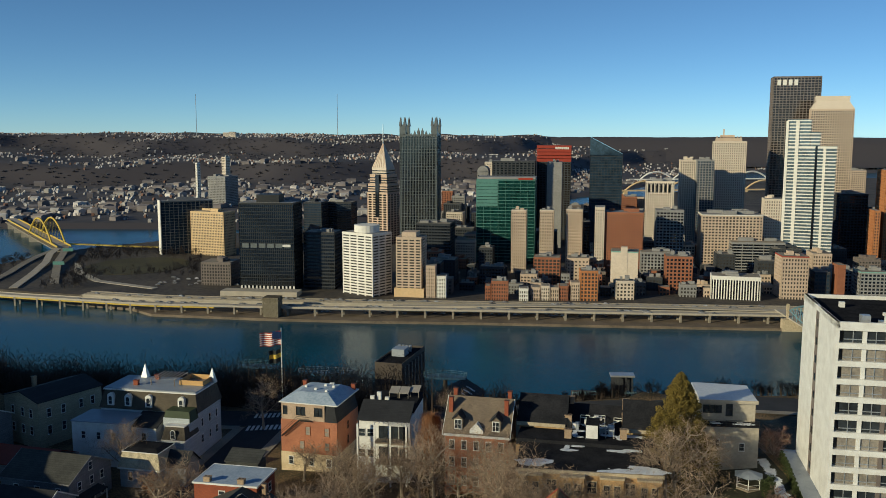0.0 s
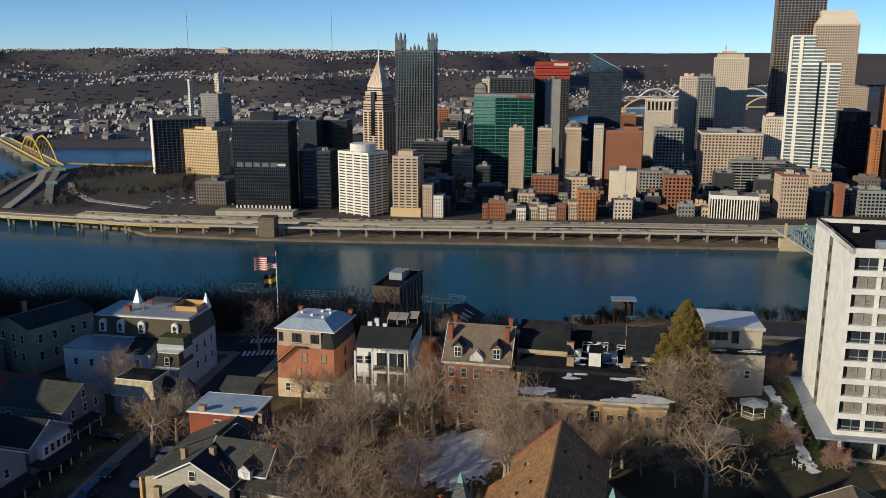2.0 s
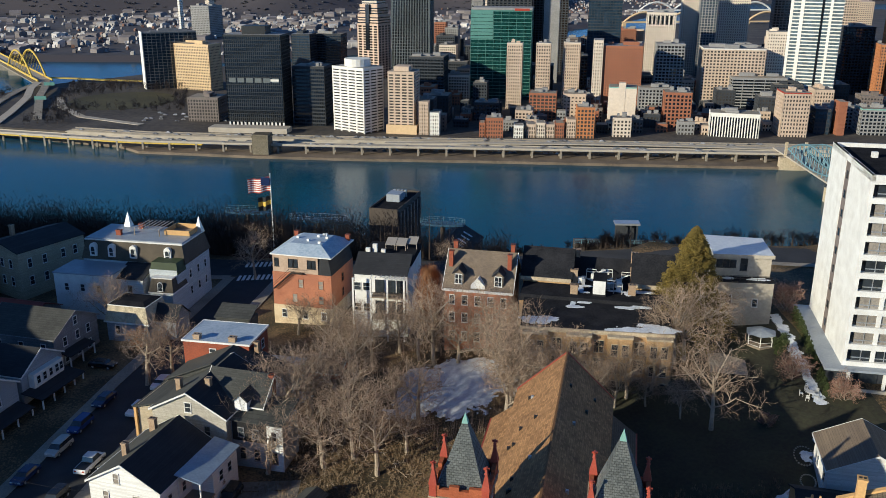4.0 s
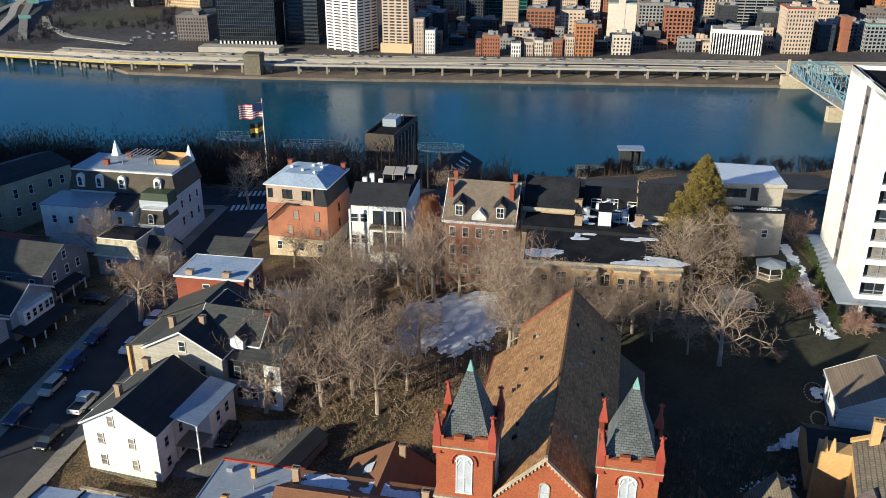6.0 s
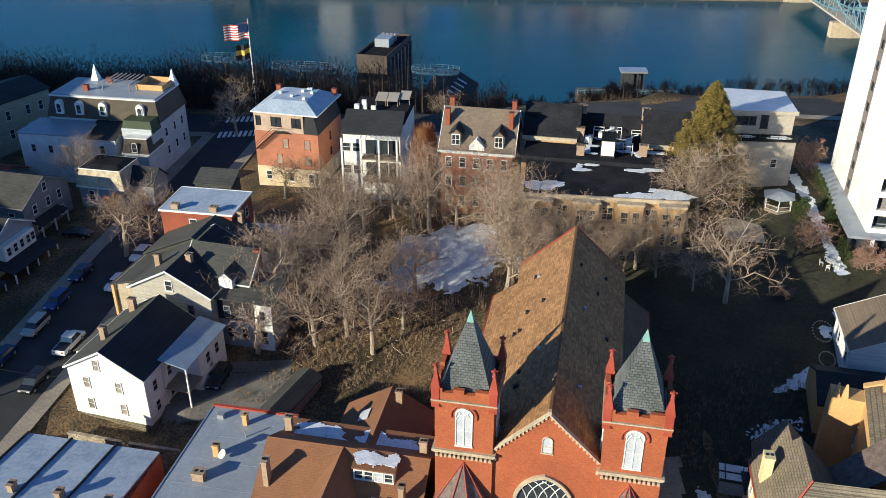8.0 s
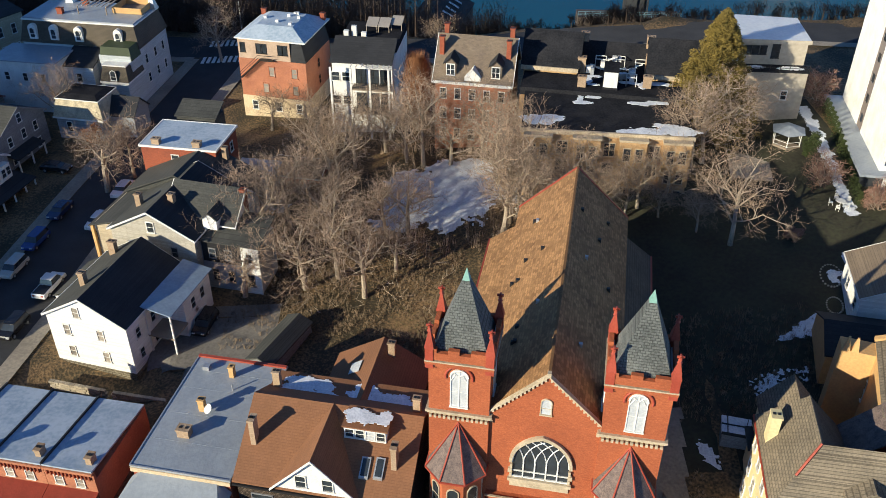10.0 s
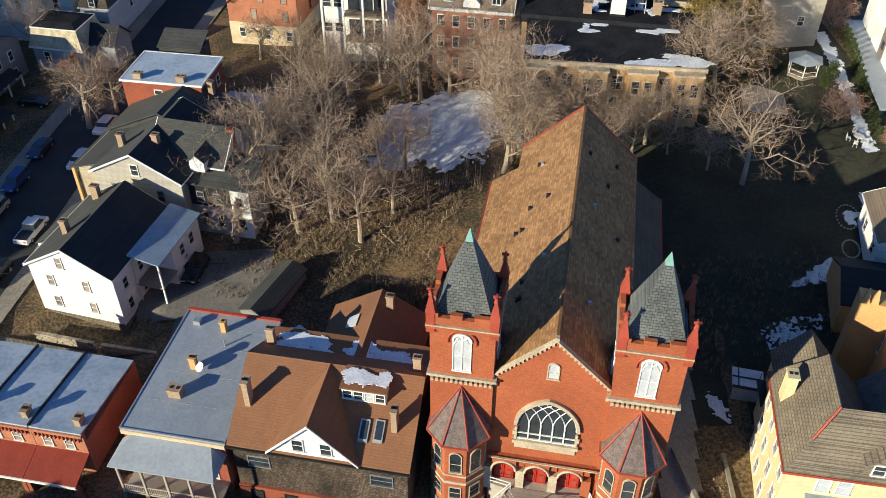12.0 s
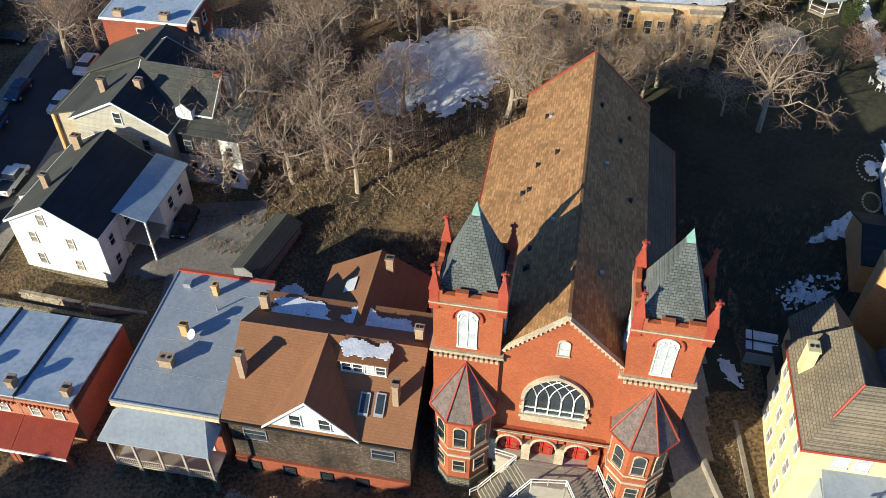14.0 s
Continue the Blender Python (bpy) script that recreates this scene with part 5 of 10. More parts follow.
def church_forecourt():
    """The raised stone terrace before the doors, its rails and two flights of steps."""
    m = pose(9.24, 76.77, 104, 0, 0, G)
    fc = thing("church_terrace", "raised paved terrace with steps and white pipe rails", "terrace", m)
    bm = bmesh.new()
    prism(bm, [(-4.6, 0.28), (4.6, 0.28), (4.6, -0.9), (1.9, -3.0), (-1.0, -3.4), (-2.7, -1.3), (-4.6, -0.9)], -3, 2.5)
    part("terrace_slab", bm, PALE, fc)
    for k in range(15):
        bm = bmesh.new()
        y0 = -1.0 - k * 0.155
        left = -2.8 + (abs(y0) - 1.2) * 0.82
        right = 4.4 - (abs(y0) - 1.0) * 1.25
        box(bm, max(left, -2.7), right, y0 - 0.14, y0, 2.5, 2.53)
        part("deck_board", bm, WOODGREY, fc)
    flights = ((Vector((-2.55, -1.25)), Vector((-1.05, -3.3)), Vector((-0.81, -0.59))), (Vector((1.95, -2.95)), Vector((4.4, -1.0)), Vector((0.62, -0.78))))
    for p, q, way in flights:
        for i in range(12):
            bm = bmesh.new()
            ring = [p + way * 0.3 * i, q + way * 0.3 * i, q + way * 0.3 * (i + 1), p + way * 0.3 * (i + 1)]
            prism(bm, [tuple(v) for v in ring], -3, 2.32 - i * 0.19)
            part("step", bm, CONCRETE, fc)

    def rail(pts):
        for k in range(len(pts) - 1):
            a, b = Vector(pts[k]), Vector(pts[k + 1])
            for hgt in (0.5, 0.95):
                bm = bmesh.new()
                tube(bm, a + Vector((0, 0, hgt)), b + Vector((0, 0, hgt)), 0.05, n=5)
                part("rail", bm, WHITE, fc)
            n = max(1, int((b - a).length / 1.4))
            for i in range(n + 1):
                bm = bmesh.new()
                q = a.lerp(b, i / n)
                tube(bm, q, q + Vector((0, 0, 0.97)), 0.045, n=5)
                part("rail_post", bm, WHITE, fc)

    for p, q, way in flights:
        for foot in (p, q):
            end = foot + way * 3.6
            rail([(foot.x, foot.y, 2.5), (end.x, end.y, 0.1), (end.x + way.x * 0.8, end.y + way.y * 0.8, 0.1)])
    rail([(-1.0, -3.3, 2.5), (0.4, -3.1, 2.5), (1.9, -2.9, 2.5)])
    rail([(-4.5, -0.95, 2.5), (-2.65, -1.25, 2.5)])
    rail([(9.4, -6.2, 0.0), (13.5, -5.0, 0.0), (14.0, -8.0, 0.0)])


church_forecourt()


# ---- the houses beside the church ----
def snow_patch(label, pts, m, thick=0.05, seed=0):
    """A ragged thin layer of old snow on a roof, given as blobs (x, y, rx, ry); melted holes follow a noise."""
    step = 0.14
    x0, x1 = min(p[0] - p[2] for p in pts) - 0.4, max(p[0] + p[2] for p in pts) + 0.4
    y0, y1 = min(p[1] - p[3] for p in pts) - 0.4, max(p[1] + p[3] for p in pts) + 0.4
    vs, fs, ids = [], [], {}

    def at(i, j, z):
        if (i, j, z) not in ids:
            ids[(i, j, z)] = len(vs)
            vs.append((x0 + i * step, y0 + j * step, z))
        return ids[(i, j, z)]

    def snowy(i, j):
        x, y = x0 + (i + 0.5) * step, y0 + (j + 0.5) * step
        d = max(1 - ((x - p[0]) / p[2]) ** 2 - ((y - p[1]) / p[3]) ** 2 for p in pts)
        return d + 0.75 * noise.noise((x * 0.9, y * 1.6, seed)) + 0.35 * noise.noise((x * 3, y * 4, seed)) > 0.12

    nx, ny = int((x1 - x0) / step), int((y1 - y0) / step)
    on = {(i, j) for i in range(nx) for j in range(ny) if snowy(i, j)}
    for i, j in on:
        fs.append((at(i, j, thick), at(i + 1, j, thick), at(i + 1, j + 1, thick), at(i, j + 1, thick)))
        for (di, dj), (a, b) in (((0, -1), ((i, j), (i + 1, j))), ((1, 0), ((i + 1, j), (i + 1, j + 1))), ((0, 1), ((i + 1, j + 1), (i, j + 1))), ((-1, 0), ((i, j + 1), (i, j)))):
            if (i + di, j + dj) not in on:
                fs.append((at(*a, thick), at(*a, 0.0), at(*b, 0.0), at(*b, thick)))
    me = bpy.data.meshes.new("snow_patch")
    me.from_pydata(vs, [], fs)
    me.materials.append(SNOW)
    ob = tagged(new("snow_patch", me), label, "snow", kind="stuff")
    ob.matrix_world = m
    return ob


def brown_house():
    hs = house("brown-roofed house with shake walls, dormers and a white front gable", -9.0, 83.2, 104.5, G, 15.8, 13.4, 6.5, SHAKES, "gx", 4.2, BROWNROOF, over=0.3, name="brown_house")
    # front cross gable
    bm = bmesh.new()
    sec = [(-4.3, 6.4), (3.5, 6.4), (-0.4, 10.6)]
    va = [bm.verts.new((u, -6.9, z)) for u, z in sec]
    vb = [bm.verts.new((u, 0.0, z)) for u, z in sec]
    bm.faces.new(va)
    bm.faces.new(vb[::-1])
    for i in range(3):
        bm.faces.new((va[i], vb[i], vb[(i + 1) % 3], va[(i + 1) % 3]))
    gb = part("front_gable", bm, WHITE, hs, "white panelled gable")
    for s in (-1, 1):
        bm = bmesh.new()
        e = -0.4 + s * 4.15
        sheet(bm, [(-0.4, -7.2, 10.95), (-0.4, 0.1, 10.95), (e, 0.1, 6.55), (e, -7.2, 6.55)], 0.16)
        part("gable_roof", bm, BROWNROOF, gb)
        bm = bmesh.new()
        sheet(bm, [(-0.4, -7.3, 10.98), (-0.4, -7.2, 10.98), (e, -7.2, 6.58), (e, -7.3, 6.58)], 0.25)
        part("fascia", bm, WHITE, gb)
    for u in (-1.6, 0.9):
        window(gb, u, -6.9, 7.1, 0, 0.9, 1.4)
    for u in (-5.6, 5.6):
        window(hs, u, -6.7, 3.7, 0, 1.9, 1.2, "plain", GREYSIDE)
    bm = bmesh.new()
    box(bm, -7.9, 7.9, -7.0, -6.72, -3, 0.7)
    part("brick_base", bm, OLDBRICK, hs, "red brick ground floor")
    for u in (-6.2, -3.0, 0.4, 3.6):
        window(hs, u, -7.0, -0.9, 0, 1.0, 1.1, "plain", DARKMETAL)
    bm = bmesh.new()
    box(bm, -8.2, 8.2, -7.15, -6.98, 6.05, 6.25)
    part("gutter", bm, DARKMETAL, hs)
    chimney(hs, -7.0, -3.6, 7.5, 11.4, 0.5, 0.95, CHIM, 3)
    chimney(hs, 6.3, -3.9, 7.5, 10.9, 0.5, 0.95, CHIM, 3)
    chimney(hs, 7.2, 1.4, 8.5, 11.8, 0.7, 0.6, CHIM, 2)
    chimney(hs, -7.2, 3.2, 7.5, 11.0, 0.7, 0.6, CHIM, 2)
    for u, v in ((3.7, -4.6), (5.0, -4.5)):
        z = 6.5 + (6.7 + v) / 6.7 * 4.2 + 0.32
        bm = bmesh.new()
        sheet(bm, [(u - 0.42, v - 0.8, z - 0.5 + 0.12), (u + 0.42, v - 0.8, z - 0.5 + 0.12), (u + 0.42, v + 0.8, z + 0.5 + 0.12), (u - 0.42, v + 0.8, z + 0.5 + 0.12)], 0.22)
        sk = part("skylight", bm, STEEL, hs, "metal-framed skylight")
        bm = bmesh.new()
        sheet(bm, [(u - 0.3, v - 0.66, z - 0.41 + 0.16), (u + 0.3, v - 0.66, z - 0.41 + 0.16), (u + 0.3, v + 0.66, z + 0.41 + 0.16), (u - 0.3, v + 0.66, z + 0.41 + 0.16)], 0.05)
        part("pane", bm, PANE, sk)
    # low shed dormer with a row of panes
    bm = bmesh.new()
    box(bm, 1.2, 5.2, -2.35, 0.2, 8.8, 10.7)
    dm = part("dormer", bm, WHITE, hs, "long white shed dormer")
    for k in range(4):
        window(dm, 1.72 + k * 0.98, -2.35, 9.5, 0, 0.74, 0.95, "plain", WHITE, PALEPANE if k == 2 else PANE)
    bm = bmesh.new()
    sheet(bm, [(1.05, -2.5, 10.8), (5.35, -2.5, 10.8), (5.35, 0.2, 10.9), (1.05, 0.2, 10.9)], 0.14)
    part("dormer_roof", bm, BROWNROOF, dm)
    # rear wing
    bm = bmesh.new()
    wallgable(bm, "y", 9.6, 11.0, -3, 6.3, 2.9)
    bmesh.ops.translate(bm, verts=bm.verts, vec=(1.4, 6.2, 0))
    part("rear_wing", bm, SHAKES, hs)
    roof(hs, "gy", 9.6, 11.0, 6.3, 2.9, BROWNROOF, 0.3, 1.4, 6.2, name="rear_roof")
    chimney(hs, 2.6, 10.2, 8.2, 10.4, 0.7, 0.6, CHIM, 2)
    bm = bmesh.new()
    sheet(bm, [(-1.3, 7.3, 7.95), (-0.2, 7.3, 8.6), (-0.2, 8.9, 8.6), (-1.3, 8.9, 7.95)], 0.12)
    part("skylight", bm, PALEPANE, hs, "pale rooflight")
    base = pose(-9.0, 83.2, 104.5, 0, 0, G)
    rng = random.Random(2)
    # flat roof and snow behind the ridge
    bm = bmesh.new()
    box(bm, -7.95, 7.95, 0.5, 5.4, 7.6, 9.0)
    part("rear_flat_roof", bm, BROWNROOF, hs)
    for i, (u, v, n) in enumerate(((-4.9, 3.2, 14), (3.2, 3.2, 13))):
        pts = [(rng.uniform(-2.4, 2.4), rng.uniform(-0.8, 1.2), rng.uniform(0.9, 1.7), rng.uniform(0.5, 0.9)) for _ in range(n)]
        snow_patch("patchy melting snow on a brown roof", pts, base @ pose(u, v, 9.01), 0.06, i)
    snow_patch("patchy melting snow on a flat dormer", [(-1.2, -0.1, 1.2, 0.9), (0.3, -0.3, 1.2, 1.0), (1.5, 0.0, 0.8, 0.9)], base @ pose(3.2, -1.0, 10.98), 0.05, 9)


brown_house()


def grey_house():
    hs = house("flat silver-roofed house with a pillared front porch", -21.9, 86.8, 103.2, G, 9.6, 15.4, 7.4, OLDBRICK, "flat", 0, METALROOF, over=0.15, name="silver_roof_house")
    for v in (-4.2, -0.6, 3.0, 5.6):
        bm = bmesh.new()
        box(bm, -4.9, 4.9, v - 0.03, v + 0.03, 7.6, 7.612)
        part("roof_seam", bm, METALROOF, hs)
    parapet(hs, 9.95, 15.75, 7.55, 0.12, 0.14, STEEL, name="roof_rim")
    bm = bmesh.new()
    box(bm, -4.9, 4.9, 7.5, 7.85, 7.5, 7.8)
    part("rear_edge", bm, REDTRIM, hs)
    chimney(hs, -1.5, -3.3, 7.5, 8.6, 1.2, 0.9, CHIM, 2)
    chimney(hs, -1.2, 0.2, 7.5, 9.1, 0.6, 0.6, STUCCO, 2)
    chimney(hs, -0.2, 5.4, 7.5, 9.0, 0.5, 0.6, STUCCO, 1)
    bm = bmesh.new()
    box(bm, -3.6, -2.9, 5.6, 6.3, 7.5, 8.1)
    part("roof_hatch", bm, STEEL, hs)
    bm = bmesh.new()
    tube(bm, (0.6, 3.4, 7.5), (0.6, 3.4, 8.4), 0.07)
    part("vent_pipe", bm, STEEL, hs)
    bm = bmesh.new()
    tube(bm, (-0.3, 0.0, 8.0), (-0.45, -0.2, 8.25), 0.12, 0.5, 14)
    part("dish_aerial", bm, WHITE, hs)
    # porch
    bm = bmesh.new()
    prism(bm, [(-5.1, -10.8), (4.8, -10.8), (4.8, -7.7), (-5.1, -7.7)], 5.75, 5.9)
    prism(bm, [(-5.1, -10.8), (4.8, -10.8), (4.8, -7.7), (-5.1, -7.7)], 5.9, 7.0, [(-3.9, -7.9), (3.6, -7.9), (3.6, -7.7), (-3.9, -7.7)])
    part("porch_roof", bm, METALROOF, hs, "silver hipped porch roof")
    bm = bmesh.new()
    box(bm, -4.9, 4.9, -7.95, -7.7, 6.9, 7.4)
    part("eave_band", bm, CREAMPAINT, hs)
    bm = bmesh.new()
    box(bm, -4.7, 4.5, -10.4, -7.7, 1.6, 1.8)
    box(bm, -4.7, 4.5, -10.45, -10.25, 5.4, 5.75)
    part("porch_frame", bm, TANPANEL, hs)
    for i in range(5):
        u = -4.6 + i * 2.25
        bm = bmesh.new()
        box(bm, u - 0.1, u + 0.1, -10.45, -10.25, 1.6, 5.4)
        part("porch_post", bm, TANPANEL, hs)
        bm = bmesh.new()
        box(bm, u - 0.22, u + 0.22, -10.5, -10.1, -3, 1.6)
        part("porch_pier", bm, RUBBLE, hs)
        if i < 4:
            for z0, z1 in ((2.75, 2.85), (1.95, 2.03)):
                bm = bmesh.new()
                box(bm, u, u + 2.25, -10.4, -10.3, z0, z1)
                part("handrail", bm, TANPANEL, hs)
            for k in range(11):
                bm = bmesh.new()
                box(bm, u + 0.2 + k * 0.19, u + 0.25 + k * 0.19, -10.37, -10.33, 2.03, 2.75)
                part("baluster", bm, TANPANEL, hs)
    for z in (2.2, -0.6):
        for u in (-3.2, 0, 3.0):
            window(hs, u, -7.7, z, 0, 1.0, 1.7)
    for v in (-4, 0, 4):
        window(hs, 4.8, v, 4.0, 90, 0.9, 1.5)


grey_house()


def row_houses():
    for i in range(3):
        s = Matrix.Translation((-34.0 - i * 5.3 * 0.98, 86.5 + i * 5.3 * 0.201, 102.6)) @ pose(0, 0, 0, 0, 0, G)
        hs = thing("row_house", "brick row house with a flat blue-grey roof", "house", s, "row of brick houses")
        bm = bmesh.new()
        box(bm, -2.63, 2.63, -5.1, -4.8, -3, 6.1)
        box(bm, -2.63, 2.63, -4.8, 5.1, -3, 5.0)
        part("wall", bm, ORANGEBRICK, hs)
        bm = bmesh.new()
        sheet(bm, [(-2.6, -5.2, 6.35), (2.6, -5.2, 6.35), (2.6, 5.1, 5.3), (-2.6, 5.1, 5.3)], 0.2)
        part("roof", bm, FROSTSHADEROOF, hs)
        bm = bmesh.new()
        sheet(bm, [(-2.68, -5.2, 6.55), (-2.5, -5.2, 6.55), (-2.5, 5.2, 5.5), (-2.68, 5.2, 5.5)], 0.4)
        part("party_wall", bm, DARKMETAL, hs)
        for k in range(12):
            bm = bmesh.new()
            box(bm, -2.3 + k * 0.4, -2.16 + k * 0.4, -5.3, -5.08, 5.1, 5.8)
            part("bracket", bm, OLDBRICK, hs)
        bm = bmesh.new()
        box(bm, -2.63, 2.63, -5.35, -5.08, 5.8, 6.1)
        part("cornice", bm, ORANGEBRICK, hs)
        for u in (-1.2, 1.0):
            window(hs, u, -5.1, 3.9, 0, 0.8, 1.1, "plain", WHITE, CURTAIN)
        chimney(hs, 1.9, -3.9, 5.8, 7.2, 0.6, 0.9, CHIM, 2)
        bm = bmesh.new()
        sheet(bm, [(-2.63, -5.1, 3.4), (2.63, -5.1, 3.4), (2.63, -8.2, 2.4), (-2.63, -8.2, 2.4)], 0.12)
        part("porch_roof", bm, REDMETAL, hs, "red metal porch roof")
        bm = bmesh.new()
        box(bm, -2.63, 2.63, -8.3, -8.2, 2.1, 2.4)
        part("porch_beam", bm, WHITE, hs)
        for u in (-2.4, 2.4):
            bm = bmesh.new()
            box(bm, u - 0.2, u + 0.2, -8.1, -7.7, -1.5, 2.2)
            part("porch_post", bm, OLDBRICK, hs)
        bm = bmesh.new()
        for k in range(6):
            box(bm, -0.9, 0.9, -9.6 + k * 0.28, -8.0, -1.6, -1.4 + k * 0.2)
        part("stoop", bm, CONCRETE, hs)
    bm = bmesh.new()
    box(bm, -18, 6, -0.25, 0.25, -2.5, -0.5)
    solid("retaining_wall", bm, RUBBLE, "old stone retaining wall behind the row houses", "wall", "", pose(-38, 97.0, 103, 0, 0, -14))


row_houses()


def white_house():
    m = -16
    hs = house("white sided gabled house with dark shingle roof", -38.1, 108.4, 103.0, m, 10.4, 12.6, 7.0, SIDING, "gy", 3.0, GREENGREY, over=0.3, trim=WHITE, name="white_house")
    for z, xs in ((1.2, (-2.8, 1.7)), (4.4, (-2.8, 1.6))):
        for u in xs:
            window(hs, u, -6.3, z, 0, 0.75, 1.4, "plain", WHITE, CURTAIN)
    window(hs, -1.0, -6.3, 7.2, 0, 0.75, 1.4, "plain", WHITE, CURTAIN)
    for z in (1.2, 4.2):
        for v in (-4.4, -1.2):
            window(hs, 5.2, v, z, 90, 0.8, 1.4)
            window(hs, -5.2, v, z, -90, 0.8, 1.4)
    bm = bmesh.new()
    box(bm, -5.3, 5.3, -6.42, 6.4, -4, 0.1)
    part("foundation", bm, RUBBLE, hs, "rough stone foundation")
    chimney(hs, -2.2, -2.4, 8.6, 10.7, 0.7, 0.7, CHIM, 2)
    chimney(hs, -2.8, 4.6, 8.0, 10.4, 0.9, 0.7, CHIM, 2)
    # Thin black covering over the +x slope only.
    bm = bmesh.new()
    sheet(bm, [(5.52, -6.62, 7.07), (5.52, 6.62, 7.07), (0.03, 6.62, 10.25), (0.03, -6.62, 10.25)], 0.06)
    part("black_slope", bm, DARKROOF, hs, "black shingles on the east slope only")
    # side porch
    bm = bmesh.new()
    sheet(bm, [(5.0, -2.8, 7.45), (5.0, 7.2, 7.45), (8.8, 7.2, 6.7), (8.8, -2.8, 6.7)], 0.14)
    part("porch_roof", bm, SKYMETAL, hs, "flat metal porch roof, sky reflection in its blue colour")
    bm = bmesh.new()
    box(bm, 5.2, 8.4, 0.6, 6.9, -3, 6.75)
    part("rear_wing", bm, SIDING, hs)
    bm = bmesh.new()
    box(bm, 5.2, 8.6, -2.7, 0.6, 3.0, 3.2)
    part("porch_deck", bm, WOOD, hs)
    for u, v in ((8.55, -2.6), (5.35, -2.6)):
        bm = bmesh.new()
        box(bm, u - 0.09, u + 0.09, v - 0.09, v + 0.09, -1, 6.6)
        part("porch_post", bm, WHITE, hs)
    for v in (2.6, 4.8):
        window(hs, 8.4, v, 4.0, 90, 0.9, 1.5)
        window(hs, 8.4, v, 1.0, 90, 0.9, 1.5)
    bm = bmesh.new()
    sheet(bm, [(-5.3, 6.5, 6.9), (-5.3, -1.0, 6.9), (-8.6, -1.0, 4.9), (-8.6, 6.5, 4.9)], 0.14)
    part("side_roof", bm, GREENGREY, hs)
    bm = bmesh.new()
    box(bm, -8.4, -5.2, -0.8, 6.3, -3, 4.8)
    part("side_wing", bm, SIDING, hs)


white_house()


def black_roof_house():
    m = -15
    hs = house("pale house with black shingle roofs and brick chimneys", -33.8, 122.7, 104.5, m, 11.6, 13.0, 8.1, PALESIDE, "gy", 3.1, GREENGREY, over=0.35, trim=WHITE, name="black_roof_house")
    window(hs, 0.0, -6.5, 8.3, 0, 0.9, 1.4)
    for u in (-3.2, 2.8):
        window(hs, u, -6.5, 5.0, 0, 0.8, 1.4, "plain", GREYSIDE)
    # The +x slope has its own black covering.
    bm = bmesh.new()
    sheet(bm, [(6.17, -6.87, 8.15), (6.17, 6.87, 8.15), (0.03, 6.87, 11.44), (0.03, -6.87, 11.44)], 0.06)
    part("black_slope", bm, DARKROOF, hs, "black shingles on the east slope only")
    bm = bmesh.new()
    wallgable(bm, "x", 9.4, 7.6, -3, 8.6, 3.2)
    bmesh.ops.translate(bm, verts=bm.verts, vec=(4.9, 0.8, 0))
    part("cross_wing", bm, SIDING, hs)
    roof(hs, "gx", 9.4, 7.6, 8.6, 3.2, GREENGREY, 0.3, 4.9, 0.8, trim=WHITE, name="cross_roof")
    bm = bmesh.new()
    box(bm, -9.2, -5.8, -5.0, 6.0, -3, 7.4)
    part("side_wing", bm, BEIGESIDE, hs)
    bm = bmesh.new()
    sheet(bm, [(-5.4, 3.4, 8.5), (-5.4, -5.6, 8.5), (-9.8, -5.6, 7.2), (-9.8, 3.4, 7.2)], 0.15)
    part("side_roof", bm, GREENGREY, hs)
    bm = bmesh.new()
    box(bm, -9.7, -9.3, -5.4, -5.0, -1, 7.1)
    part("porch_post", bm, STUCCO, hs)
    chimney(hs, -3.6, -2.6, 9.0, 11.2, 0.75, 0.75, CHIM, 2)
    chimney(hs, 1.2, -2.6, 10.0, 11.9, 0.75, 0.75, CHIM, 2)
    chimney(hs, -2.4, 11.0, 8.0, 11.6, 0.7, 0.7, CHIM, 2)
    chimney(hs, 1.8, 11.2, 8.0, 11.6, 0.7, 0.7, CHIM, 2)
    chimney(hs, 9.6, 0.6, 8.6, 12.0, 0.7, 0.7, OLDBRICK, 1)
    bm = bmesh.new()
    wallgable(bm, "y", 1.9, 3.0, 8.2, 9.7, 0.8)
    bmesh.ops.translate(bm, verts=bm.verts, vec=(6.8, -2.4, 0))
    dm = part("dormer", bm, SIDING, hs)
    roof(dm, "gy", 1.9, 3.0, 9.7, 0.8, GREENGREY, 0.2, 6.8, -2.4, name="dormer_roof")
    # rear part with its own ridge
    bm = bmesh.new()
    wallgable(bm, "y", 15.6, 9.0, -3, 7.6, 3.5)
    bmesh.ops.translate(bm, verts=bm.verts, vec=(-1.4, 7.4, 0))
    part("rear_block", bm, GREENGREY, hs)
    roof(hs, "gy", 15.6, 9.0, 7.6, 3.5, GREENGREY, 0.35, -1.4, 7.4, name="rear_roof")
    # low wing toward the trees
    # Blue-grey siding here stands for the shade on a pale wall.
    bm = bmesh.new()
    box(bm, 5.8, 13.6, -5.2, -0.2, -3, 7.4)
    part("low_wing", bm, BLUESIDE, hs)
    # Flat dark sheet painted in for the shade inside the gallery.
    bm = bmesh.new()
    box(bm, 6.0, 11.2, -5.32, -5.18, 4.3, 7.2)
    part("dark_gallery", bm, DARKMETAL, hs, "flat dark sheet for the shade in a gallery")
    bm = bmesh.new()
    box(bm, 11.3, 13.7, -5.34, -5.18, -2, 7.3)
    part("white_corner", bm, SIDING, hs)
    bm = bmesh.new()
    sheet(bm, [(5.6, -5.6, 7.5), (13.9, -5.6, 7.5), (13.9, 0.2, 8.9), (5.6, 0.2, 8.9)], 0.14)
    part("low_roof", bm, GREENGREY, hs)
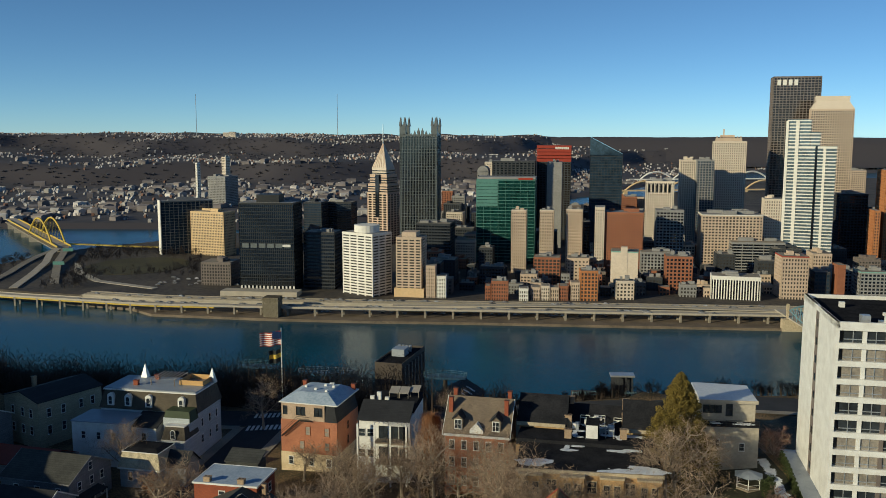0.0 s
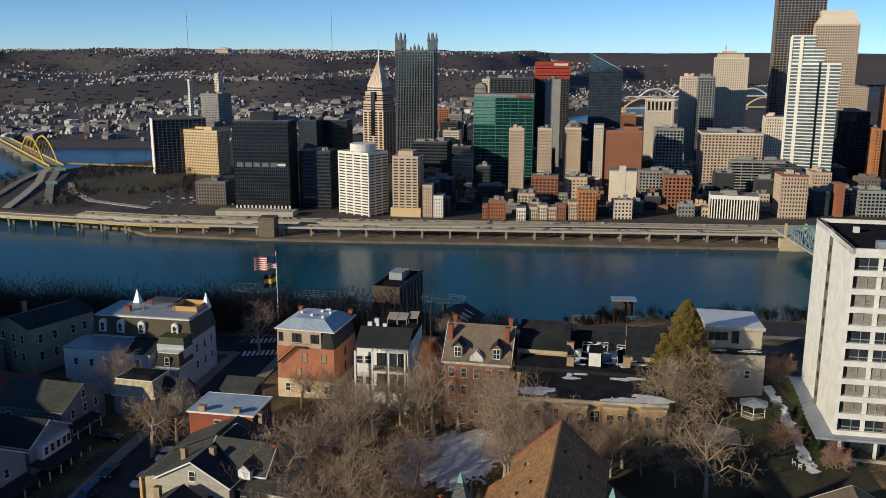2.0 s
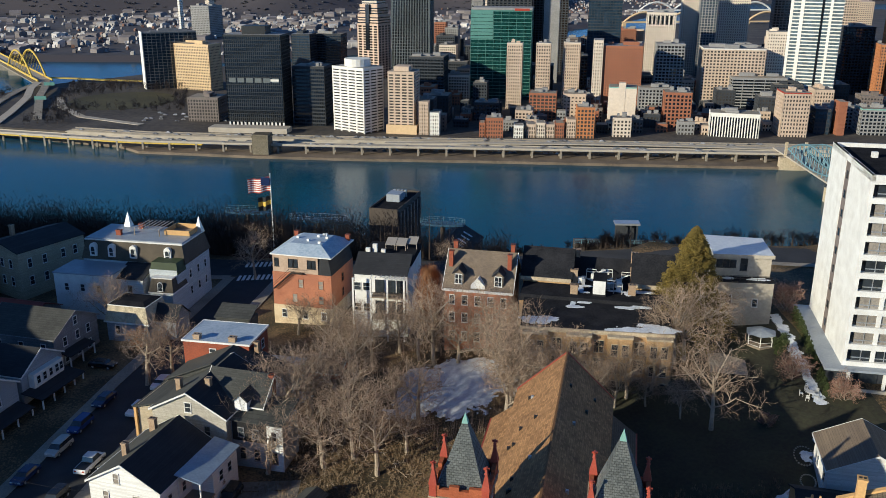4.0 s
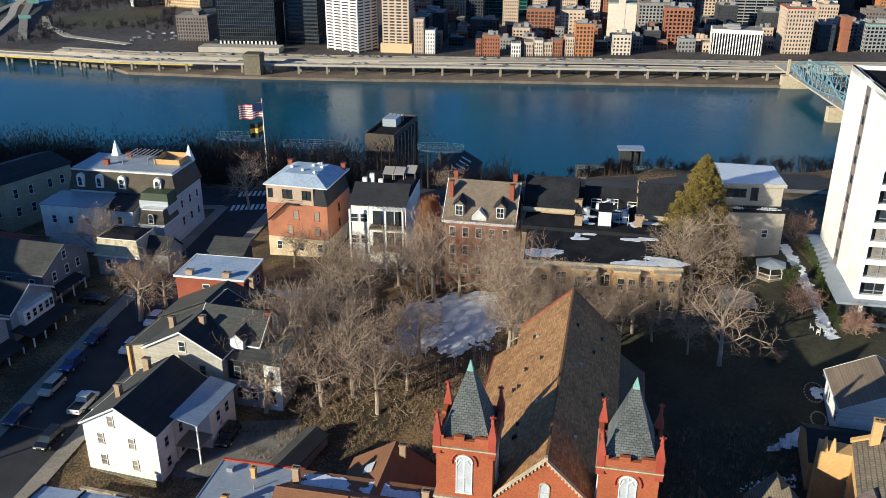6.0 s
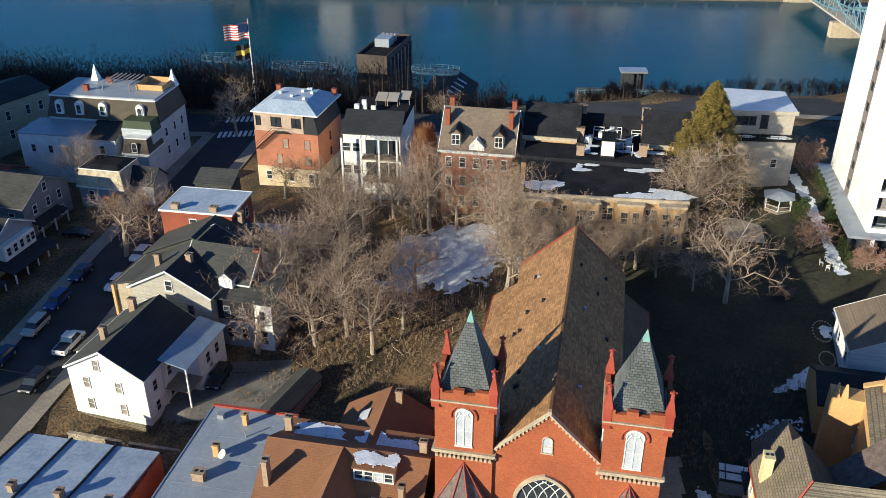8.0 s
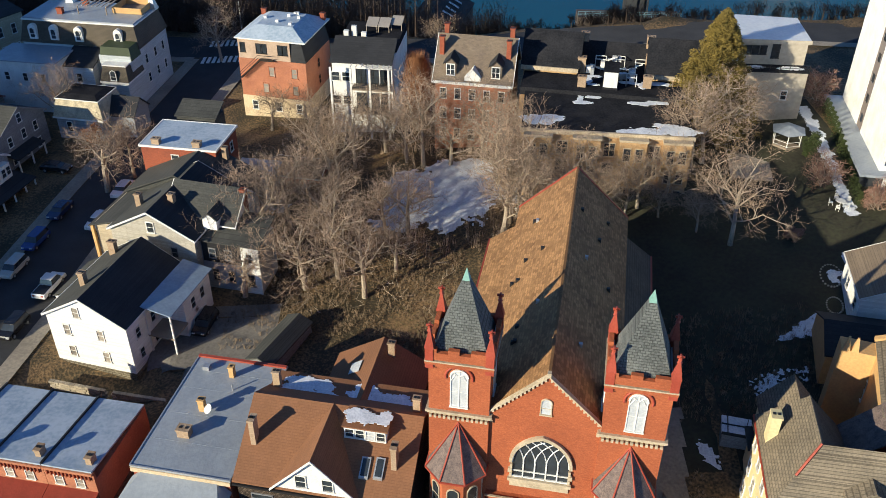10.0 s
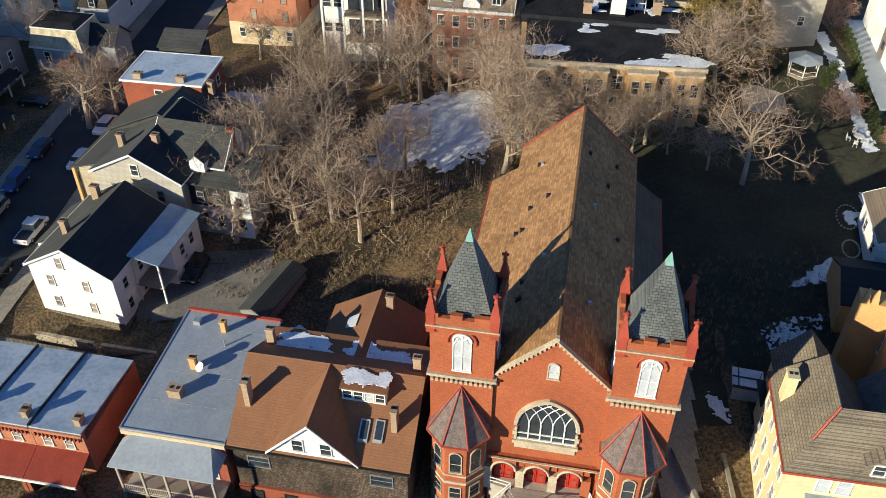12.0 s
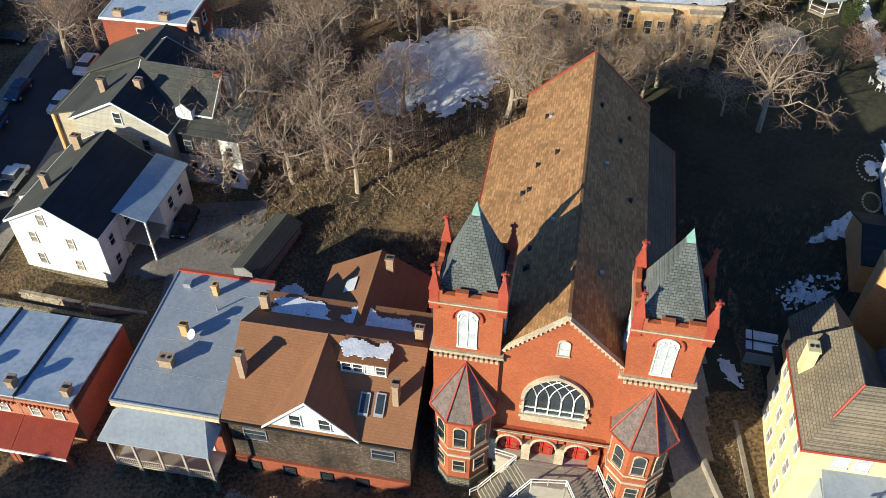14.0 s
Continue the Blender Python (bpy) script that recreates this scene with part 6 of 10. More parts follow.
    for u in (7.4, 9.6, 12.4):
        window(hs, u, -5.34, 5.0, 0, 0.8, 1.3, "plain", WHITE if u > 11 else GREYSIDE)
        window(hs, u, -5.34 if u > 11 else -5.2, 1.4, 0, 0.8, 1.7, "plain", GREYSIDE)


black_roof_house()


def red_flat_house():
    hs = house("red brick house with a snowy flat roof", -35.05, 137.1, 104.8, -10, 11.0, 7.8, 10.9, OLDBRICK, "flat", 0, FROSTSHADEROOF, over=0.2, name="brick_flat_house")
    parapet(hs, 11.5, 8.3, 10.85, 0.3, 0.16, WHITE, name="roof_rim")
    window(hs, -0.6, -3.9, 8.6, 0, 1.0, 1.2)
    window(hs, -3.0, -3.9, 4.6, 0, 0.9, 1.4)
    chimney(hs, -3.4, -3.2, 10.8, 11.9, 1.1, 0.9, CHIM, 2)
    chimney(hs, 2.6, -3.2, 10.8, 11.9, 1.1, 0.9, CHIM, 2)
    for z in (5.0, 8.2):
        for v in (-2.6, 1.6):
            window(hs, 5.5, v, z, 90, 0.9, 1.4)
    bm = bmesh.new()
    box(bm, 5.5, 11.5, -2.5, 4.6, -3, 5.2)
    part("side_wing", bm, WHITE, hs)
    bm = bmesh.new()
    box(bm, 5.5, 11.8, -2.8, 4.8, 5.2, 5.4)
    part("side_roof", bm, FROSTSHADEROOF, hs)
    bm = bmesh.new()
    sheet(bm, [(-4.5, 5.4, 11.2), (2.0, 5.4, 11.2), (2.0, 9.0, 12.4), (-4.5, 9.0, 12.4)], 0.15)
    box(bm, -4.2, 1.8, 5.4, 9.0, -3, 11.0)
    part("rear_wing", bm, GREENGREY, hs)
    g2 = house("small grey-roofed garage in the yard", -20.5, 141.5, 105.5, -12, 8.0, 5.5, 2.6, OLDBRICK, "gx", 0.9, TANSHINGLE, name="garage", trim=WHITE)


red_flat_house()

# ---- the houses along the bluff ----
def mansard_house():
    """The large slate mansard house on the corner, with its turrets, lower wing and white annex."""
    m = -10
    hs = thing("mansard_house", "grey mansard house with white arched dormers and small turrets", "house", pose(-61.5, 178.6, 107, 0, 0, m))
    w, d = 22.0, 11.0
    bm = bmesh.new()
    box(bm, -w / 2, w / 2, -d / 2, d / 2, -3, 8.3)
    part("wall", bm, SHADEBLUE, hs)
    bm = bmesh.new()
    prism(bm, rect(w + 0.5, d + 0.5), 8.3, 8.6)
    prism(bm, rect(w + 0.4, d + 0.4), 8.6, 12.1, rect(w - 1.2, d - 1.2))
    part("mansard", bm, BROWNSLATE, hs, "brown-grey slate mansard slope")
    bm = bmesh.new()
    prism(bm, rect(w - 0.8, d - 0.8), 12.1, 12.35)
    part("cornice", bm, WHITE, hs)
    bm = bmesh.new()
    prism(bm, rect(w - 1.2, d - 1.2), 12.35, 12.55)
    part("roof", bm, METALROOF, hs)
    for u in (-8.5, -4.5, 0.2, 7.6):
        bm = bmesh.new()
        box(bm, u - 0.75, u + 0.75, -d / 2 - 0.35, -d / 2 + 1.0, 9.0, 10.9)
        tube(bm, (u, -d / 2 - 0.35, 10.9), (u, -d / 2 + 1.0, 10.9), 0.75, n=12)
        dm = part("dormer", bm, WHITE, hs, "white round-headed dormer")
        window(dm, u, -d / 2 - 0.36, 9.3, 0, 0.8, 1.7, "arch")
    for u, v, hh in ((-6.0, 4.2, 15.6), (10.2, 3.6, 15.8)):
        bm = bmesh.new()
        pyramid(bm, rect(1.5, 1.5, u, v), 12.5, (u, v, hh))
        part("turret_roof", bm, STEEL, hs, "pale metal pointed turret roof")
    for u, v in ((-4.6, -2.0), (-2.4, 3.0)):
        chimney(hs, u, v, 12.4, 13.6, 1.0, 0.8, OLDBRICK, 2)
    # roof deck
    bm = bmesh.new()
    box(bm, 4.6, 10.0, -0.5, 4.6, 12.5, 12.7)
    dk = part("roof_deck", bm, WOOD, hs)
    for a in (((4.6, -0.5), (10.0, -0.5)), ((10.0, -0.5), (10.0, 4.6)), ((4.6, 4.6), (10.0, 4.6)), ((4.6, -0.5), (4.6, 4.6))):
        bm = bmesh.new()
        (x0, y0), (x1, y1) = a
        box(bm, min(x0, x1) - 0.06, max(x0, x1) + 0.06, min(y0, y1) - 0.06, max(y0, y1) + 0.06, 12.7, 13.7)
        part("deck_screen", bm, STUCCO, dk, "ochre board screen")
    for k in range(7):
        bm = bmesh.new()
        box(bm, -1.5 + k * 0.9, -1.35 + k * 0.9, -1.5, 4.6, 13.9, 14.05)
        part("pergola_slat", bm, TANPANEL, hs)
    for u in (-1.5, 3.9):
        for v in (-1.5, 4.6):
            bm = bmesh.new()
            box(bm, u, u + 0.15, v - 0.15, v, 12.5, 13.9)
            part("pergola_post", bm, WOOD, hs)
    # stepped lower wing on the street side
    bm = bmesh.new()
    box(bm, 6.2, 11.0, -11.5, -5.5, -3, 4.4)
    box(bm, 5.2, 11.0, -9.0, -5.5, 4.4, 8.2)
    part("rear_stair_wing", bm, SHADEBLUE, hs)
    bm = bmesh.new()
    prism(bm, rect(5.2, 6.2, 8.6, -8.4), 4.4, 7.0, rect(4.2, 5.0, 8.6, -8.2))
    part("wing_mansard", bm, BROWNSLATE, hs)
    bm = bmesh.new()
    prism(bm, rect(6.0, 3.6, 8.2, -7.2), 7.4, 9.6, rect(5.2, 3.2, 8.2, -7.0))
    part("green_mansard", bm, GREENMETAL, hs, "dark green upper mansard")
    bm = bmesh.new()
    prism(bm, rect(5.4, 6.4, 8.6, -8.4), 4.2, 4.45)
    prism(bm, rect(4.4, 5.2, 8.6, -8.2), 7.0, 7.2)
    part("wing_cornice", bm, WHITE, hs)
    window(hs, 8.6, -11.52, 4.8, 0, 0.9, 1.7, "arch")
    bm = bmesh.new()
    box(bm, 7.2, 10.2, -11.6, -11.45, -0.6, 2.2)
    part("carriage_door", bm, DARKMETAL, hs)
    for v in (-3.5, 0, 3.2):
        for z in (1.5, 5.0):
            window(hs, 11.0, v, z, 90, 0.8, 1.6)
    # white annex
    bm = bmesh.new()
    box(bm, -13.0, -1.0, -13.0, -5.5, -3, 7.6)
    part("white_annex", bm, WHITE, hs, "bare white rendered annex")
    bm = bmesh.new()
    box(bm, -13.2, -0.8, -13.2, -5.4, 7.6, 7.8)
    part("annex_roof", bm, METALROOF, hs)
    bm = bmesh.new()
    box(bm, -1.0, 4.4, -10.5, -5.5, -3, 6.4)
    part("pale_block", bm, SIDING, hs)
    bm = bmesh.new()
    sheet(bm, [(-1.3, -10.8, 6.5), (4.7, -10.8, 6.5), (4.7, -5.4, 8.2), (-1.3, -5.4, 8.2)], 0.15)
    part("block_roof", bm, DARKROOF, hs)
    window(hs, 1.6, -10.5, 3.6, 0, 0.9, 1.5)
    for u in (-10.4, -7.0, -3.6):
        window(hs, u, -13.0, 4.2, 0, 0.8, 1.4)


mansard_house()


def corner_cottage():
    """The small house with a tall slate mansard, dappled sun in its colour, beside the mansard house."""
    hs = thing("slate_cottage", "blue-grey cottage with a slate mansard roof, sun dapples coloured in", "house", pose(-57.8, 159.6, 105.8, 0, 0, -12))
    bm = bmesh.new()
    box(bm, -4.2, 4.2, -3.4, 3.4, -3, 3.4)
    part("wall", bm, BLUESIDE, hs)
    bm = bmesh.new()
    prism(bm, rect(9.0, 7.4), 3.4, 6.4, rect(7.6, 6.0))
    part("mansard", bm, DAPPLESLATE, hs, "slate slope with sun and tree shade in its colour")
    bm = bmesh.new()
    prism(bm, rect(9.2, 7.6), 3.2, 3.45)
    prism(bm, rect(7.8, 6.2), 6.4, 6.55)
    part("trim", bm, WHITE, hs)
    bm = bmesh.new()
    prism(bm, rect(7.6, 6.0), 6.55, 6.9, rect(5, 3))
    part("roof", bm, TARROOF, hs)
    window(hs, 2.2, -3.4, 0.9, 0, 0.9, 1.7)
    window(hs, -2.0, -3.4, 0.9, 0, 0.9, 1.7)
    window(hs, 4.2, 0.0, 0.9, 90, 0.9, 1.7)
    bm = bmesh.new()
    wallgable(bm, "x", 4.5, 5.0, -3, 3.6, 2.2)
    bmesh.ops.translate(bm, verts=bm.verts, vec=(6.4, 1.2, 0))
    part("side_wing", bm, BLUESIDE, hs)
    roof(hs, "gx", 4.5, 5.0, 3.6, 2.2, DARKROOF, 0.3, 6.4, 1.2, name="side_roof")


corner_cottage()

# houses on the west side of the street
hs = house("tan brick house with tall paired windows", -88.5, 186.0, 106.3, -30, 12, 16, 9.4, BEIGESIDE, "gy", 1.6, DARKROOF, name="tan_house")
face_windows(hs, "r", 12, 16, (-5.5, -2.0, 2.5, 5.5), (2.0, 5.8), 0.9, 1.8)
face_windows(hs, "f", 12, 16, (-3, 0.5, 3.4), (2.0, 5.8), 0.9, 1.8)
chimney(hs, -2.4, -3, 9.5, 13, 0.8, 0.8)
hs = house("dark porch house with an ochre gable", -100.5, 172.0, 106, -15, 12, 12, 7.5, GREYSIDE, "gx", 2.6, DARKROOF, name="porch_house", trim=WHITE)
face_windows(hs, "r", 12, 12, (-3, 1), (1.5, 4.6))
face_windows(hs, "f", 12, 12, (-3, 0, 3), (1.5, 4.6))
chimney(hs, 3, 0, 8.5, 12, 0.8, 0.8)
hs = house("low dark red roofed house", -83.0, 163.5, 105, -14, 14, 9, 3.6, GREYSIDE, "gx", 2.0, REDMETAL, name="red_roof_house")
hs = house("grey sided house with a broad grey shingle roof", -72.5, 152.2, 104.6, -14, 14.5, 12, 6.2, GREYSIDE, "gx", 3.0, GREENGREY, name="grey_house", trim=GREYSIDE)
face_windows(hs, "r", 14.5, 12, (-3.2, 0.2, 3.2), (1.0, 4.0))
window(hs, 7.25, 0, 6.8, 90, 0.9, 1.4)
face_windows(hs, "f", 14.5, 12, (-4, 0.5, 5), (3.6,))
bm = bmesh.new()
sheet(bm, [(7.2, -5.0, 3.3), (9.4, -5.0, 2.8), (9.4, 2.0, 2.8), (7.2, 2.0, 3.3)], 0.12)
pr = part("porch_roof", bm, DARKROOF, hs)
for v in (-4.8, -1.5, 1.8):
    bm = bmesh.new()
    box(bm, 9.1, 9.3, v - 0.1, v + 0.1, -1, 2.8)
    part("porch_post", bm, WHITE, pr)
hs = house("blue-grey house with a dark roof and white bay windows", -71.6, 139.5, 103.8, -14, 11.0, 10, 5.6, BLUESIDE, "gx", 2.8, DARKROOF, name="bay_house", trim=WHITE)
bm = bmesh.new()
box(bm, 3.0, 6.6, -3.4, 3.8, 2.9, 5.3)
bay = part("bay", bm, WHITE, hs, "white glazed upper bay")
for v in (-2.4, -0.9, 0.6, 2.1, 3.2):
    window(bay, 6.6, v, 3.5, 90, 0.8, 1.3)
bm = bmesh.new()
sheet(bm, [(5.6, -5.6, 3.0), (9.6, -5.6, 2.4), (9.6, 5.2, 2.4), (5.6, 5.2, 3.0)], 0.14)
part("porch_roof", bm, DARKROOF, hs)
for v in (-5.3, -2.6, 0, 2.6, 4.9):
    bm = bmesh.new()
    box(bm, 9.2, 9.4, v - 0.1, v + 0.1, -1, 2.4)
    part("porch_post", bm, WHITE, hs)
hs = house("blue-grey house with a peaked front", -74.5, 127.8, 103.2, -14, 12.0, 11, 6.2, BLUESIDE, "gx", 3.2, DARKROOF, name="peaked_house", trim=WHITE)
face_windows(hs, "r", 12.0, 11, (-2.6, 1.2), (1.0, 4.0), 0.9, 1.5)
bm = bmesh.new()
sheet(bm, [(6.0, -5.6, 3.0), (9.0, -5.6, 2.4), (9.0, 5.2, 2.4), (6.0, 5.2, 3.0)], 0.14)
part("porch_roof", bm, DARKROOF, hs)
for v in (-5.3, -1.8, 1.6, 4.9):
    bm = bmesh.new()
    box(bm, 8.6, 8.8, v - 0.1, v + 0.1, -1, 2.4)
    part("porch_post", bm, WHITE, hs)


def red_house():
    hs = thing("tall_brick_house", "tall red brick house with a pink upper storey and silver roof", "house", pose(-25.3, 167.0, 108, 0, 0, -14))
    w, d = 11.8, 11.6
    bm = bmesh.new()
    box(bm, -w / 2, w / 2, -d / 2, d / 2, -4, 9.2)
    part("wall", bm, ORANGEBRICK, hs)
    bm = bmesh.new()
    box(bm, -w / 2 - 0.05, w / 2 + 0.05, -d / 2 - 0.05, d / 2, -4, 2.6)
    part("painted_base", bm, CREAMPAINT, hs, "cream painted ground floor")
    bm = bmesh.new()
    box(bm, -w / 2 + 0.1, w / 2 - 2.6, -d / 2 + 0.1, d / 2 - 0.1, 9.2, 12.6)
    part("upper_storey", bm, PINK, hs, "pinkish weathered top storey")
    bm = bmesh.new()
    prism(bm, rect(2.7, d - 0.2, w / 2 - 1.3, 0), 9.2, 12.6, rect(1.9, d - 0.9, w / 2 - 1.7, 0))
    part("corner_mansard", bm, DARKROOF, hs)
    bm = bmesh.new()
    prism(bm, rect(w + 0.5, d + 0.6), 12.6, 12.8)
    part("cornice", bm, WHITE, hs)
    bm = bmesh.new()
    prism(bm, rect(w + 0.3, d + 0.4), 12.8, 14.3, rect(w - 5.5, d - 5.0))
    part("roof", bm, FROSTSHADEROOF, hs, "silver hipped roof")
    for u in (-5.0, -2.2, -1.2, 1.6, 2.4):
        window(hs, u, -d / 2 + 0.1, 10.3, 0, 0.7, 1.5, "plain", DARKMETAL)
    for z in (3.4, 6.4):
        for u in ((-1.5, 3.8) if z < 4 else (-0.2, 3.8)):
            window(hs, u, -d / 2, z, 0, 0.9, 1.6, "plain", ORANGEBRICK, CURTAIN)
        window(hs, w / 2, 0, z, 90, 0.9, 1.6, "plain", ORANGEBRICK)
    for u in (-3.8, 0.5, 4.2):
        window(hs, u, -d / 2 - 0.05, 0.2, 0, 0.9, 1.5)
    chimney(hs, -5.2, 4.6, 12.6, 14.2, 0.8, 0.7, OLDBRICK)
    chimney(hs, 5.4, 4.8, 12.6, 14.2, 0.8, 0.7, OLDBRICK)
    # iron fire stair
    bm = bmesh.new()
    for i in range(14):
        box(bm, -5.6 + i * 0.26, -5.2 + i * 0.26, -d / 2 - 0.9, -d / 2 - 0.05, 6.0 + i * 0.24, 6.06 + i * 0.24)
    box(bm, -2.0, 0.4, -d / 2 - 0.9, -d / 2 - 0.05, 9.3, 9.38)
    for z in (0.5, 0.95):
        tube(bm, (-5.6, -d / 2 - 0.9, 6.0 + z), (-2.0, -d / 2 - 0.9, 9.3 + z), 0.04, n=4)
        tube(bm, (-2.0, -d / 2 - 0.9, 9.3 + z), (0.4, -d / 2 - 0.9, 9.3 + z), 0.04, n=4)
    part("fire_stair", bm, DARKMETAL, hs, "black iron outdoor stair")
    rng = random.Random(5)
    for i in range(7):
        bm = bmesh.new()
        u, v = rng.uniform(-3, 3), rng.uniform(-3, 3)
        box(bm, u - 0.25, u + 0.25, v - 0.25, v + 0.25, 13.4, 14.7)
        part("roof_vent", bm, WHITE, hs)


red_house()


def deck_house():
    hs = thing("deck_house", "white house with a black roof, decks and solar panels", "house", pose(-10.4, 159.8, 109, 0, 0, -8))
    w, d = 9.6, 16.5
    bm = bmesh.new()
    box(bm, -w / 2, w / 2, -d / 2 + 2.2, d / 2, -4, 11.2)
    part("wall", bm, WHITE, hs)
    bm = bmesh.new()
    sheet(bm, [(-w / 2 - 0.2, -d / 2 + 1.4, 11.2), (w / 2 + 0.2, -d / 2 + 1.4, 11.2), (w / 2 + 0.2, -1.8, 13.6), (-w / 2 - 0.2, -1.8, 13.6)], 0.2)
    part("front_roof", bm, DARKROOF, hs)
    bm = bmesh.new()
    box(bm, -w / 2, w / 2, -1.8, d / 2, 11.2, 12.4)
    part("roof_terrace", bm, TARROOF, hs)
    for u in (-4.6, -1.4, 1.6, 4.6):
        bm = bmesh.new()
        box(bm, u - 0.15, u + 0.15, -d / 2, -d / 2 + 0.3, -4, 10.8)
        part("deck_post", bm, WHITE, hs)
    for z in (3.2, 7.2):
        bm = bmesh.new()
        box(bm, -1.4, 4.6, -d / 2, -d / 2 + 2.2, z, z + 0.2)
        part("deck", bm, WOOD, hs)
        bm = bmesh.new()
        for hgt in (0.5, 1.05):
            box(bm, -1.4, 4.6, -d / 2, -d / 2 + 0.06, z + hgt, z + hgt + 0.06)
        for k in range(21):
            box(bm, -1.4 + k * 0.3, -1.36 + k * 0.3, -d / 2 + 0.01, -d / 2 + 0.05, z + 0.2, z + 1.1)
        part("deck_rail", bm, DARKMETAL, hs)
        for u in (-0.2, 1.8, 3.7):
            window(hs, u, -d / 2 + 2.2, z + 0.4, 0, 1.5, 2.2, "double", DARKMETAL)
        for u in (-4.3, -2.6):
            window(hs, u, -d / 2 + 2.2, z + 0.6, 0, 1.2, 1.4)
    for k in range(8):
        bm = bmesh.new()
        box(bm, -1.4 + k * 0.84, -1.3 + k * 0.84, -d / 2 - 0.2, -d / 2 + 2.2, 11.0, 11.15)
        part("pergola_slat", bm, WHITE, hs)
    for i, (u, v) in enumerate(((-0.2, 4.6), (1.8, 4.6), (3.7, 5.8))):
        bm = bmesh.new()
        sheet(bm, [(u - 0.95, v - 1.4, 13.5), (u + 0.95, v - 1.4, 13.5), (u + 0.95, v + 1.4, 14.1), (u - 0.95, v + 1.4, 14.1)], 0.08)
        box(bm, u - 0.9, u - 0.82, v - 1.2, v - 1.1, 12.4, 13.6)
        box(bm, u + 0.82, u + 0.9, v - 1.2, v - 1.1, 12.4, 13.6)
        part("solar_panel", bm, TANPANEL, hs)
    for u, v, hh in ((-3.8, 0.6, 13.6), (-2.6, 1.2, 14.2), (-1.0, 1.0, 13.3)):
        bm = bmesh.new()
        box(bm, u - 0.4, u + 0.4, v - 0.3, v + 0.3, 12.4, hh)
        part("roof_wall", bm, WHITE, hs, "white screen wall on the roof")


deck_house()


def dormer_house():
    hs = house("red brick house with a brown roof and white dormers", 6.8, 150.7, 110, G, 11.4, 10.4, 10.2, ORANGEBRICK, "gx", 5.2, TANSHINGLE, over=0.35, trim=WHITE, name="dormer_house", deep=5)
    for u in (-4.6, 4.4):
        for v in (-1.2, 1.2):
            chimney(hs, u * 1.12, v * 1.7, 11.5, 15.9 if v < 0 else 16.4, 0.7, 0.9, OLDBRICK)
    for u in (-3.4, 0.0, 3.4):
        if u:
            bm = bmesh.new()
            wallgable(bm, "y", 1.7, 3.0, 10.8, 12.8, 0.8)
            bmesh.ops.translate(bm, verts=bm.verts, vec=(u, -3.2, 0))
            dm = part("dormer", bm, TANSHINGLE, hs)
            window(dm, u, -4.7, 11.0, 0, 1.1, 1.6, "double")
            roof(dm, "gy", 1.7, 3.0, 12.8, 0.8, DARKROOF, 0.25, u, -3.2, name="dormer_roof")
        else:
            bm = bmesh.new()
            wallgable(bm, "y", 2.4, 2.0, 10.2, 11.0, 1.2)
            bmesh.ops.translate(bm, verts=bm.verts, vec=(u, -4.2, 0))
            part("pediment", bm, WHITE, hs)
    bm = bmesh.new()
    box(bm, -5.9, 5.9, -5.6, -5.2, 9.8, 10.2)
    part("cornice", bm, WHITE, hs)
    for z in (0.8, 4.2, 7.4):
        for u in (-4.4, -2.2, 0, 2.2, 4.4):
            window(hs, u, -5.2, z, 0, 0.85, 1.6)


dormer_house()


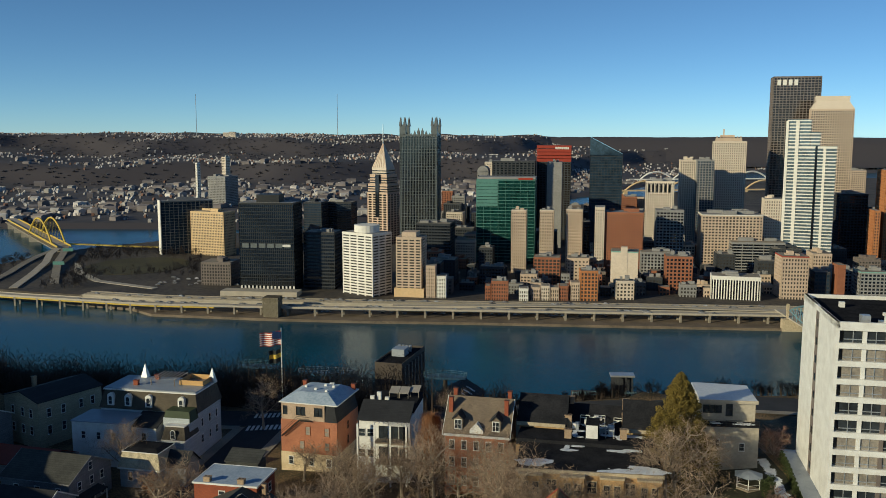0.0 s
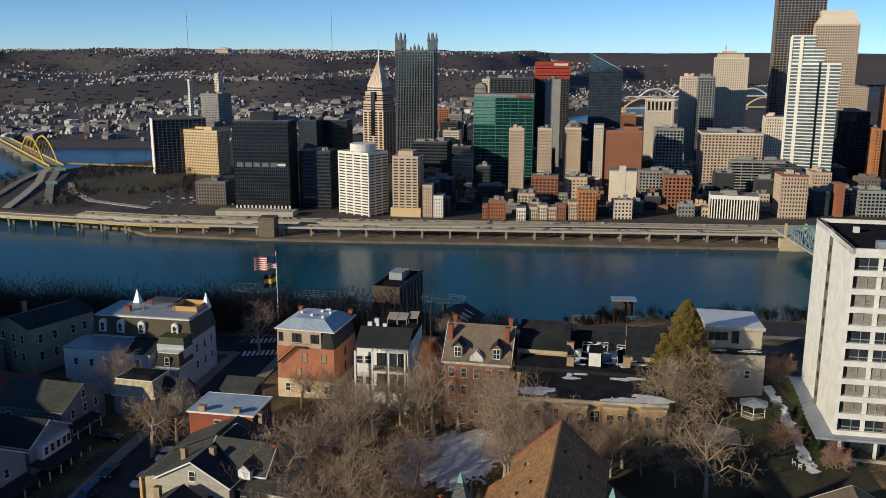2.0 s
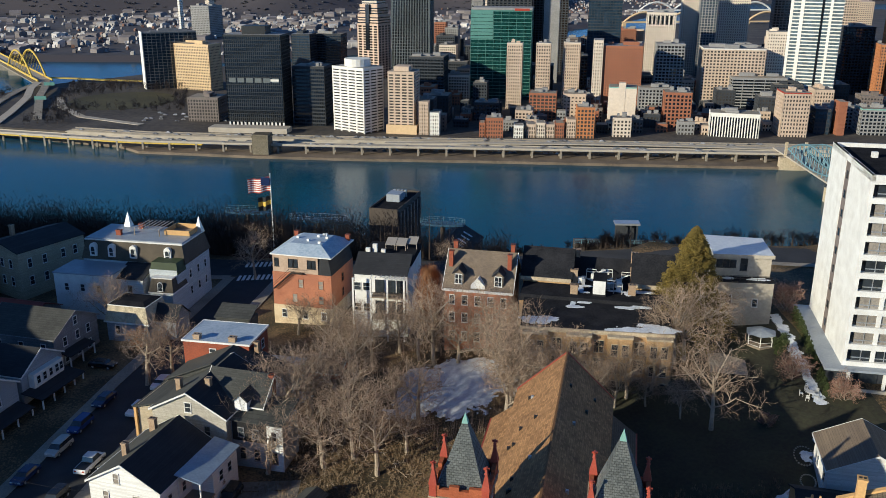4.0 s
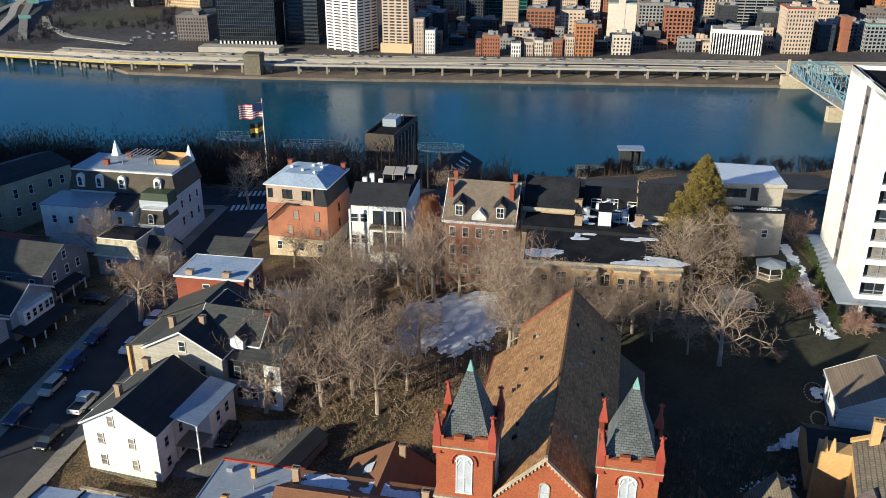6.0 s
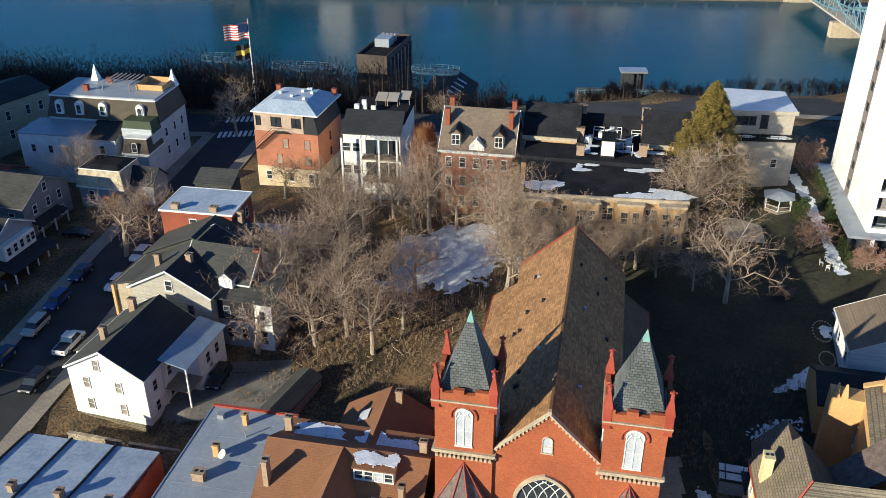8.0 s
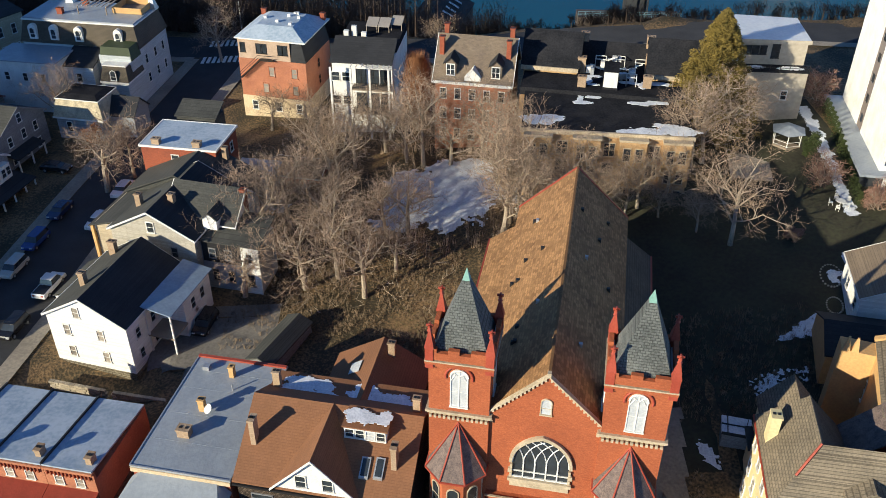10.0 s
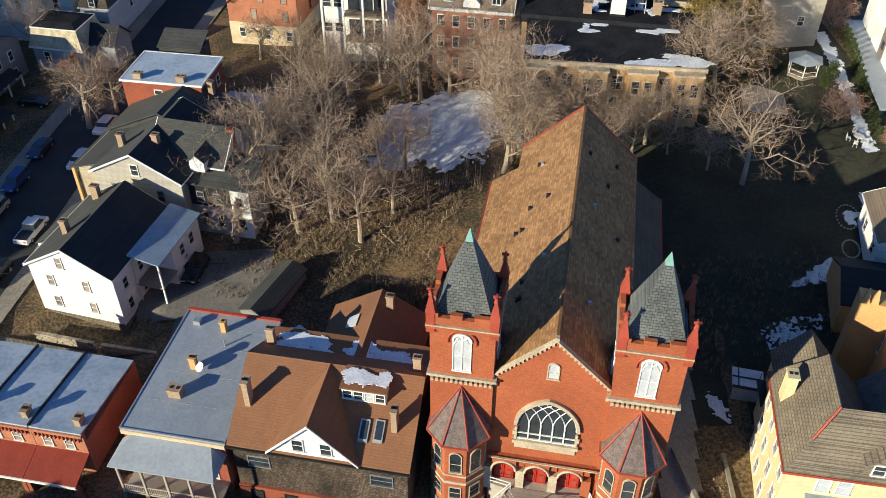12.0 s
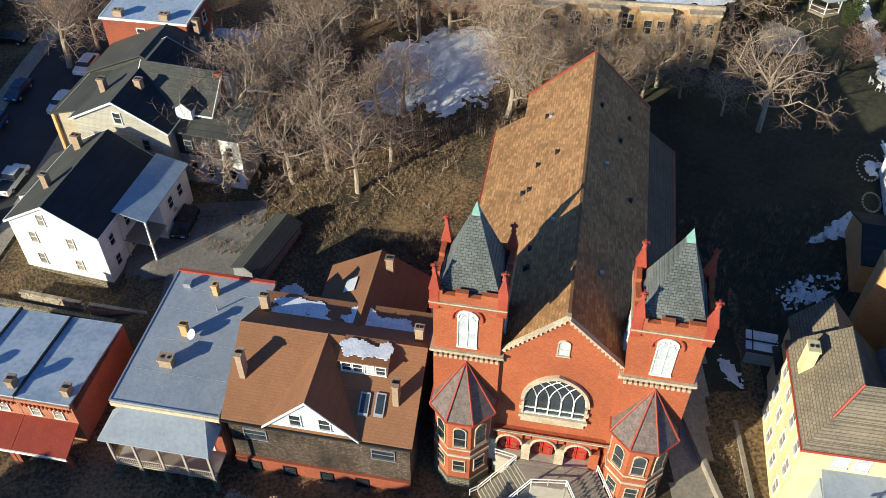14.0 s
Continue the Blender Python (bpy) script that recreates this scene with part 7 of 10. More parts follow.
def terrace_block():
    """Tan brick walk-up with a flat black roof, and the dark gabled mass behind it."""
    hs = thing("tan_apartments", "tan brick apartment block with bays and a snowy black roof", "building", pose(24.1, 135.6, 110, 0, 0, -7.5))
    w, d = 23.2, 11.0
    bm = bmesh.new()
    box(bm, -w / 2, w / 2, -d / 2, d / 2, -5, 9.3)
    part("wall", bm, TANBRICK, hs)
    for u in (-9.2, -2.6, 3.6, 9.4):
        bm = bmesh.new()
        box(bm, u - 1.8, u + 1.8, -d / 2 - 1.1, -d / 2, -5, 9.0)
        bay = part("bay", bm, TANBRICK, hs)
        for z in (0.2, 3.2, 6.2):
            for k in (-0.8, 0.8):
                window(bay, u + k, -d / 2 - 1.1, z, 0, 0.9, 1.8, "plain", STONE)
        bm = bmesh.new()
        box(bm, u - 1.95, u + 1.95, -d / 2 - 1.25, -d / 2, 9.0, 9.3)
        part("bay_cap", bm, STONE, bay)
    for u in (-5.9, 0.5, 6.5):
        for z in (0.2, 3.2, 6.2):
            window(hs, u, -d / 2, z, 0, 1.4, 1.9, "double", STONE)
    bm = bmesh.new()
    box(bm, -w / 2 - 0.1, w / 2 + 0.1, -d / 2 - 0.12, -d / 2 + 0.25, 9.1, 9.7)
    part("cornice", bm, STONE, hs)
    bm = bmesh.new()
    sheet(bm, [(-w / 2, -d / 2, 9.45), (w / 2, -d / 2, 9.45), (w / 2, d / 2 + 4, 10.2), (-w / 2, d / 2 + 4, 10.2)], 0.15)
    part("roof", bm, TARROOF, hs)
    base = pose(24.1, 135.6, 110, 0, 0, -7.5)
    tilt = math.degrees(math.atan2(0.75, 15))
    snow_patch("thin snow on the black roof", [(5.6, -0.2, 3.2, 1.1), (9.6, 0.3, 3.0, 1.4), (3.0, -0.6, 1.8, 0.7), (8.2, 1.6, 2.0, 0.8)], base @ pose(0, -4, 9.57, tilt, 0, 0), 0.05, 21)
    snow_patch("thin snow on the black roof", [(-9.4, 0.8, 2.6, 1.4), (-7.4, 1.6, 1.8, 0.9)], base @ pose(0, -3.4, 9.6, tilt, 0, 0), 0.05, 22)
    snow_patch("ring of melting snow round a roof hatch", [(-3.4, 4.6, 1.5, 0.5), (-3.6, 5.8, 0.5, 0.9), (-1.6, 6.4, 1.2, 0.4), (5.0, 5.2, 2.0, 0.6), (7.6, 6.0, 1.6, 0.8)], base @ pose(0, -1.4, 9.7, tilt, 0, 0), 0.06, 23)
    bk = thing("gabled_mansion", "dark slate-roofed mansion with gables, tan chimneys and roof plant", "building", pose(27.0, 148.5, 111, 0, 0, G))
    bm = bmesh.new()
    box(bm, -13, 13, -8, 9, -5, 8.4)
    part("wall", bm, TANBRICK, bk)
    bm = bmesh.new()
    box(bm, -13, 13, -8, 9, 8.4, 9.6)
    part("flat_roof", bm, TARROOF, bk)
    for u, ww in ((-9.2, 8.0), (9.4, 8.0)):
        bm = bmesh.new()
        wallgable(bm, "x", ww, 9.0, 8.0, 10.6, 3.8)
        bmesh.ops.translate(bm, verts=bm.verts, vec=(u, 2.6, 0))
        part("gable_block", bm, TANBRICK, bk)
        roof(bk, "gx", ww, 9.0, 10.6, 3.8, TARROOF, 0.5, u, 2.6, trim=None, name="gable_roof")
        bm = bmesh.new()
        box(bm, u - ww / 2 - 0.4, u + ww / 2 + 0.2, -2.6, -2.35, 10.1, 10.7)
        part("cream_fascia", bm, STONE, bk, "cream eave board")
    roof(bk, "gx", 11.0, 7.0, 9.6, 2.6, TARROOF, 0.2, 0, 5.4, name="centre_roof")
    for u, v, hh in ((-4.6, 5.6, 13.6), (-4.6, -0.6, 12.0), (5.4, 5.2, 13.8), (5.4, 1.0, 12.4), (-4.2, -6.0, 11.2), (5.2, -4.6, 11.4)):
        chimney(bk, u, v, 9.0, hh, 1.2, 0.9, CHIM, 2)
    bm = bmesh.new()
    box(bm, -1.2, 1.0, -6.6, -2.6, 9.6, 12.4)
    ht = part("stair_head", bm, TARROOF, bk)
    bm = bmesh.new()
    box(bm, -1.1, 0.9, -6.7, -6.6, 10.0, 12.3)
    part("door_panel", bm, WHITE, ht)
    top = pose(27.0, 148.5, 111, 0, 0, G)
    snow_patch("ring of melting snow on a black roof", [(-3.2, -2.2, 0.5, 1.6), (-2.6, -3.6, 1.0, 0.4), (-2.4, -0.6, 1.1, 0.4), (2.8, -2.0, 1.8, 0.5), (4.6, -2.8, 0.6, 1.2), (6.6, -1.6, 2.2, 0.7)], top @ pose(0, -1.5, 9.61), 0.06, 41)
    snow_patch("melting snow beside roof plant", [(-1.0, 2.4, 1.6, 0.6), (2.0, 3.0, 1.8, 0.7)], top @ pose(0, -1.0, 9.61), 0.06, 42)
    for u, v, ww in ((-2.6, 1.4, 1.6), (0.6, 1.8, 1.2), (3.4, 1.0, 2.0), (2.2, -4.8, 1.4)):
        for du, dv, along in ((0, 0, 1), (0, 1.4, 1), (0, 0, 0), (ww, 0, 0)):
            bm = bmesh.new()
            a = Vector((u + du, v + dv, 11.0))
            b = a + (Vector((ww, 0, 0)) if along else Vector((0, 1.4, 0)))
            tube(bm, a, b, 0.07, n=4)
            part("rail", bm, WHITE, bk)
            bm = bmesh.new()
            tube(bm, a, (a.x, a.y, 9.6), 0.06, n=4)
            part("rail_post", bm, WHITE, bk)
    rng = random.Random(9)
    for i in range(18):
        bm = bmesh.new()
        u, v = rng.uniform(-3.6, 4.0), rng.uniform(-3, 3)
        a = rng.uniform(0.2, 0.5)
        if i % 3:
            box(bm, u - a, u + a, v - a, v + a, 9.6, 10.4 + rng.random())
        else:
            tube(bm, (u, v, 9.6), (u, v, 11.2), 0.12)
            tube(bm, (u, v, 11.0), (u + 1.0, v, 11.4), 0.1)
        part("roof_plant", bm, WHITE if i % 2 else STEEL, bk)


terrace_block()


def flat_stone_house():
    hs = thing("flat_top_house", "boxy pale house with a bright metal shed roof and snow", "house", pose(50.0, 147.5, 115.5, 0, 0, -5))
    bm = bmesh.new()
    box(bm, -4.55, 4.75, -1.5, 6.6, -4, 11.0)
    part("wall", bm, PALE, hs)
    bm = bmesh.new()
    sheet(bm, [(-4.9, -1.9, 11.45), (5.1, -1.9, 11.2), (5.1, 7.0, 11.6), (-4.9, 7.0, 11.95)], 0.3)
    part("roof", bm, WHITEMETAL, hs)
    bm = bmesh.new()
    box(bm, -4.9, 5.1, -1.98, -1.9, 10.75, 11.35)
    part("fascia", bm, PALE, hs)
    for u in (-3.7, -2.6, -1.5):
        window(hs, u, -1.5, 9.0, 0, 0.85, 1.2, "plain", DARKMETAL)
    window(hs, 0.3, -1.5, 8.5, 0, 1.0, 2.0, "plain", DARKMETAL)
    bm = bmesh.new()
    box(bm, -4.7, 4.9, -3.9, -1.5, -4, 7.2)
    part("lower_front", bm, PALE, hs)
    bm = bmesh.new()
    box(bm, -4.9, 5.1, -4.1, -1.5, 7.2, 7.4)
    part("lower_roof", bm, TARROOF, hs)
    for hgt in (0.45, 0.95):
        bm = bmesh.new()
        box(bm, -4.9, 5.0, -3.95, -3.9, 7.4 + hgt, 7.45 + hgt)
        part("rail", bm, DARKMETAL, hs)
    for k in range(8):
        bm = bmesh.new()
        box(bm, -4.88 + k * 1.4, -4.82 + k * 1.4, -3.96, -3.9, 7.4, 8.4)
        part("baluster", bm, DARKMETAL, hs)
    window(hs, 2.1, -3.9, 3.0, 0, 0.8, 1.3)
    window(hs, -2.2, -3.9, 3.4, 0, 0.9, 1.5)
    snow_patch("melting snow on a roof terrace", [(2.6, 0, 1.9, 0.7), (-2.2, 0.2, 1.2, 0.5)], pose(50.0, 147.5, 115.5, 0, 0, -5) @ pose(0, -2.8, 7.42), 0.06, 31)


flat_stone_house()


def gazebo():
    gz = thing("gazebo", "small grey-roofed garden gazebo with lattice rails", "gazebo", pose(51.0, 137.0, 114.7, 0, 0, 12))
    gz.scale = (0.82, 0.82, 0.9)
    bm = bmesh.new()
    pyramid(bm, ngon(6, 3.1), 2.25, (0, 0, 3.0))
    part("roof", bm, METALROOF, gz)
    for i in range(6):
        a, b = 2 * math.pi * i / 6, 2 * math.pi * (i + 1) / 6
        bm = bmesh.new()
        tube(bm, (2.5 * math.cos(a), 2.5 * math.sin(a), -1), (2.5 * math.cos(a), 2.5 * math.sin(a), 2.3), 0.09)
        part("post", bm, WHITE, gz)
        for z in (0.2, 0.9, 2.1):
            bm = bmesh.new()
            tube(bm, (2.5 * math.cos(a), 2.5 * math.sin(a), z), (2.5 * math.cos(b), 2.5 * math.sin(b), z), 0.05, n=4)
            part("rail", bm, WHITE, gz)
    bm = bmesh.new()
    prism(bm, ngon(6, 2.7), -1, 0.1)
    part("floor", bm, WOOD, gz)


gazebo()


def high_rise():
    """The white apartment slab: a blank end wall with a dark slot, strips of windows on its front."""
    hr = thing("white_high_rise", "tall white concrete apartment slab with long window strips", "building", pose(58.6, 124.6, 113, 0, 0, -10.4))
    w, d, h = 46.0, 23.6, 31.6
    bm = bmesh.new()
    box(bm, 0.5, w, 0.9, d - 0.1, 3.6, h)
    part("body", bm, PANE, hr)
    bm = bmesh.new()
    box(bm, 0.0, 0.5, 0.0, 11.4, 3.6, h + 0.9)
    box(bm, 0.0, 0.5, 14.0, d, 3.6, h + 0.9)
    part("end_wall", bm, WHITE, hr)
    bm = bmesh.new()
    box(bm, 0.08, 0.5, 11.4, 14.0, 3.6, h + 0.5)
    part("slot", bm, C_BROWN, hr, "brown recessed slot in the end wall")
    for i in range(9):
        bm = bmesh.new()
        box(bm, 0.05, 0.4, 12.2, 13.2, 5.0 + i * 3.0, 6.2 + i * 3.0)
        part("slot_window", bm, PANE, hr)
    n = 10
    fl = (h - 4.2) / n
    for i in range(n + 1):
        bm = bmesh.new()
        z = 3.9 + i * fl
        box(bm, 0.5, w, -0.02, 1.0, z - 0.1, z + (0.75 if i < n else 1.0))
        part("spandrel", bm, WHITE, hr)
        if i < n:
            for k in range(12):
                u = 1.2 + k * 3.2
                bm = bmesh.new()
                box(bm, u, u + 2.6, 0.55, 0.75, z + 0.75, z + fl - 0.1)
                wn_ = part("window", bm, (PANE, CURTAIN, CURTAIN, PANE, CURTAIN)[(i * 7 + k * 3 + i * k) % 5], hr)
                bm = bmesh.new()
                box(bm, u + 1.25, u + 1.35, 0.45, 0.58, z + 0.75, z + fl - 0.1)
                box(bm, u, u + 2.6, 0.4, 0.58, z + 1.2, z + 1.32)
                part("mullion", bm, STEEL, wn_)
                bm = bmesh.new()
                box(bm, u + 2.6, u + 3.2, 0.3, 0.9, z + 0.75, z + fl - 0.1)
                part("pier", bm, C_BROWN if k % 2 else WHITE, hr)
    parapet(hr, w, d, h, 0.9, 0.4, WHITE, w / 2, d / 2)
    bm = bmesh.new()
    box(bm, 0.4, w - 0.4, 0.4, d - 0.4, h, h + 0.25)
    part("roof", bm, TARROOF, hr)
    rng = random.Random(4)
    for i in range(16):
        bm = bmesh.new()
        u, v, a = rng.uniform(3, 30), rng.uniform(2, 6) if i % 2 else rng.uniform(8, 20), rng.uniform(0.3, 0.7)
        box(bm, u - a, u + a, v - a, v + a, h + 0.2, h + 0.6 + rng.random())
        part("roof_plant", bm, STEEL if i % 3 else WHITE, hr)
    bm = bmesh.new()
    box(bm, 12, 34, 9, 18, h + 0.2, h + 3.4)
    part("plant_room", bm, C_DARK, hr)
    # Dark wall colour paints in the shade below the podium roof.
    bm = bmesh.new()
    box(bm, -1.9, w, 0.6, d, -5, 3.6)
    part("podium", bm, C_DARK, hr, "recessed ground floor, coloured dark for the shade in it")
    bm = bmesh.new()
    box(bm, -2.6, w, -1.5, d + 0.4, 3.6, 3.95)
    part("podium_roof", bm, METALROOF, hr, "broad pale podium roof")
    for k in range(9):
        bm = bmesh.new()
        box(bm, 0.6 + k * 5, 1.0 + k * 5, -1.2, -0.8, -4, 3.6)
        part("column", bm, WHITE, hr)
        bm = bmesh.new()
        box(bm, 1.4 + k * 5, 5.2 + k * 5, 0.45, 0.6, 0.6, 2.8)
        part("ground_window", bm, PANE, hr)
    bm = bmesh.new()
    box(bm, 1.5, w, -2.3, -2.0, -4, 1.3)
    part("planter_wall", bm, PALE, hr, "low pale wall before the ground floor")


high_rise()


def yellow_house():
    """The broad pale-yellow building with grey-brown shingles, right of the church lane."""
    hs = thing("yellow_house", "pale yellow building with a grey shingle hip roof and red ridges", "house", pose(37.5, 75.5, 105, 0, 0, -10.6))
    w, d = 17.0, 10.0
    bm = bmesh.new()
    box(bm, -w / 2, w / 2, -d / 2, d / 2, -3, 9.3)
    part("wall", bm, YELLOW, hs)
    bm = bmesh.new()
    lo = rect(w + 1.0, d + 1.0)
    prism(bm, lo, 9.3, 9.55)
    part("gutter", bm, REDTRIM, hs)
    bm = bmesh.new()
    a, b = w / 2 + 0.4, d / 2 + 0.4
    pts = [(-a, -b, 9.55), (a, -b, 9.55), (a, b, 9.55), (-a, b, 9.55)]
    bm.free()
    peak, back = (-5.4, -2.4, 14.5), (-5.4, 3.4, 14.5)
    far = (8.9, -2.4, 14.5)
    # Slopes behind the ridges take a darker slate, painting in their shade.
    for slope, cover in (([pts[0], peak, back, pts[3]], GREYSHINGLE), ([pts[0], pts[1], far, peak], GREYSHINGLE), ([pts[3], back, (-1.8, b, 9.55)], GREYSHINGLE), ([peak, (-1.6, 0.6, 10.4), (-1.6, b, 9.6), back], BROWNSLATE), ([peak, far, (8.9, 0.6, 10.4), (-1.6, 0.6, 10.4)], BROWNSLATE), ([(-1.6, 0.6, 10.3), (2.6, 0.6, 14.0), (2.6, b, 14.0), (-1.6, b, 9.6)], MOTTLED), ([(2.6, 0.6, 14.0), (8.9, 0.6, 10.3), (8.9, b, 9.6), (2.6, b, 14.0)], MOTTLED)):
        bm = bmesh.new()
        sheet(bm, slope, 0.15)
        part("roof_slope", bm, cover, hs)
    bm = bmesh.new()
    mid = Vector(pts[0]).lerp(Vector(peak), 0.5)
    tube(bm, mid + Vector((0, 0, 0.08)), Vector(peak) + Vector((0, 0, 0.1)), 0.13, n=5)
    part("hip_ridge", bm, REDTRIM, hs, "red metal hip ridge")
    bm = bmesh.new()
    tube(bm, peak, back, 0.1, n=5)
    part("ridge", bm, GREYSHINGLE, hs)
    bm = bmesh.new()
    wallgable(bm, "y", 3.6, 4.5, 9.9, 11.4, 1.0)
    bmesh.ops.translate(bm, verts=bm.verts, vec=(-1.2, -b + 2.6, 0))
    dm = part("dormer", bm, GREYSHINGLE, hs, "shingled dormer with a pair of windows")
    for u in (-1.9, -0.5):
        window(dm, u, -b + 0.35, 10.2, 0, 0.9, 1.1)
    roof(dm, "gy", 3.6, 4.5, 11.4, 1.0, GREYSHINGLE, 0.3, -1.2, -b + 2.6, name="dormer_roof")
    chimney(hs, -8.1, 2.0, 9.4, 13.2, 0.85, 1.1, YELLOW, 2)
    for z in (0.6, 3.7, 6.8):
        for v in (-3.8, -1.2, 1.4, 3.8):
            window(hs, -w / 2, v, z, -90, 0.9, 1.6, "plain", WHITE, CURTAIN)
    for u in (-5.4, -3.8, 0.2, 1.8, 5.6, 7.2):
        window(hs, u, -d / 2, 7.2, 0, 1.0, 1.5, "plain", WHITE, PALEPANE)
    bm = bmesh.new()
    sheet(bm, [(-6.5, -d / 2, 6.6), (w / 2, -d / 2, 6.6), (w / 2, -d / 2 - 5, 5.4), (-6.5, -d / 2 - 5, 5.4)], 0.15)
    box(bm, -6.3, w / 2, -d / 2 - 4.8, -d / 2, -3, 5.3)
    part("front_wing", bm, METALROOF, hs)
    # small stepped rear roof
    bm = bmesh.new()
    wallgable(bm, "y", 5.0, 4.6, -3, 9.0, 3.0)
    bmesh.ops.translate(bm, verts=bm.verts, vec=(-5.4, d / 2 + 1.2, 0))
    part("rear_wing", bm, YELLOW, hs)
    roof(hs, "gy", 5.0, 4.6, 9.0, 3.0, GREYSHINGLE, 0.3, -5.4, d / 2 + 1.2, name="rear_roof")
    bm = bmesh.new()
    box(bm, -w / 2 - 0.2, -3.5, d / 2, d / 2 + 3.2, 5.2, 5.4)
    ba = part("balcony", bm, DARKMETAL, hs, "dark iron rear balcony")
    for k in range(12):
        bm = bmesh.new()
        box(bm, -w / 2 + k * 0.44, -w / 2 + 0.04 + k * 0.44, d / 2 + 3.1, d / 2 + 3.16, 5.4, 6.4)
        part("baluster", bm, DARKMETAL, ba)


yellow_house()

hs = house("peach stucco building with steep parapet gables", 47.3, 81.8, 106, -20, 13, 11, 11.6, STUCCO, "gy", 3.4, GREYSHINGLE, over=0.0, name="peach_house", deep=4)
for s in (-1, 1):
    bm = bmesh.new()
    sheet(bm, [(0, 5.1, 15.5), (0, 5.7, 15.5), (s * 6.7, 5.7, 12.2), (s * 6.7, 5.1, 12.2)], 0.25)
    part("gable_coping", bm, STUCCO, hs)
window(hs, -6.5, 3.4, 6.0, -90, 0.8, 2.4)
chimney(hs, -4.6, 4.6, 12, 15.6, 0.9, 0.9, STUCCO, 2)
bm = bmesh.new()
box(bm, -9.7, -6.5, 3.4, 5.5, -4, 11.5)
part("stair_bay", bm, STUCCO, hs, "flat-topped peach stair bay")
for u in (-9.2, -8.4):
    bm = bmesh.new()
    prism(bm, ngon(4, 0.45, 0.78, u, 3.7), 11.5, 13.0, ngon(4, 0.12, 0.78, u, 3.7))
    part("pinnacle", bm, STUCCO, hs)
hs = house("peach side wing with a black roof", 46.4, 96.6, 107, -13, 8.4, 7.4, 4.8, STUCCO, "gx", 1.8, DARKROOF, over=0.2, name="black_roof_wing", deep=4)
hs = house("white-walled house with a broad tan shingle roof", 53.15, 103.35, 111, -12, 10.5, 8.5, 3.6, SIDING, "gy", 2.6, TANSHINGLE, over=0.4, name="tan_roof_house", deep=4, trim=WHITE)
face_windows(hs, "l", 10.5, 8.5, (-2.6, 1.4), (0.9,), 1.0, 1.4)

# ---- the highway, bridges and far shore ----
def ribbon(bm, line, w, z, thick):
    """A strip of road along a line of (x, y) or (x, y, z)."""
    pts = [Vector((p[0], p[1], p[2] if len(p) > 2 else z)) for p in line]
    left, right = [], []
    for i, p in enumerate(pts):
        a, b = pts[max(0, i - 1)], pts[min(len(pts) - 1, i + 1)]
        t = (b - a)
        n = Vector((-t.y, t.x, 0)).normalized() * w / 2
        left.append(p + n)
        right.append(p - n)
    down = Vector((0, 0, thick))
    rows = [[bm.verts.new(q) for q in (r, l, l - down, r - down)] for r, l in zip(right, left)]
    bm.faces.new(rows[0])
    bm.faces.new(rows[-1][::-1])
    for a, b in zip(rows, rows[1:]):
        for k in range(4):
            bm.faces.new((a[k], b[k], b[(k + 1) % 4], a[(k + 1) % 4]))


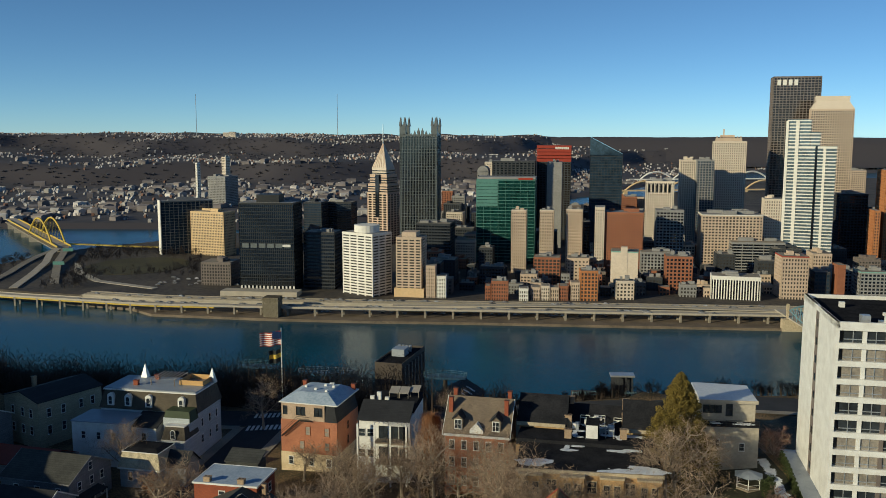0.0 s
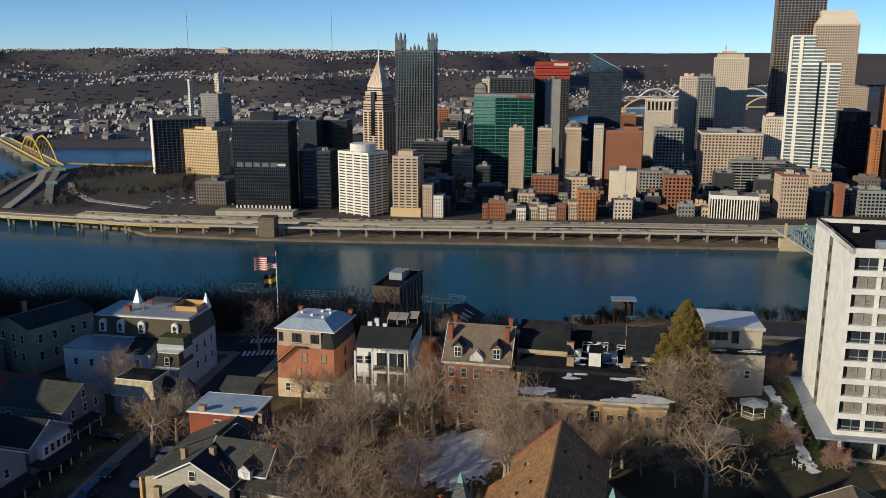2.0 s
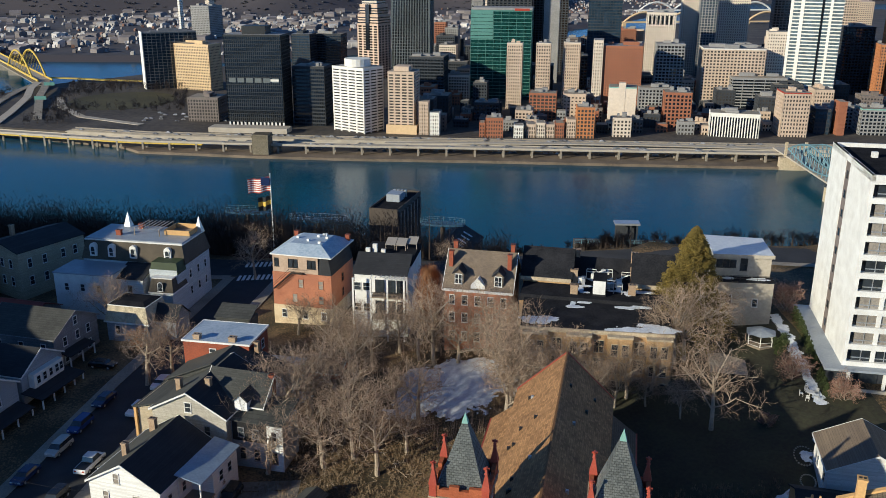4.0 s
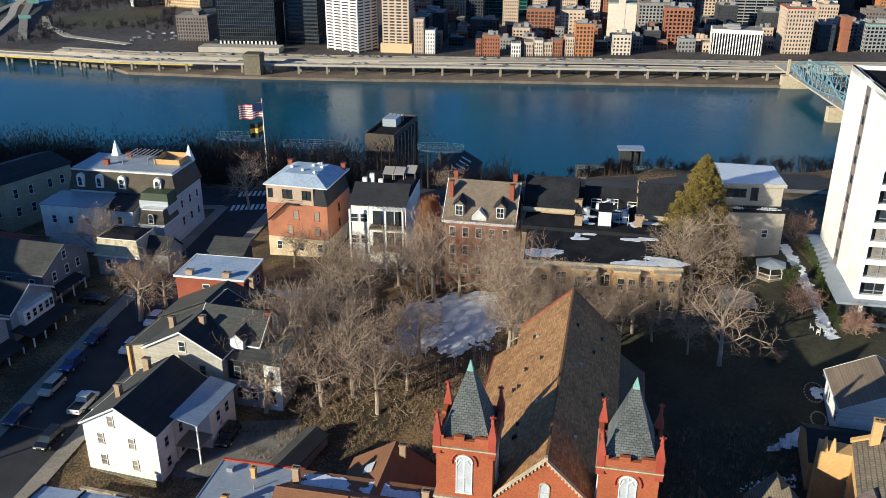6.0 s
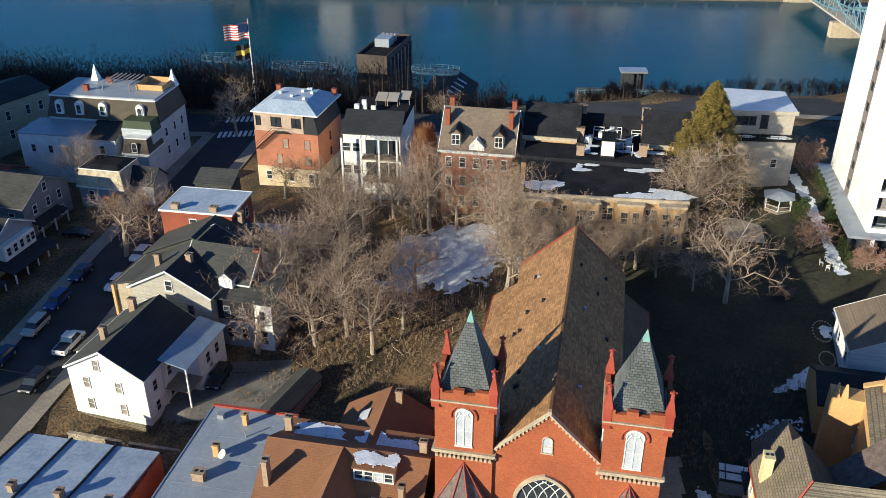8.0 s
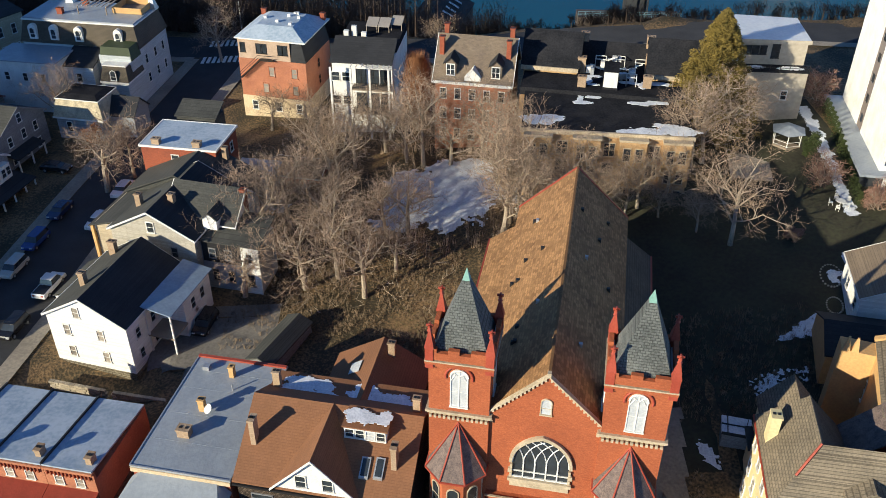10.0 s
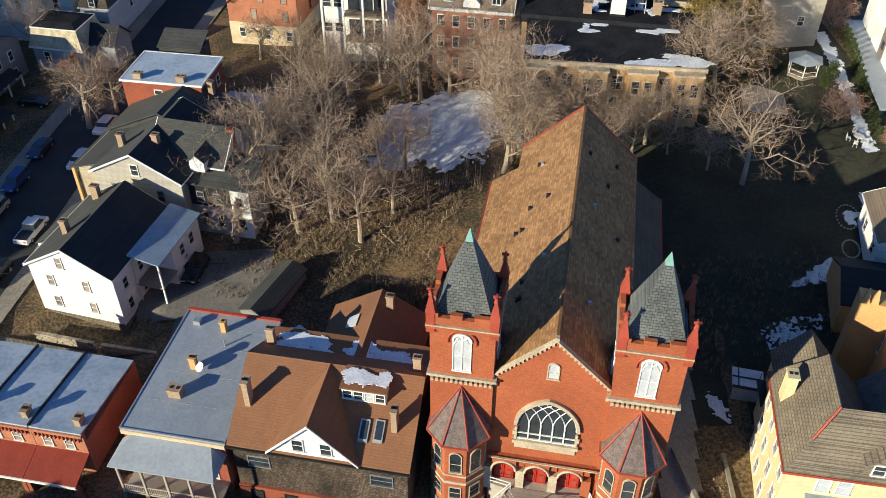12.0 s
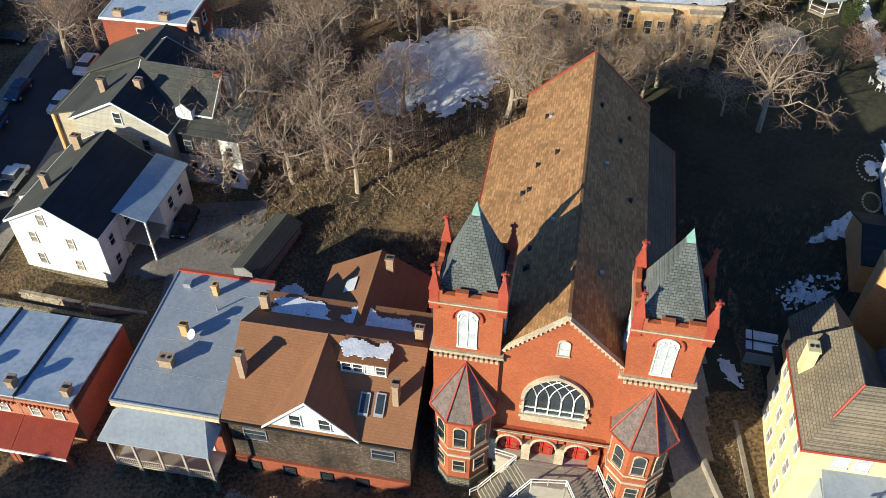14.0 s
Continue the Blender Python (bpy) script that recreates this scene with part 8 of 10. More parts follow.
def riverside_highway():
    hw = thing("riverside_highway", "elevated concrete riverside highway on many piers", "highway", pose(0, 0, 0))
    line = [(x, shore_at(x)) for x in range(-610, 301, 35)]
    bm = bmesh.new()
    ribbon(bm, line, 13, 10.4, 1.1)
    part("deck", bm, PALE, hw)
    bm = bmesh.new()
    ribbon(bm, [(x, y, 10.42) for x, y in line], 11.4, 10.42, 0.02)
    part("roadway", bm, PALE, hw)
    bm = bmesh.new()
    ribbon(bm, [(x, y - 6.3, 11.2) for x, y in line], 0.5, 11.2, 1.7)
    part("parapet", bm, PALE, hw)
    bm = bmesh.new()
    ribbon(bm, [(x, y + 6.3, 11.2) for x, y in line], 0.5, 11.2, 1.0)
    part("back_parapet", bm, PALE, hw)
    bm = bmesh.new()
    ribbon(bm, [(x, shore_at(x) - 5.5, 10.2) for x in range(-610, -229, 20)], 1.0, 10.2, 2.4)
    part("yellow_girder", bm, C_YELLOW, hw, "yellow painted steel girder")
    for x in range(-600, 300, 26):
        bm = bmesh.new()
        y = shore_at(x)
        box(bm, x - 0.9, x + 0.9, y - 6.2, y - 4.2, -1, 9.3)
        box(bm, x - 0.9, x + 0.9, y + 3.8, y + 5.6, -1, 9.3)
        box(bm, x - 0.9, x + 0.9, y - 6.4, y + 6.2, 8.0, 9.4)
        part("pier", bm, CONCRETE, hw)
    # boulevard behind, at the city's level
    bv = thing("boulevard", "broad riverside boulevard with retaining walls", "road", pose(0, 0, 0))
    bm = bmesh.new()
    ribbon(bm, [(x, shore_at(x) + 36, 9.3) for x in range(-380, 881, 40)], 24, 9.3, 0.4)
    part("roadway", bm, PALE, bv)
    for off, hgt in ((27.5, 0.9), (34.0, 0.8), (43.0, 0.9)):
        bm = bmesh.new()
        ribbon(bm, [(x, shore_at(x) + off, 9.3 + hgt) for x in range(-380, 881, 40)], 0.6, 10, hgt)
        part("barrier", bm, CONCRETE, bv)
    bm = bmesh.new()
    ribbon(bm, [(x, shore_at(x) + 23, 10.2) for x in range(-380, 881, 40)], 1.0, 10.2, 8)
    part("retaining_wall", bm, PALE, bv)
    bm = bmesh.new()
    ribbon(bm, [(x, shore_at(x) + 18, 10.5 + 1.5 * math.sin(x * 0.01)) for x in range(-60, 331, 20)], 8, 10, 0.9)
    part("ramp", bm, PALE, bv)
    # block with a pale base under the black office
    bm = bmesh.new()
    box(bm, -40, 40, -9, 9, 0, 6)
    solid("plaza_wall", bm, PALE, "long pale plaza wall", "wall", "", pose(-199, 876, 8, 0, 0, -5))
    bm = bmesh.new()
    box(bm, -7.5, 7.5, -7, 7, -2, 21)
    box(bm, -8.2, 8.2, -7.7, 7.7, 18, 19.2)
    solid("old_bridge_pier", bm, RUBBLE, "old dark stone bridge pier standing alone", "pier", "", pose(-172, 804, 0, 0, 0, -6))


riverside_highway()


def far_vehicles():
    rng = np.random.default_rng(8)
    bm = bmesh.new()
    for i in range(190):
        if i < 120:
            x = rng.uniform(-380, 300)
            y = shore_at(x) + rng.choice((-3.5, 3.5, 33, 37, 41))
            z = 10.45 if y < shore_at(x) + 10 else 9.5
        elif i < 150:
            x, y, z = rng.uniform(-330, -230), rng.uniform(930, 985), 9.2
        else:
            x = rng.uniform(-150, 300)
            y, z = shore_at(x) + 14, 2.6
        box(bm, x - 2.2, x + 2.2, y - 0.9, y + 0.9, z, z + 0.8)
        box(bm, x - 1.2, x + 1.2, y - 0.8, y + 0.8, z + 0.8, z + 1.5)
    solid("distant_cars", bm, mat("far_car_paint", (0.30, 0.30, 0.31), (0.04, 0.04, 0.045), rough=0.4, scale=0.05, fine=0.2, bump=0, rand=0.8, spec=0.6), "tiny cars along the far roads and lots", "cars", "stuff")


far_vehicles()


def lens_truss_bridge():
    """The blue lens-shaped truss bridge at the east end of the view."""
    br = thing("truss_bridge", "blue steel bridge with lens-shaped trusses on stone piers", "bridge", pose(304, 770, 0, 0, 0, math.degrees(math.atan2(-200, -8))))
    L = 110.0
    for k in range(2):
        x0 = 8 + k * L
        for s in (-7.5, 7.5):
            bm = bmesh.new()
            top, bot = [], []
            for i in range(13):
                u = i / 12
                top.append((x0 + u * L, s, 12.5 + 6 + 13 * math.sin(math.pi * u)))
                bot.append((x0 + u * L, s, 12.5 + 6 - 5 * math.sin(math.pi * u)))
            for ch in (top, bot):
                for a, b in zip(ch, ch[1:]):
                    tube(bm, a, b, 0.7, n=4)
            for i in range(1, 12):
                tube(bm, top[i], (top[i][0], s, 12), 0.35, n=4)
                tube(bm, top[i], bot[i + 1] if i < 6 else bot[i - 1], 0.3, n=4)
            part("truss", bm, C_BLUEST, br)
        for i in range(2, 11):
            bm = bmesh.new()
            u = i / 12
            z = 18.5 + 13 * math.sin(math.pi * u)
            tube(bm, (x0 + u * L, -7.5, z), (x0 + u * L, 7.5, z), 0.3, n=4)
            part("cross_brace", bm, C_BLUEST, br)
    bm = bmesh.new()
    box(bm, -30, 330, -8.5, 8.5, 11, 12.3)
    part("deck", bm, PALE, br)
    for x in (8, 118, 228):
        bm = bmesh.new()
        prism(bm, [(x - 3, -14), (x + 3, -14), (x + 4, 0), (x + 3, 14), (x - 3, 14), (x - 4, 0)], -3, 11)
        part("stone_pier", bm, STONE, br)
    for s in (-8.5, 8.5):
        bm = bmesh.new()
        box(bm, 5, 7, s - 1.0, s + 1.0, 11, 24)
        part("portal_post", bm, STONE, br)


lens_truss_bridge()


def yellow_arch_bridge():
    br = thing("yellow_arch_bridge", "yellow steel tied-arch bridge with two road decks", "bridge", pose(0, 0, 0))
    a, b = Vector((-565, 1222, 17)), Vector((-674, 1378, 17))
    n = Vector((b.y - a.y, a.x - b.x, 0)).normalized() * 9
    for s in (-1, 1):
        bm = bmesh.new()
        pts = []
        for i in range(17):
            u = i / 16
            p = a.lerp(b, u) + n * s
            p.z = 15 + 31 * 4 * u * (1 - u)
            pts.append(p)
        bm.free()
        pipe("arch", pts, 1.4, C_YELLOW, br)
        for i in range(2, 15):
            bm = bmesh.new()
            tube(bm, pts[i], (pts[i].x, pts[i].y, 14), 0.35, n=4)
            part("hanger", bm, C_YELLOW, br)
        bm = bmesh.new()
        q = a.lerp(b, -0.2) + n * s
        r = a.lerp(b, 2.2) + n * s
        tube(bm, q, r, 1.4, n=4)
        part("tie_girder", bm, C_YELLOW, br)
    bm = bmesh.new()
    ribbon(bm, [tuple(a.lerp(b, u))[:2] + (16.5,) for u in (-0.1, 0, 0.5, 1, 2.4)], 18, 16, 1.2)
    part("upper_deck", bm, PALE, br)
    bm = bmesh.new()
    ribbon(bm, [tuple(a.lerp(b, u))[:2] + (10.5,) for u in (-0.1, 0, 0.5, 1, 2.4)], 18, 10, 1.2)
    part("lower_deck", bm, CONCRETE, br)
    for u in (0, 1, 1.4, 1.8, 2.2):
        bm = bmesh.new()
        p = a.lerp(b, u)
        box(bm, p.x - 10, p.x + 10, p.y - 3, p.y + 3, -3, 11)
        part("pier", bm, CONCRETE, br)
    for k, line in enumerate(([(-555, 1205, 16), (-540, 1140, 14), (-515, 1075, 12.5), (-490, 985, 11), (-470, 905, 10.4)], [(-550, 1210, 16), (-522, 1140, 15), (-500, 1075, 13), (-470, 1005, 11), (-440, 935, 9.8)], [(-565, 1215, 11), (-558, 1150, 11), (-545, 1080, 10.5), (-525, 1000, 10.4), (-510, 920, 10.4)], [(-480, 1090, 9.6), (-450, 1020, 9.6), (-400, 955, 9.6), (-320, 910, 9.5)], [(-560, 1240, 15), (-524, 1237, 14.5), (-471, 1226, 14), (-400, 1212, 14)])):
        bm = bmesh.new()
        ribbon(bm, line, 9, 10, 1.0)
        part("ramp", bm, (PALE, CONCRETE, CONCRETE, PALE, C_YELLOW)[k], br)
    for x, y in ((-478, 1030), (-520, 1150)):
        bm = bmesh.new()
        box(bm, x - 7, x + 7, y - 0.3, y + 0.3, 16, 20)
        box(bm, x - 7, x - 6.6, y - 0.2, y + 0.2, 9, 16)
        part("road_sign", bm, C_TEAL, br, "blank green road sign")


yellow_arch_bridge()

for x, y, top in ((-560, 4100, 355), (-1190, 4000, 350)):
    bm = bmesh.new()
    tube(bm, (0, 0, -20), (0, 0, top - 150), 1.6, 1.0, 4)
    solid("radio_mast", bm, STEEL, "thin tall radio mast on a distant ridge", "mast", "", pose(x, y, 150))
tower("hilltop_hospital", "pale hospital block on the skyline", -1020, 3950, -10, 60, 40, 24, C_CREAM, G_SHADE, band=0.6, pier=0.3, z0=152)
for k in range(2):
    bm = bmesh.new()
    for i in range(4):
        pts = [(i * 120 + 120 * u / 8, 0, 14 + 26 * 4 * (u / 8) * (1 - u / 8)) for u in range(9)]
        for p, q in zip(pts, pts[1:]):
            tube(bm, p, q, 3, n=4)
    box(bm, -40, 520, -6, 6, 12, 16)
    for i in range(5):
        box(bm, i * 120 - 5, i * 120 + 5, -8, 8, -3, 12)
    solid("distant_arch_bridge", bm, C_WHITE if k == 0 else C_GOLD, "distant many-arched bridge over the far river", "bridge", "", pose(640 - k * 170, 3080 - k * 620, 2, 0, 0, 10))


def city_wood(rng):
    x, y = rng.uniform(-572, -255), rng.uniform(885, 1215)
    if (x + 397) ** 2 / 62 ** 2 + (y - 1072) ** 2 / 72 ** 2 < 1.0 or y < shore_at(x) + 40 or (x < -440 and abs(x + 505 - (y - 1050) * -0.28) < 34) or x > -285 - (y - 940) * 0.25 or (x > -400 and y < 985):
        return None
    return x, y, 9




# ---- trees ----
def branch(out, a, b, r0, r1, n):
    vs, fs = out
    ax = b - a
    q = ax.to_track_quat("Z", "Y")
    o = len(vs)
    for p, r in ((a, r0), (b, r1)):
        for i in range(n):
            t = 2 * math.pi * i / n
            vs.append(tuple(p + q @ Vector((math.cos(t) * r, math.sin(t) * r, 0))))
    for i in range(n):
        fs.append((o + i, o + (i + 1) % n, o + n + (i + 1) % n, o + n + i))


def grow(rng, limbs, twigs, a, way, length, r, level, kids, droop):
    """One branch of a bare tree and all that springs from it."""
    out = limbs if level < 3 else twigs
    n = (7, 5, 4, 3, 3, 3)[level]
    segs = (4, 3, 2, 2, 1, 1)[level]
    p, d = a.copy(), way.copy()
    nodes = [p.copy()]
    for s in range(segs):
        wob = 0.07 + 0.02 * level
        d = (d + Vector((rng.gauss(0, wob), rng.gauss(0, wob), rng.gauss(0, wob * 0.6) + 0.16 - droop * level * 0.02))).normalized()
        q = p + d * (length / segs)
        f0, f1 = 1 - 0.55 * s / segs, 1 - 0.55 * (s + 1) / segs
        least = (0.1, 0.06, 0.042, 0.026, 0.017, 0.012)[level]
        branch(out, p, q, max(r * f0, least), max(r * f1, least * 0.7), n)
        p = q
        nodes.append(p.copy())
    if level >= len(kids):
        return
    for k in range(kids[level]):
        t = (0.38 if level == 0 else 0.22) + (0.78 if level else 0.62) * (k + rng.random()) / kids[level]
        i = min(segs - 1, int(t * segs))
        at = nodes[i].lerp(nodes[i + 1], min(1.0, t * segs - i))
        side = d.orthogonal()
        side.rotate(Matrix.Rotation(2.4 * k + rng.uniform(0, 1.4), 3, d))
        tilt = rng.uniform(0.5, 0.95)
        nd = (d * (1 - tilt * 0.55) + side * tilt).normalized()
        grow(rng, limbs, twigs, at, nd, length * rng.uniform(0.48, 0.68), r * (0.34 if level == 0 else 0.44), level + 1, kids, droop)


def as_mesh(name, data, material):
    me = bpy.data.meshes.new(name)
    me.from_pydata(data[0], [], data[1])
    me.materials.append(material)
    return me


def bare_tree(seed, height, kids, droop=0.0, radius=0.3, label="leafless tree with a spreading grey-brown crown", bark=None, twig=None, name="bare_tree"):
    rng = random.Random(seed)
    limbs, twigs = ([], []), ([], [])
    grow(rng, limbs, twigs, Vector((0, 0, -0.6)), Vector((rng.gauss(0, 0.08), rng.gauss(0, 0.08), 1)), height * 0.62, radius, 0, kids, droop)
    tr = thing(name, label, "tree", pose(0, 0, 0), "bare trees")
    for nm, dt, mt in (("trunk", limbs, bark or BARK), ("crown", twigs, twig or TWIG)):
        ob = new(nm, as_mesh(nm, dt, mt))
        ob.parent = tr
    return tr


MODELS = [bare_tree(41, 13, (7, 6, 5, 4, 2), 0, 0.42), bare_tree(42, 14, (8, 5, 5, 4, 2), 0.5, 0.38), bare_tree(43, 12, (7, 5, 5, 4, 2), 1.0, 0.44), bare_tree(44, 15, (8, 5, 5, 4, 2), 0.2, 0.37)]
placed = 0


def plant(k, x, y, s=1.0, turn=0.0, lift=0.0, lean=0.0):
    """Sets one of the bare trees on the ground."""
    global placed
    m = pose(x, y, ground(x, y) + lift, lean, 0, turn)
    if placed < 4 and k == placed:
        ob = MODELS[k]
        ob.matrix_world = m
        placed += 1
    else:
        ob = copy_thing(MODELS[k], m)
    ob.scale = (s * 1.02, s * 1.02, s * 1.0)
    return ob


plant(0, -8.8, 112.6, 0.95, 20)
plant(1, -12.5, 116.5, 1.0, 100)
plant(2, -16.5, 114.8, 0.95, 210)
plant(3, -22.5, 119.6, 0.95, 330)
for k, x, y, s, a in ((0, -25, 127, 0.8, 80), (1, -20, 127, 1.0, 10), (2, -14, 124, 1.05, 150), (2, -5.0, 117.5, 0.72, 60), (0, 9.2, 123.2, 1.0, 250), (1, 12.8, 121.8, 0.9, 300), (3, 10.4, 125.4, 1.0, 40),
                      (2, -23, 133, 0.72, 120), (1, -15, 133, 0.95, 160), (3, -1.5, 141, 1.0, 20), (2, 9.5, 139, 1.0, 75), (1, 10.6, 131, 1.0, 185), (0, 11.5, 126.5, 0.9, 330),
                      (3, -12, 142, 0.8, 90), (0, -4, 143, 0.85, 140), (2, 2.5, 141, 0.8, 270), (1, 15.5, 124.0, 0.75, 15), (3, 21.0, 121.5, 0.65, 260), (1, 25.5, 123.5, 0.6, 140),
                      (0, 30.0, 123.0, 0.45, 130), (3, 34.2, 119.4, 0.42, 50), (3, 18.0, 127.0, 0.8, 200), (2, 22.6, 125.6, 0.72, 95), (1, 27.6, 125.4, 0.7, 10), (0, 31.6, 127.0, 0.66, 300), (1, 38.2, 134.0, 1.0, 20), (3, 36.4, 133.2, 0.85, 80), (0, 42.6, 137.5, 0.8, 220),
                      (2, -49.6, 139.5, 1.12, 45), (0, -46.5, 143.5, 0.8, 200), (1, -41.4, 186.8, 0.85, 100), (3, -64.0, 161.0, 0.75, 300), (2, -27.0, 156.5, 0.72, 20), (1, -18.5, 153.0, 0.62, 190), (0, -19.0, 143.0, 0.75, 10), (3, 1.5, 180, 0.6, 60), (2, -24.3, 113.8, 0.85, 15), (1, -6.5, 124.0, 0.8, 35), (1, 11.6, 135.5, 0.85, 240), (0, -7.5, 146.5, 0.75, 30), (3, 7.4, 143.5, 0.85, 160), (1, -14.0, 137.5, 0.8, 80)):
    plant(k, x, y, s, a)
plant(3, 37.8, 116.4, 1.0, 60).scale = (0.98, 0.98, 0.9)
plant(2, -3.6, 125.2, 0.85, 70)


def leafy_clumps(name, spots, size, material, per, seed):
    """Leaves as many small blades in tufts."""
    rng = random.Random(seed)
    vs, fs = [], []
    for x, y, z, r in spots:
        for _ in range(per):
            d = Vector((rng.gauss(0, 1), rng.gauss(0, 1), rng.gauss(0, 0.8)))
            p = Vector((x, y, z)) + d.normalized() * r * rng.random() ** 0.4
            w = Vector((rng.gauss(0, 1), rng.gauss(0, 1), rng.gauss(0, 0.5))).normalized() * size * rng.uniform(0.6, 1.3)
            u = w.orthogonal().normalized() * size * 0.35
            o = len(vs)
            vs += [tuple(p - w + u * 0.2), tuple(p + u), tuple(p + w), tuple(p - u)]
            fs.append((o, o + 1, o + 2, o + 3))
    return as_mesh(name, (vs, fs), material)


def conifer(x, y, base, top, spread):
    tr = thing("conifer", "broad yellow-green conifer with a pointed top", "tree", pose(x, y, base))
    h = top - base
    bm = bmesh.new()
    tube(bm, (0, 0, -2), (0, 0, h * 0.9), 0.4, 0.06, 8)
    part("trunk", bm, BARK, tr)
    rng = random.Random(6)
    spots = []
    for i in range(620):
        t = rng.random() ** 0.75
        r = spread * (1 - t) ** 0.75 * (0.55 + 0.5 * rng.random())
        a = rng.uniform(0, 6.28)
        spots.append((r * math.cos(a), r * math.sin(a), h * (0.06 + 0.94 * t) - r * 0.15, 0.5 + 0.35 * (1 - t)))
    ob = new("crown", leafy_clumps("crown", spots, 0.19, NEEDLES, 85, 3))
    ob.parent = tr


conifer(40.2, 140.8, ground(40, 141), 132.8, 7.8)

for i, (x, y, hgt, r, mt, lab) in enumerate(((-55, 152.0, 4.5, 1.6, RUSSET, "rusty brown leafless shrub"), (53.0, 133.0, 3.6, 1.2, EVERGREEN, "rounded evergreen bush by the gazebo"), (3.0, 71.2, 3.2, 0.9, EVERGREEN, "small pointed evergreen by the church steps"),
                                            (-14.5, 72.6, 1.6, 1.2, TWIG, "brown twiggy bush by the house front"), (-12.0, 72.0, 1.7, 1.4, TWIG, "brown twiggy bush by the house front"), (-6.2, 71.6, 1.8, 1.5, TWIG, "brown twiggy bush by the house front"), (-17.4, 73.6, 1.5, 1.2, TWIG, "brown twiggy bush by the porch"), (14.6, 69.4, 1.4, 1.1, EVERGREEN, "low evergreen bush by the church"), (-4.2, 70.4, 1.2, 1.1, TWIG, "low dry bush by the church"), (-9.0, 71.6, 1.8, 1.5, TWIG, "pale twiggy bush by the house front"), (-2.4, 71.5, 1.8, 1.6, TWIG, "brown twiggy bush by the church"), (-30.5, 109, 3.0, 1.0, TWIG, "brown shrub at the yard's edge"))):
    sh = thing("bush", lab, "bush", pose(x, y, ground(x, y)))
    rng = random.Random(i)
    spots = [(r * 0.8 * rng.gauss(0, 0.45), r * 0.8 * rng.gauss(0, 0.45), hgt * rng.uniform(0.1, 0.95), r * 0.42) for _ in range(40)]
    ob = new("foliage", leafy_clumps("foliage", spots, 0.16, mt, 60, i))
    ob.parent = sh
    bm = bmesh.new()
    for k in range(6):
        tube(bm, (0, 0, -0.4), (rng.gauss(0, r * 0.4), rng.gauss(0, r * 0.4), hgt * 0.8), 0.07, 0.02, 4)
    part("stem", bm, BARK, sh)


def russet_tree(x, y, h, r):
    """A narrow tree of crowded upright russet twigs."""
    tr = thing("russet_tree", "narrow russet leafless tree beside a house wall", "tree", pose(x, y, ground(x, y)))
    bm = bmesh.new()
    tube(bm, (0, 0, -0.5), (0, 0, h * 0.7), 0.28, 0.08, 7)
    part("trunk", bm, BARK, tr)
    rng = random.Random(12)
    vs, fs = [], []
    for _ in range(7000):
        t = rng.random() ** 0.8
        a, q = rng.uniform(0, 6.28), r * math.sqrt(rng.random()) * (0.55 + 0.6 * math.sin(math.pi * min(1.0, t * 0.85 + 0.12)))
        p = Vector((q * math.cos(a), q * math.sin(a), h * (0.1 + 0.75 * t)))
        d = Vector((math.cos(a) * 0.25, math.sin(a) * 0.25, 1)) * rng.uniform(0.7, 1.7)
        w = Vector((math.sin(a), -math.cos(a), 0)) * 0.025
        o = len(vs)
        vs += [tuple(p - w), tuple(p + w), tuple(p + d)]
        fs.append((o, o + 1, o + 2))
    ob = new("crown", as_mesh("crown", (vs, fs), RUSSET))
    ob.parent = tr


russet_tree(-2.6, 153.5, 14.5, 2.7)


def hedge(x0, y0, x1, y1, n):
    hd = thing("hedge", "row of small columnar evergreens beside a snowy path", "hedge", pose(0, 0, 0))
    for i in range(n):
        t = i / (n - 1)
        x, y = x0 + (x1 - x0) * t, y0 + (y1 - y0) * t
        spots = [(x, y, ground(x, y) + 0.3 + k * 0.45, 0.75 - k * 0.12) for k in range(5)]
        ob = new("shrub", leafy_clumps("shrub", spots, 0.14, EVERGREEN, 70, i))
        ob.parent = hd


hedge(55.5, 121.4, 59.2, 144.5, 17)


REDTWIG = mat("reddish_twigs", (0.40, 0.235, 0.17), (0.20, 0.115, 0.085), fine=2, bump=0, rand=0.35)
for x, y, h, seed, turn in ((52.4, 126.4, 6.4, 61, 0), (57.6, 120.2, 5.4, 62, 80), (45.6, 116.6, 2.6, 63, 20), (59.6, 148.5, 7.0, 64, 40)):
    sh = bare_tree(seed, h, (9, 6, 5, 4, 2), 0.6, 0.13, "spreading reddish leafless shrub by the garden path", None, REDTWIG, "large_shrub")
    sh.matrix_world = pose(x, y, ground(x, y) - h * 0.2, 0, 0, turn)


def garden_deck():
    """A low deck of grey boards on the slope beside the large tree."""
    dk = thing("garden_deck", "low deck of weathered grey boards under trees", "deck", pose(44.2, 131.4, ground(44.2, 131.4) + 0.45, 0, 0, -12))
    for k in range(24):
        bm = bmesh.new()
        box(bm, -2.8, 2.8, -3.6 + k * 0.3, -3.32 + k * 0.3, 0, 0.05)
        part("board", bm, WOODGREY, dk)
    for u in (-2.6, 0, 2.6):
        bm = bmesh.new()
        box(bm, u - 0.08, u + 0.08, -3.5, 3.5, -0.2, 0)
        part("joist", bm, WOOD, dk)
        for v in (-3.3, 0, 3.3):
            bm = bmesh.new()
            box(bm, u - 0.07, u + 0.07, v - 0.07, v + 0.07, -2.0, -0.2)
            part("post", bm, WOOD, dk)


garden_deck()


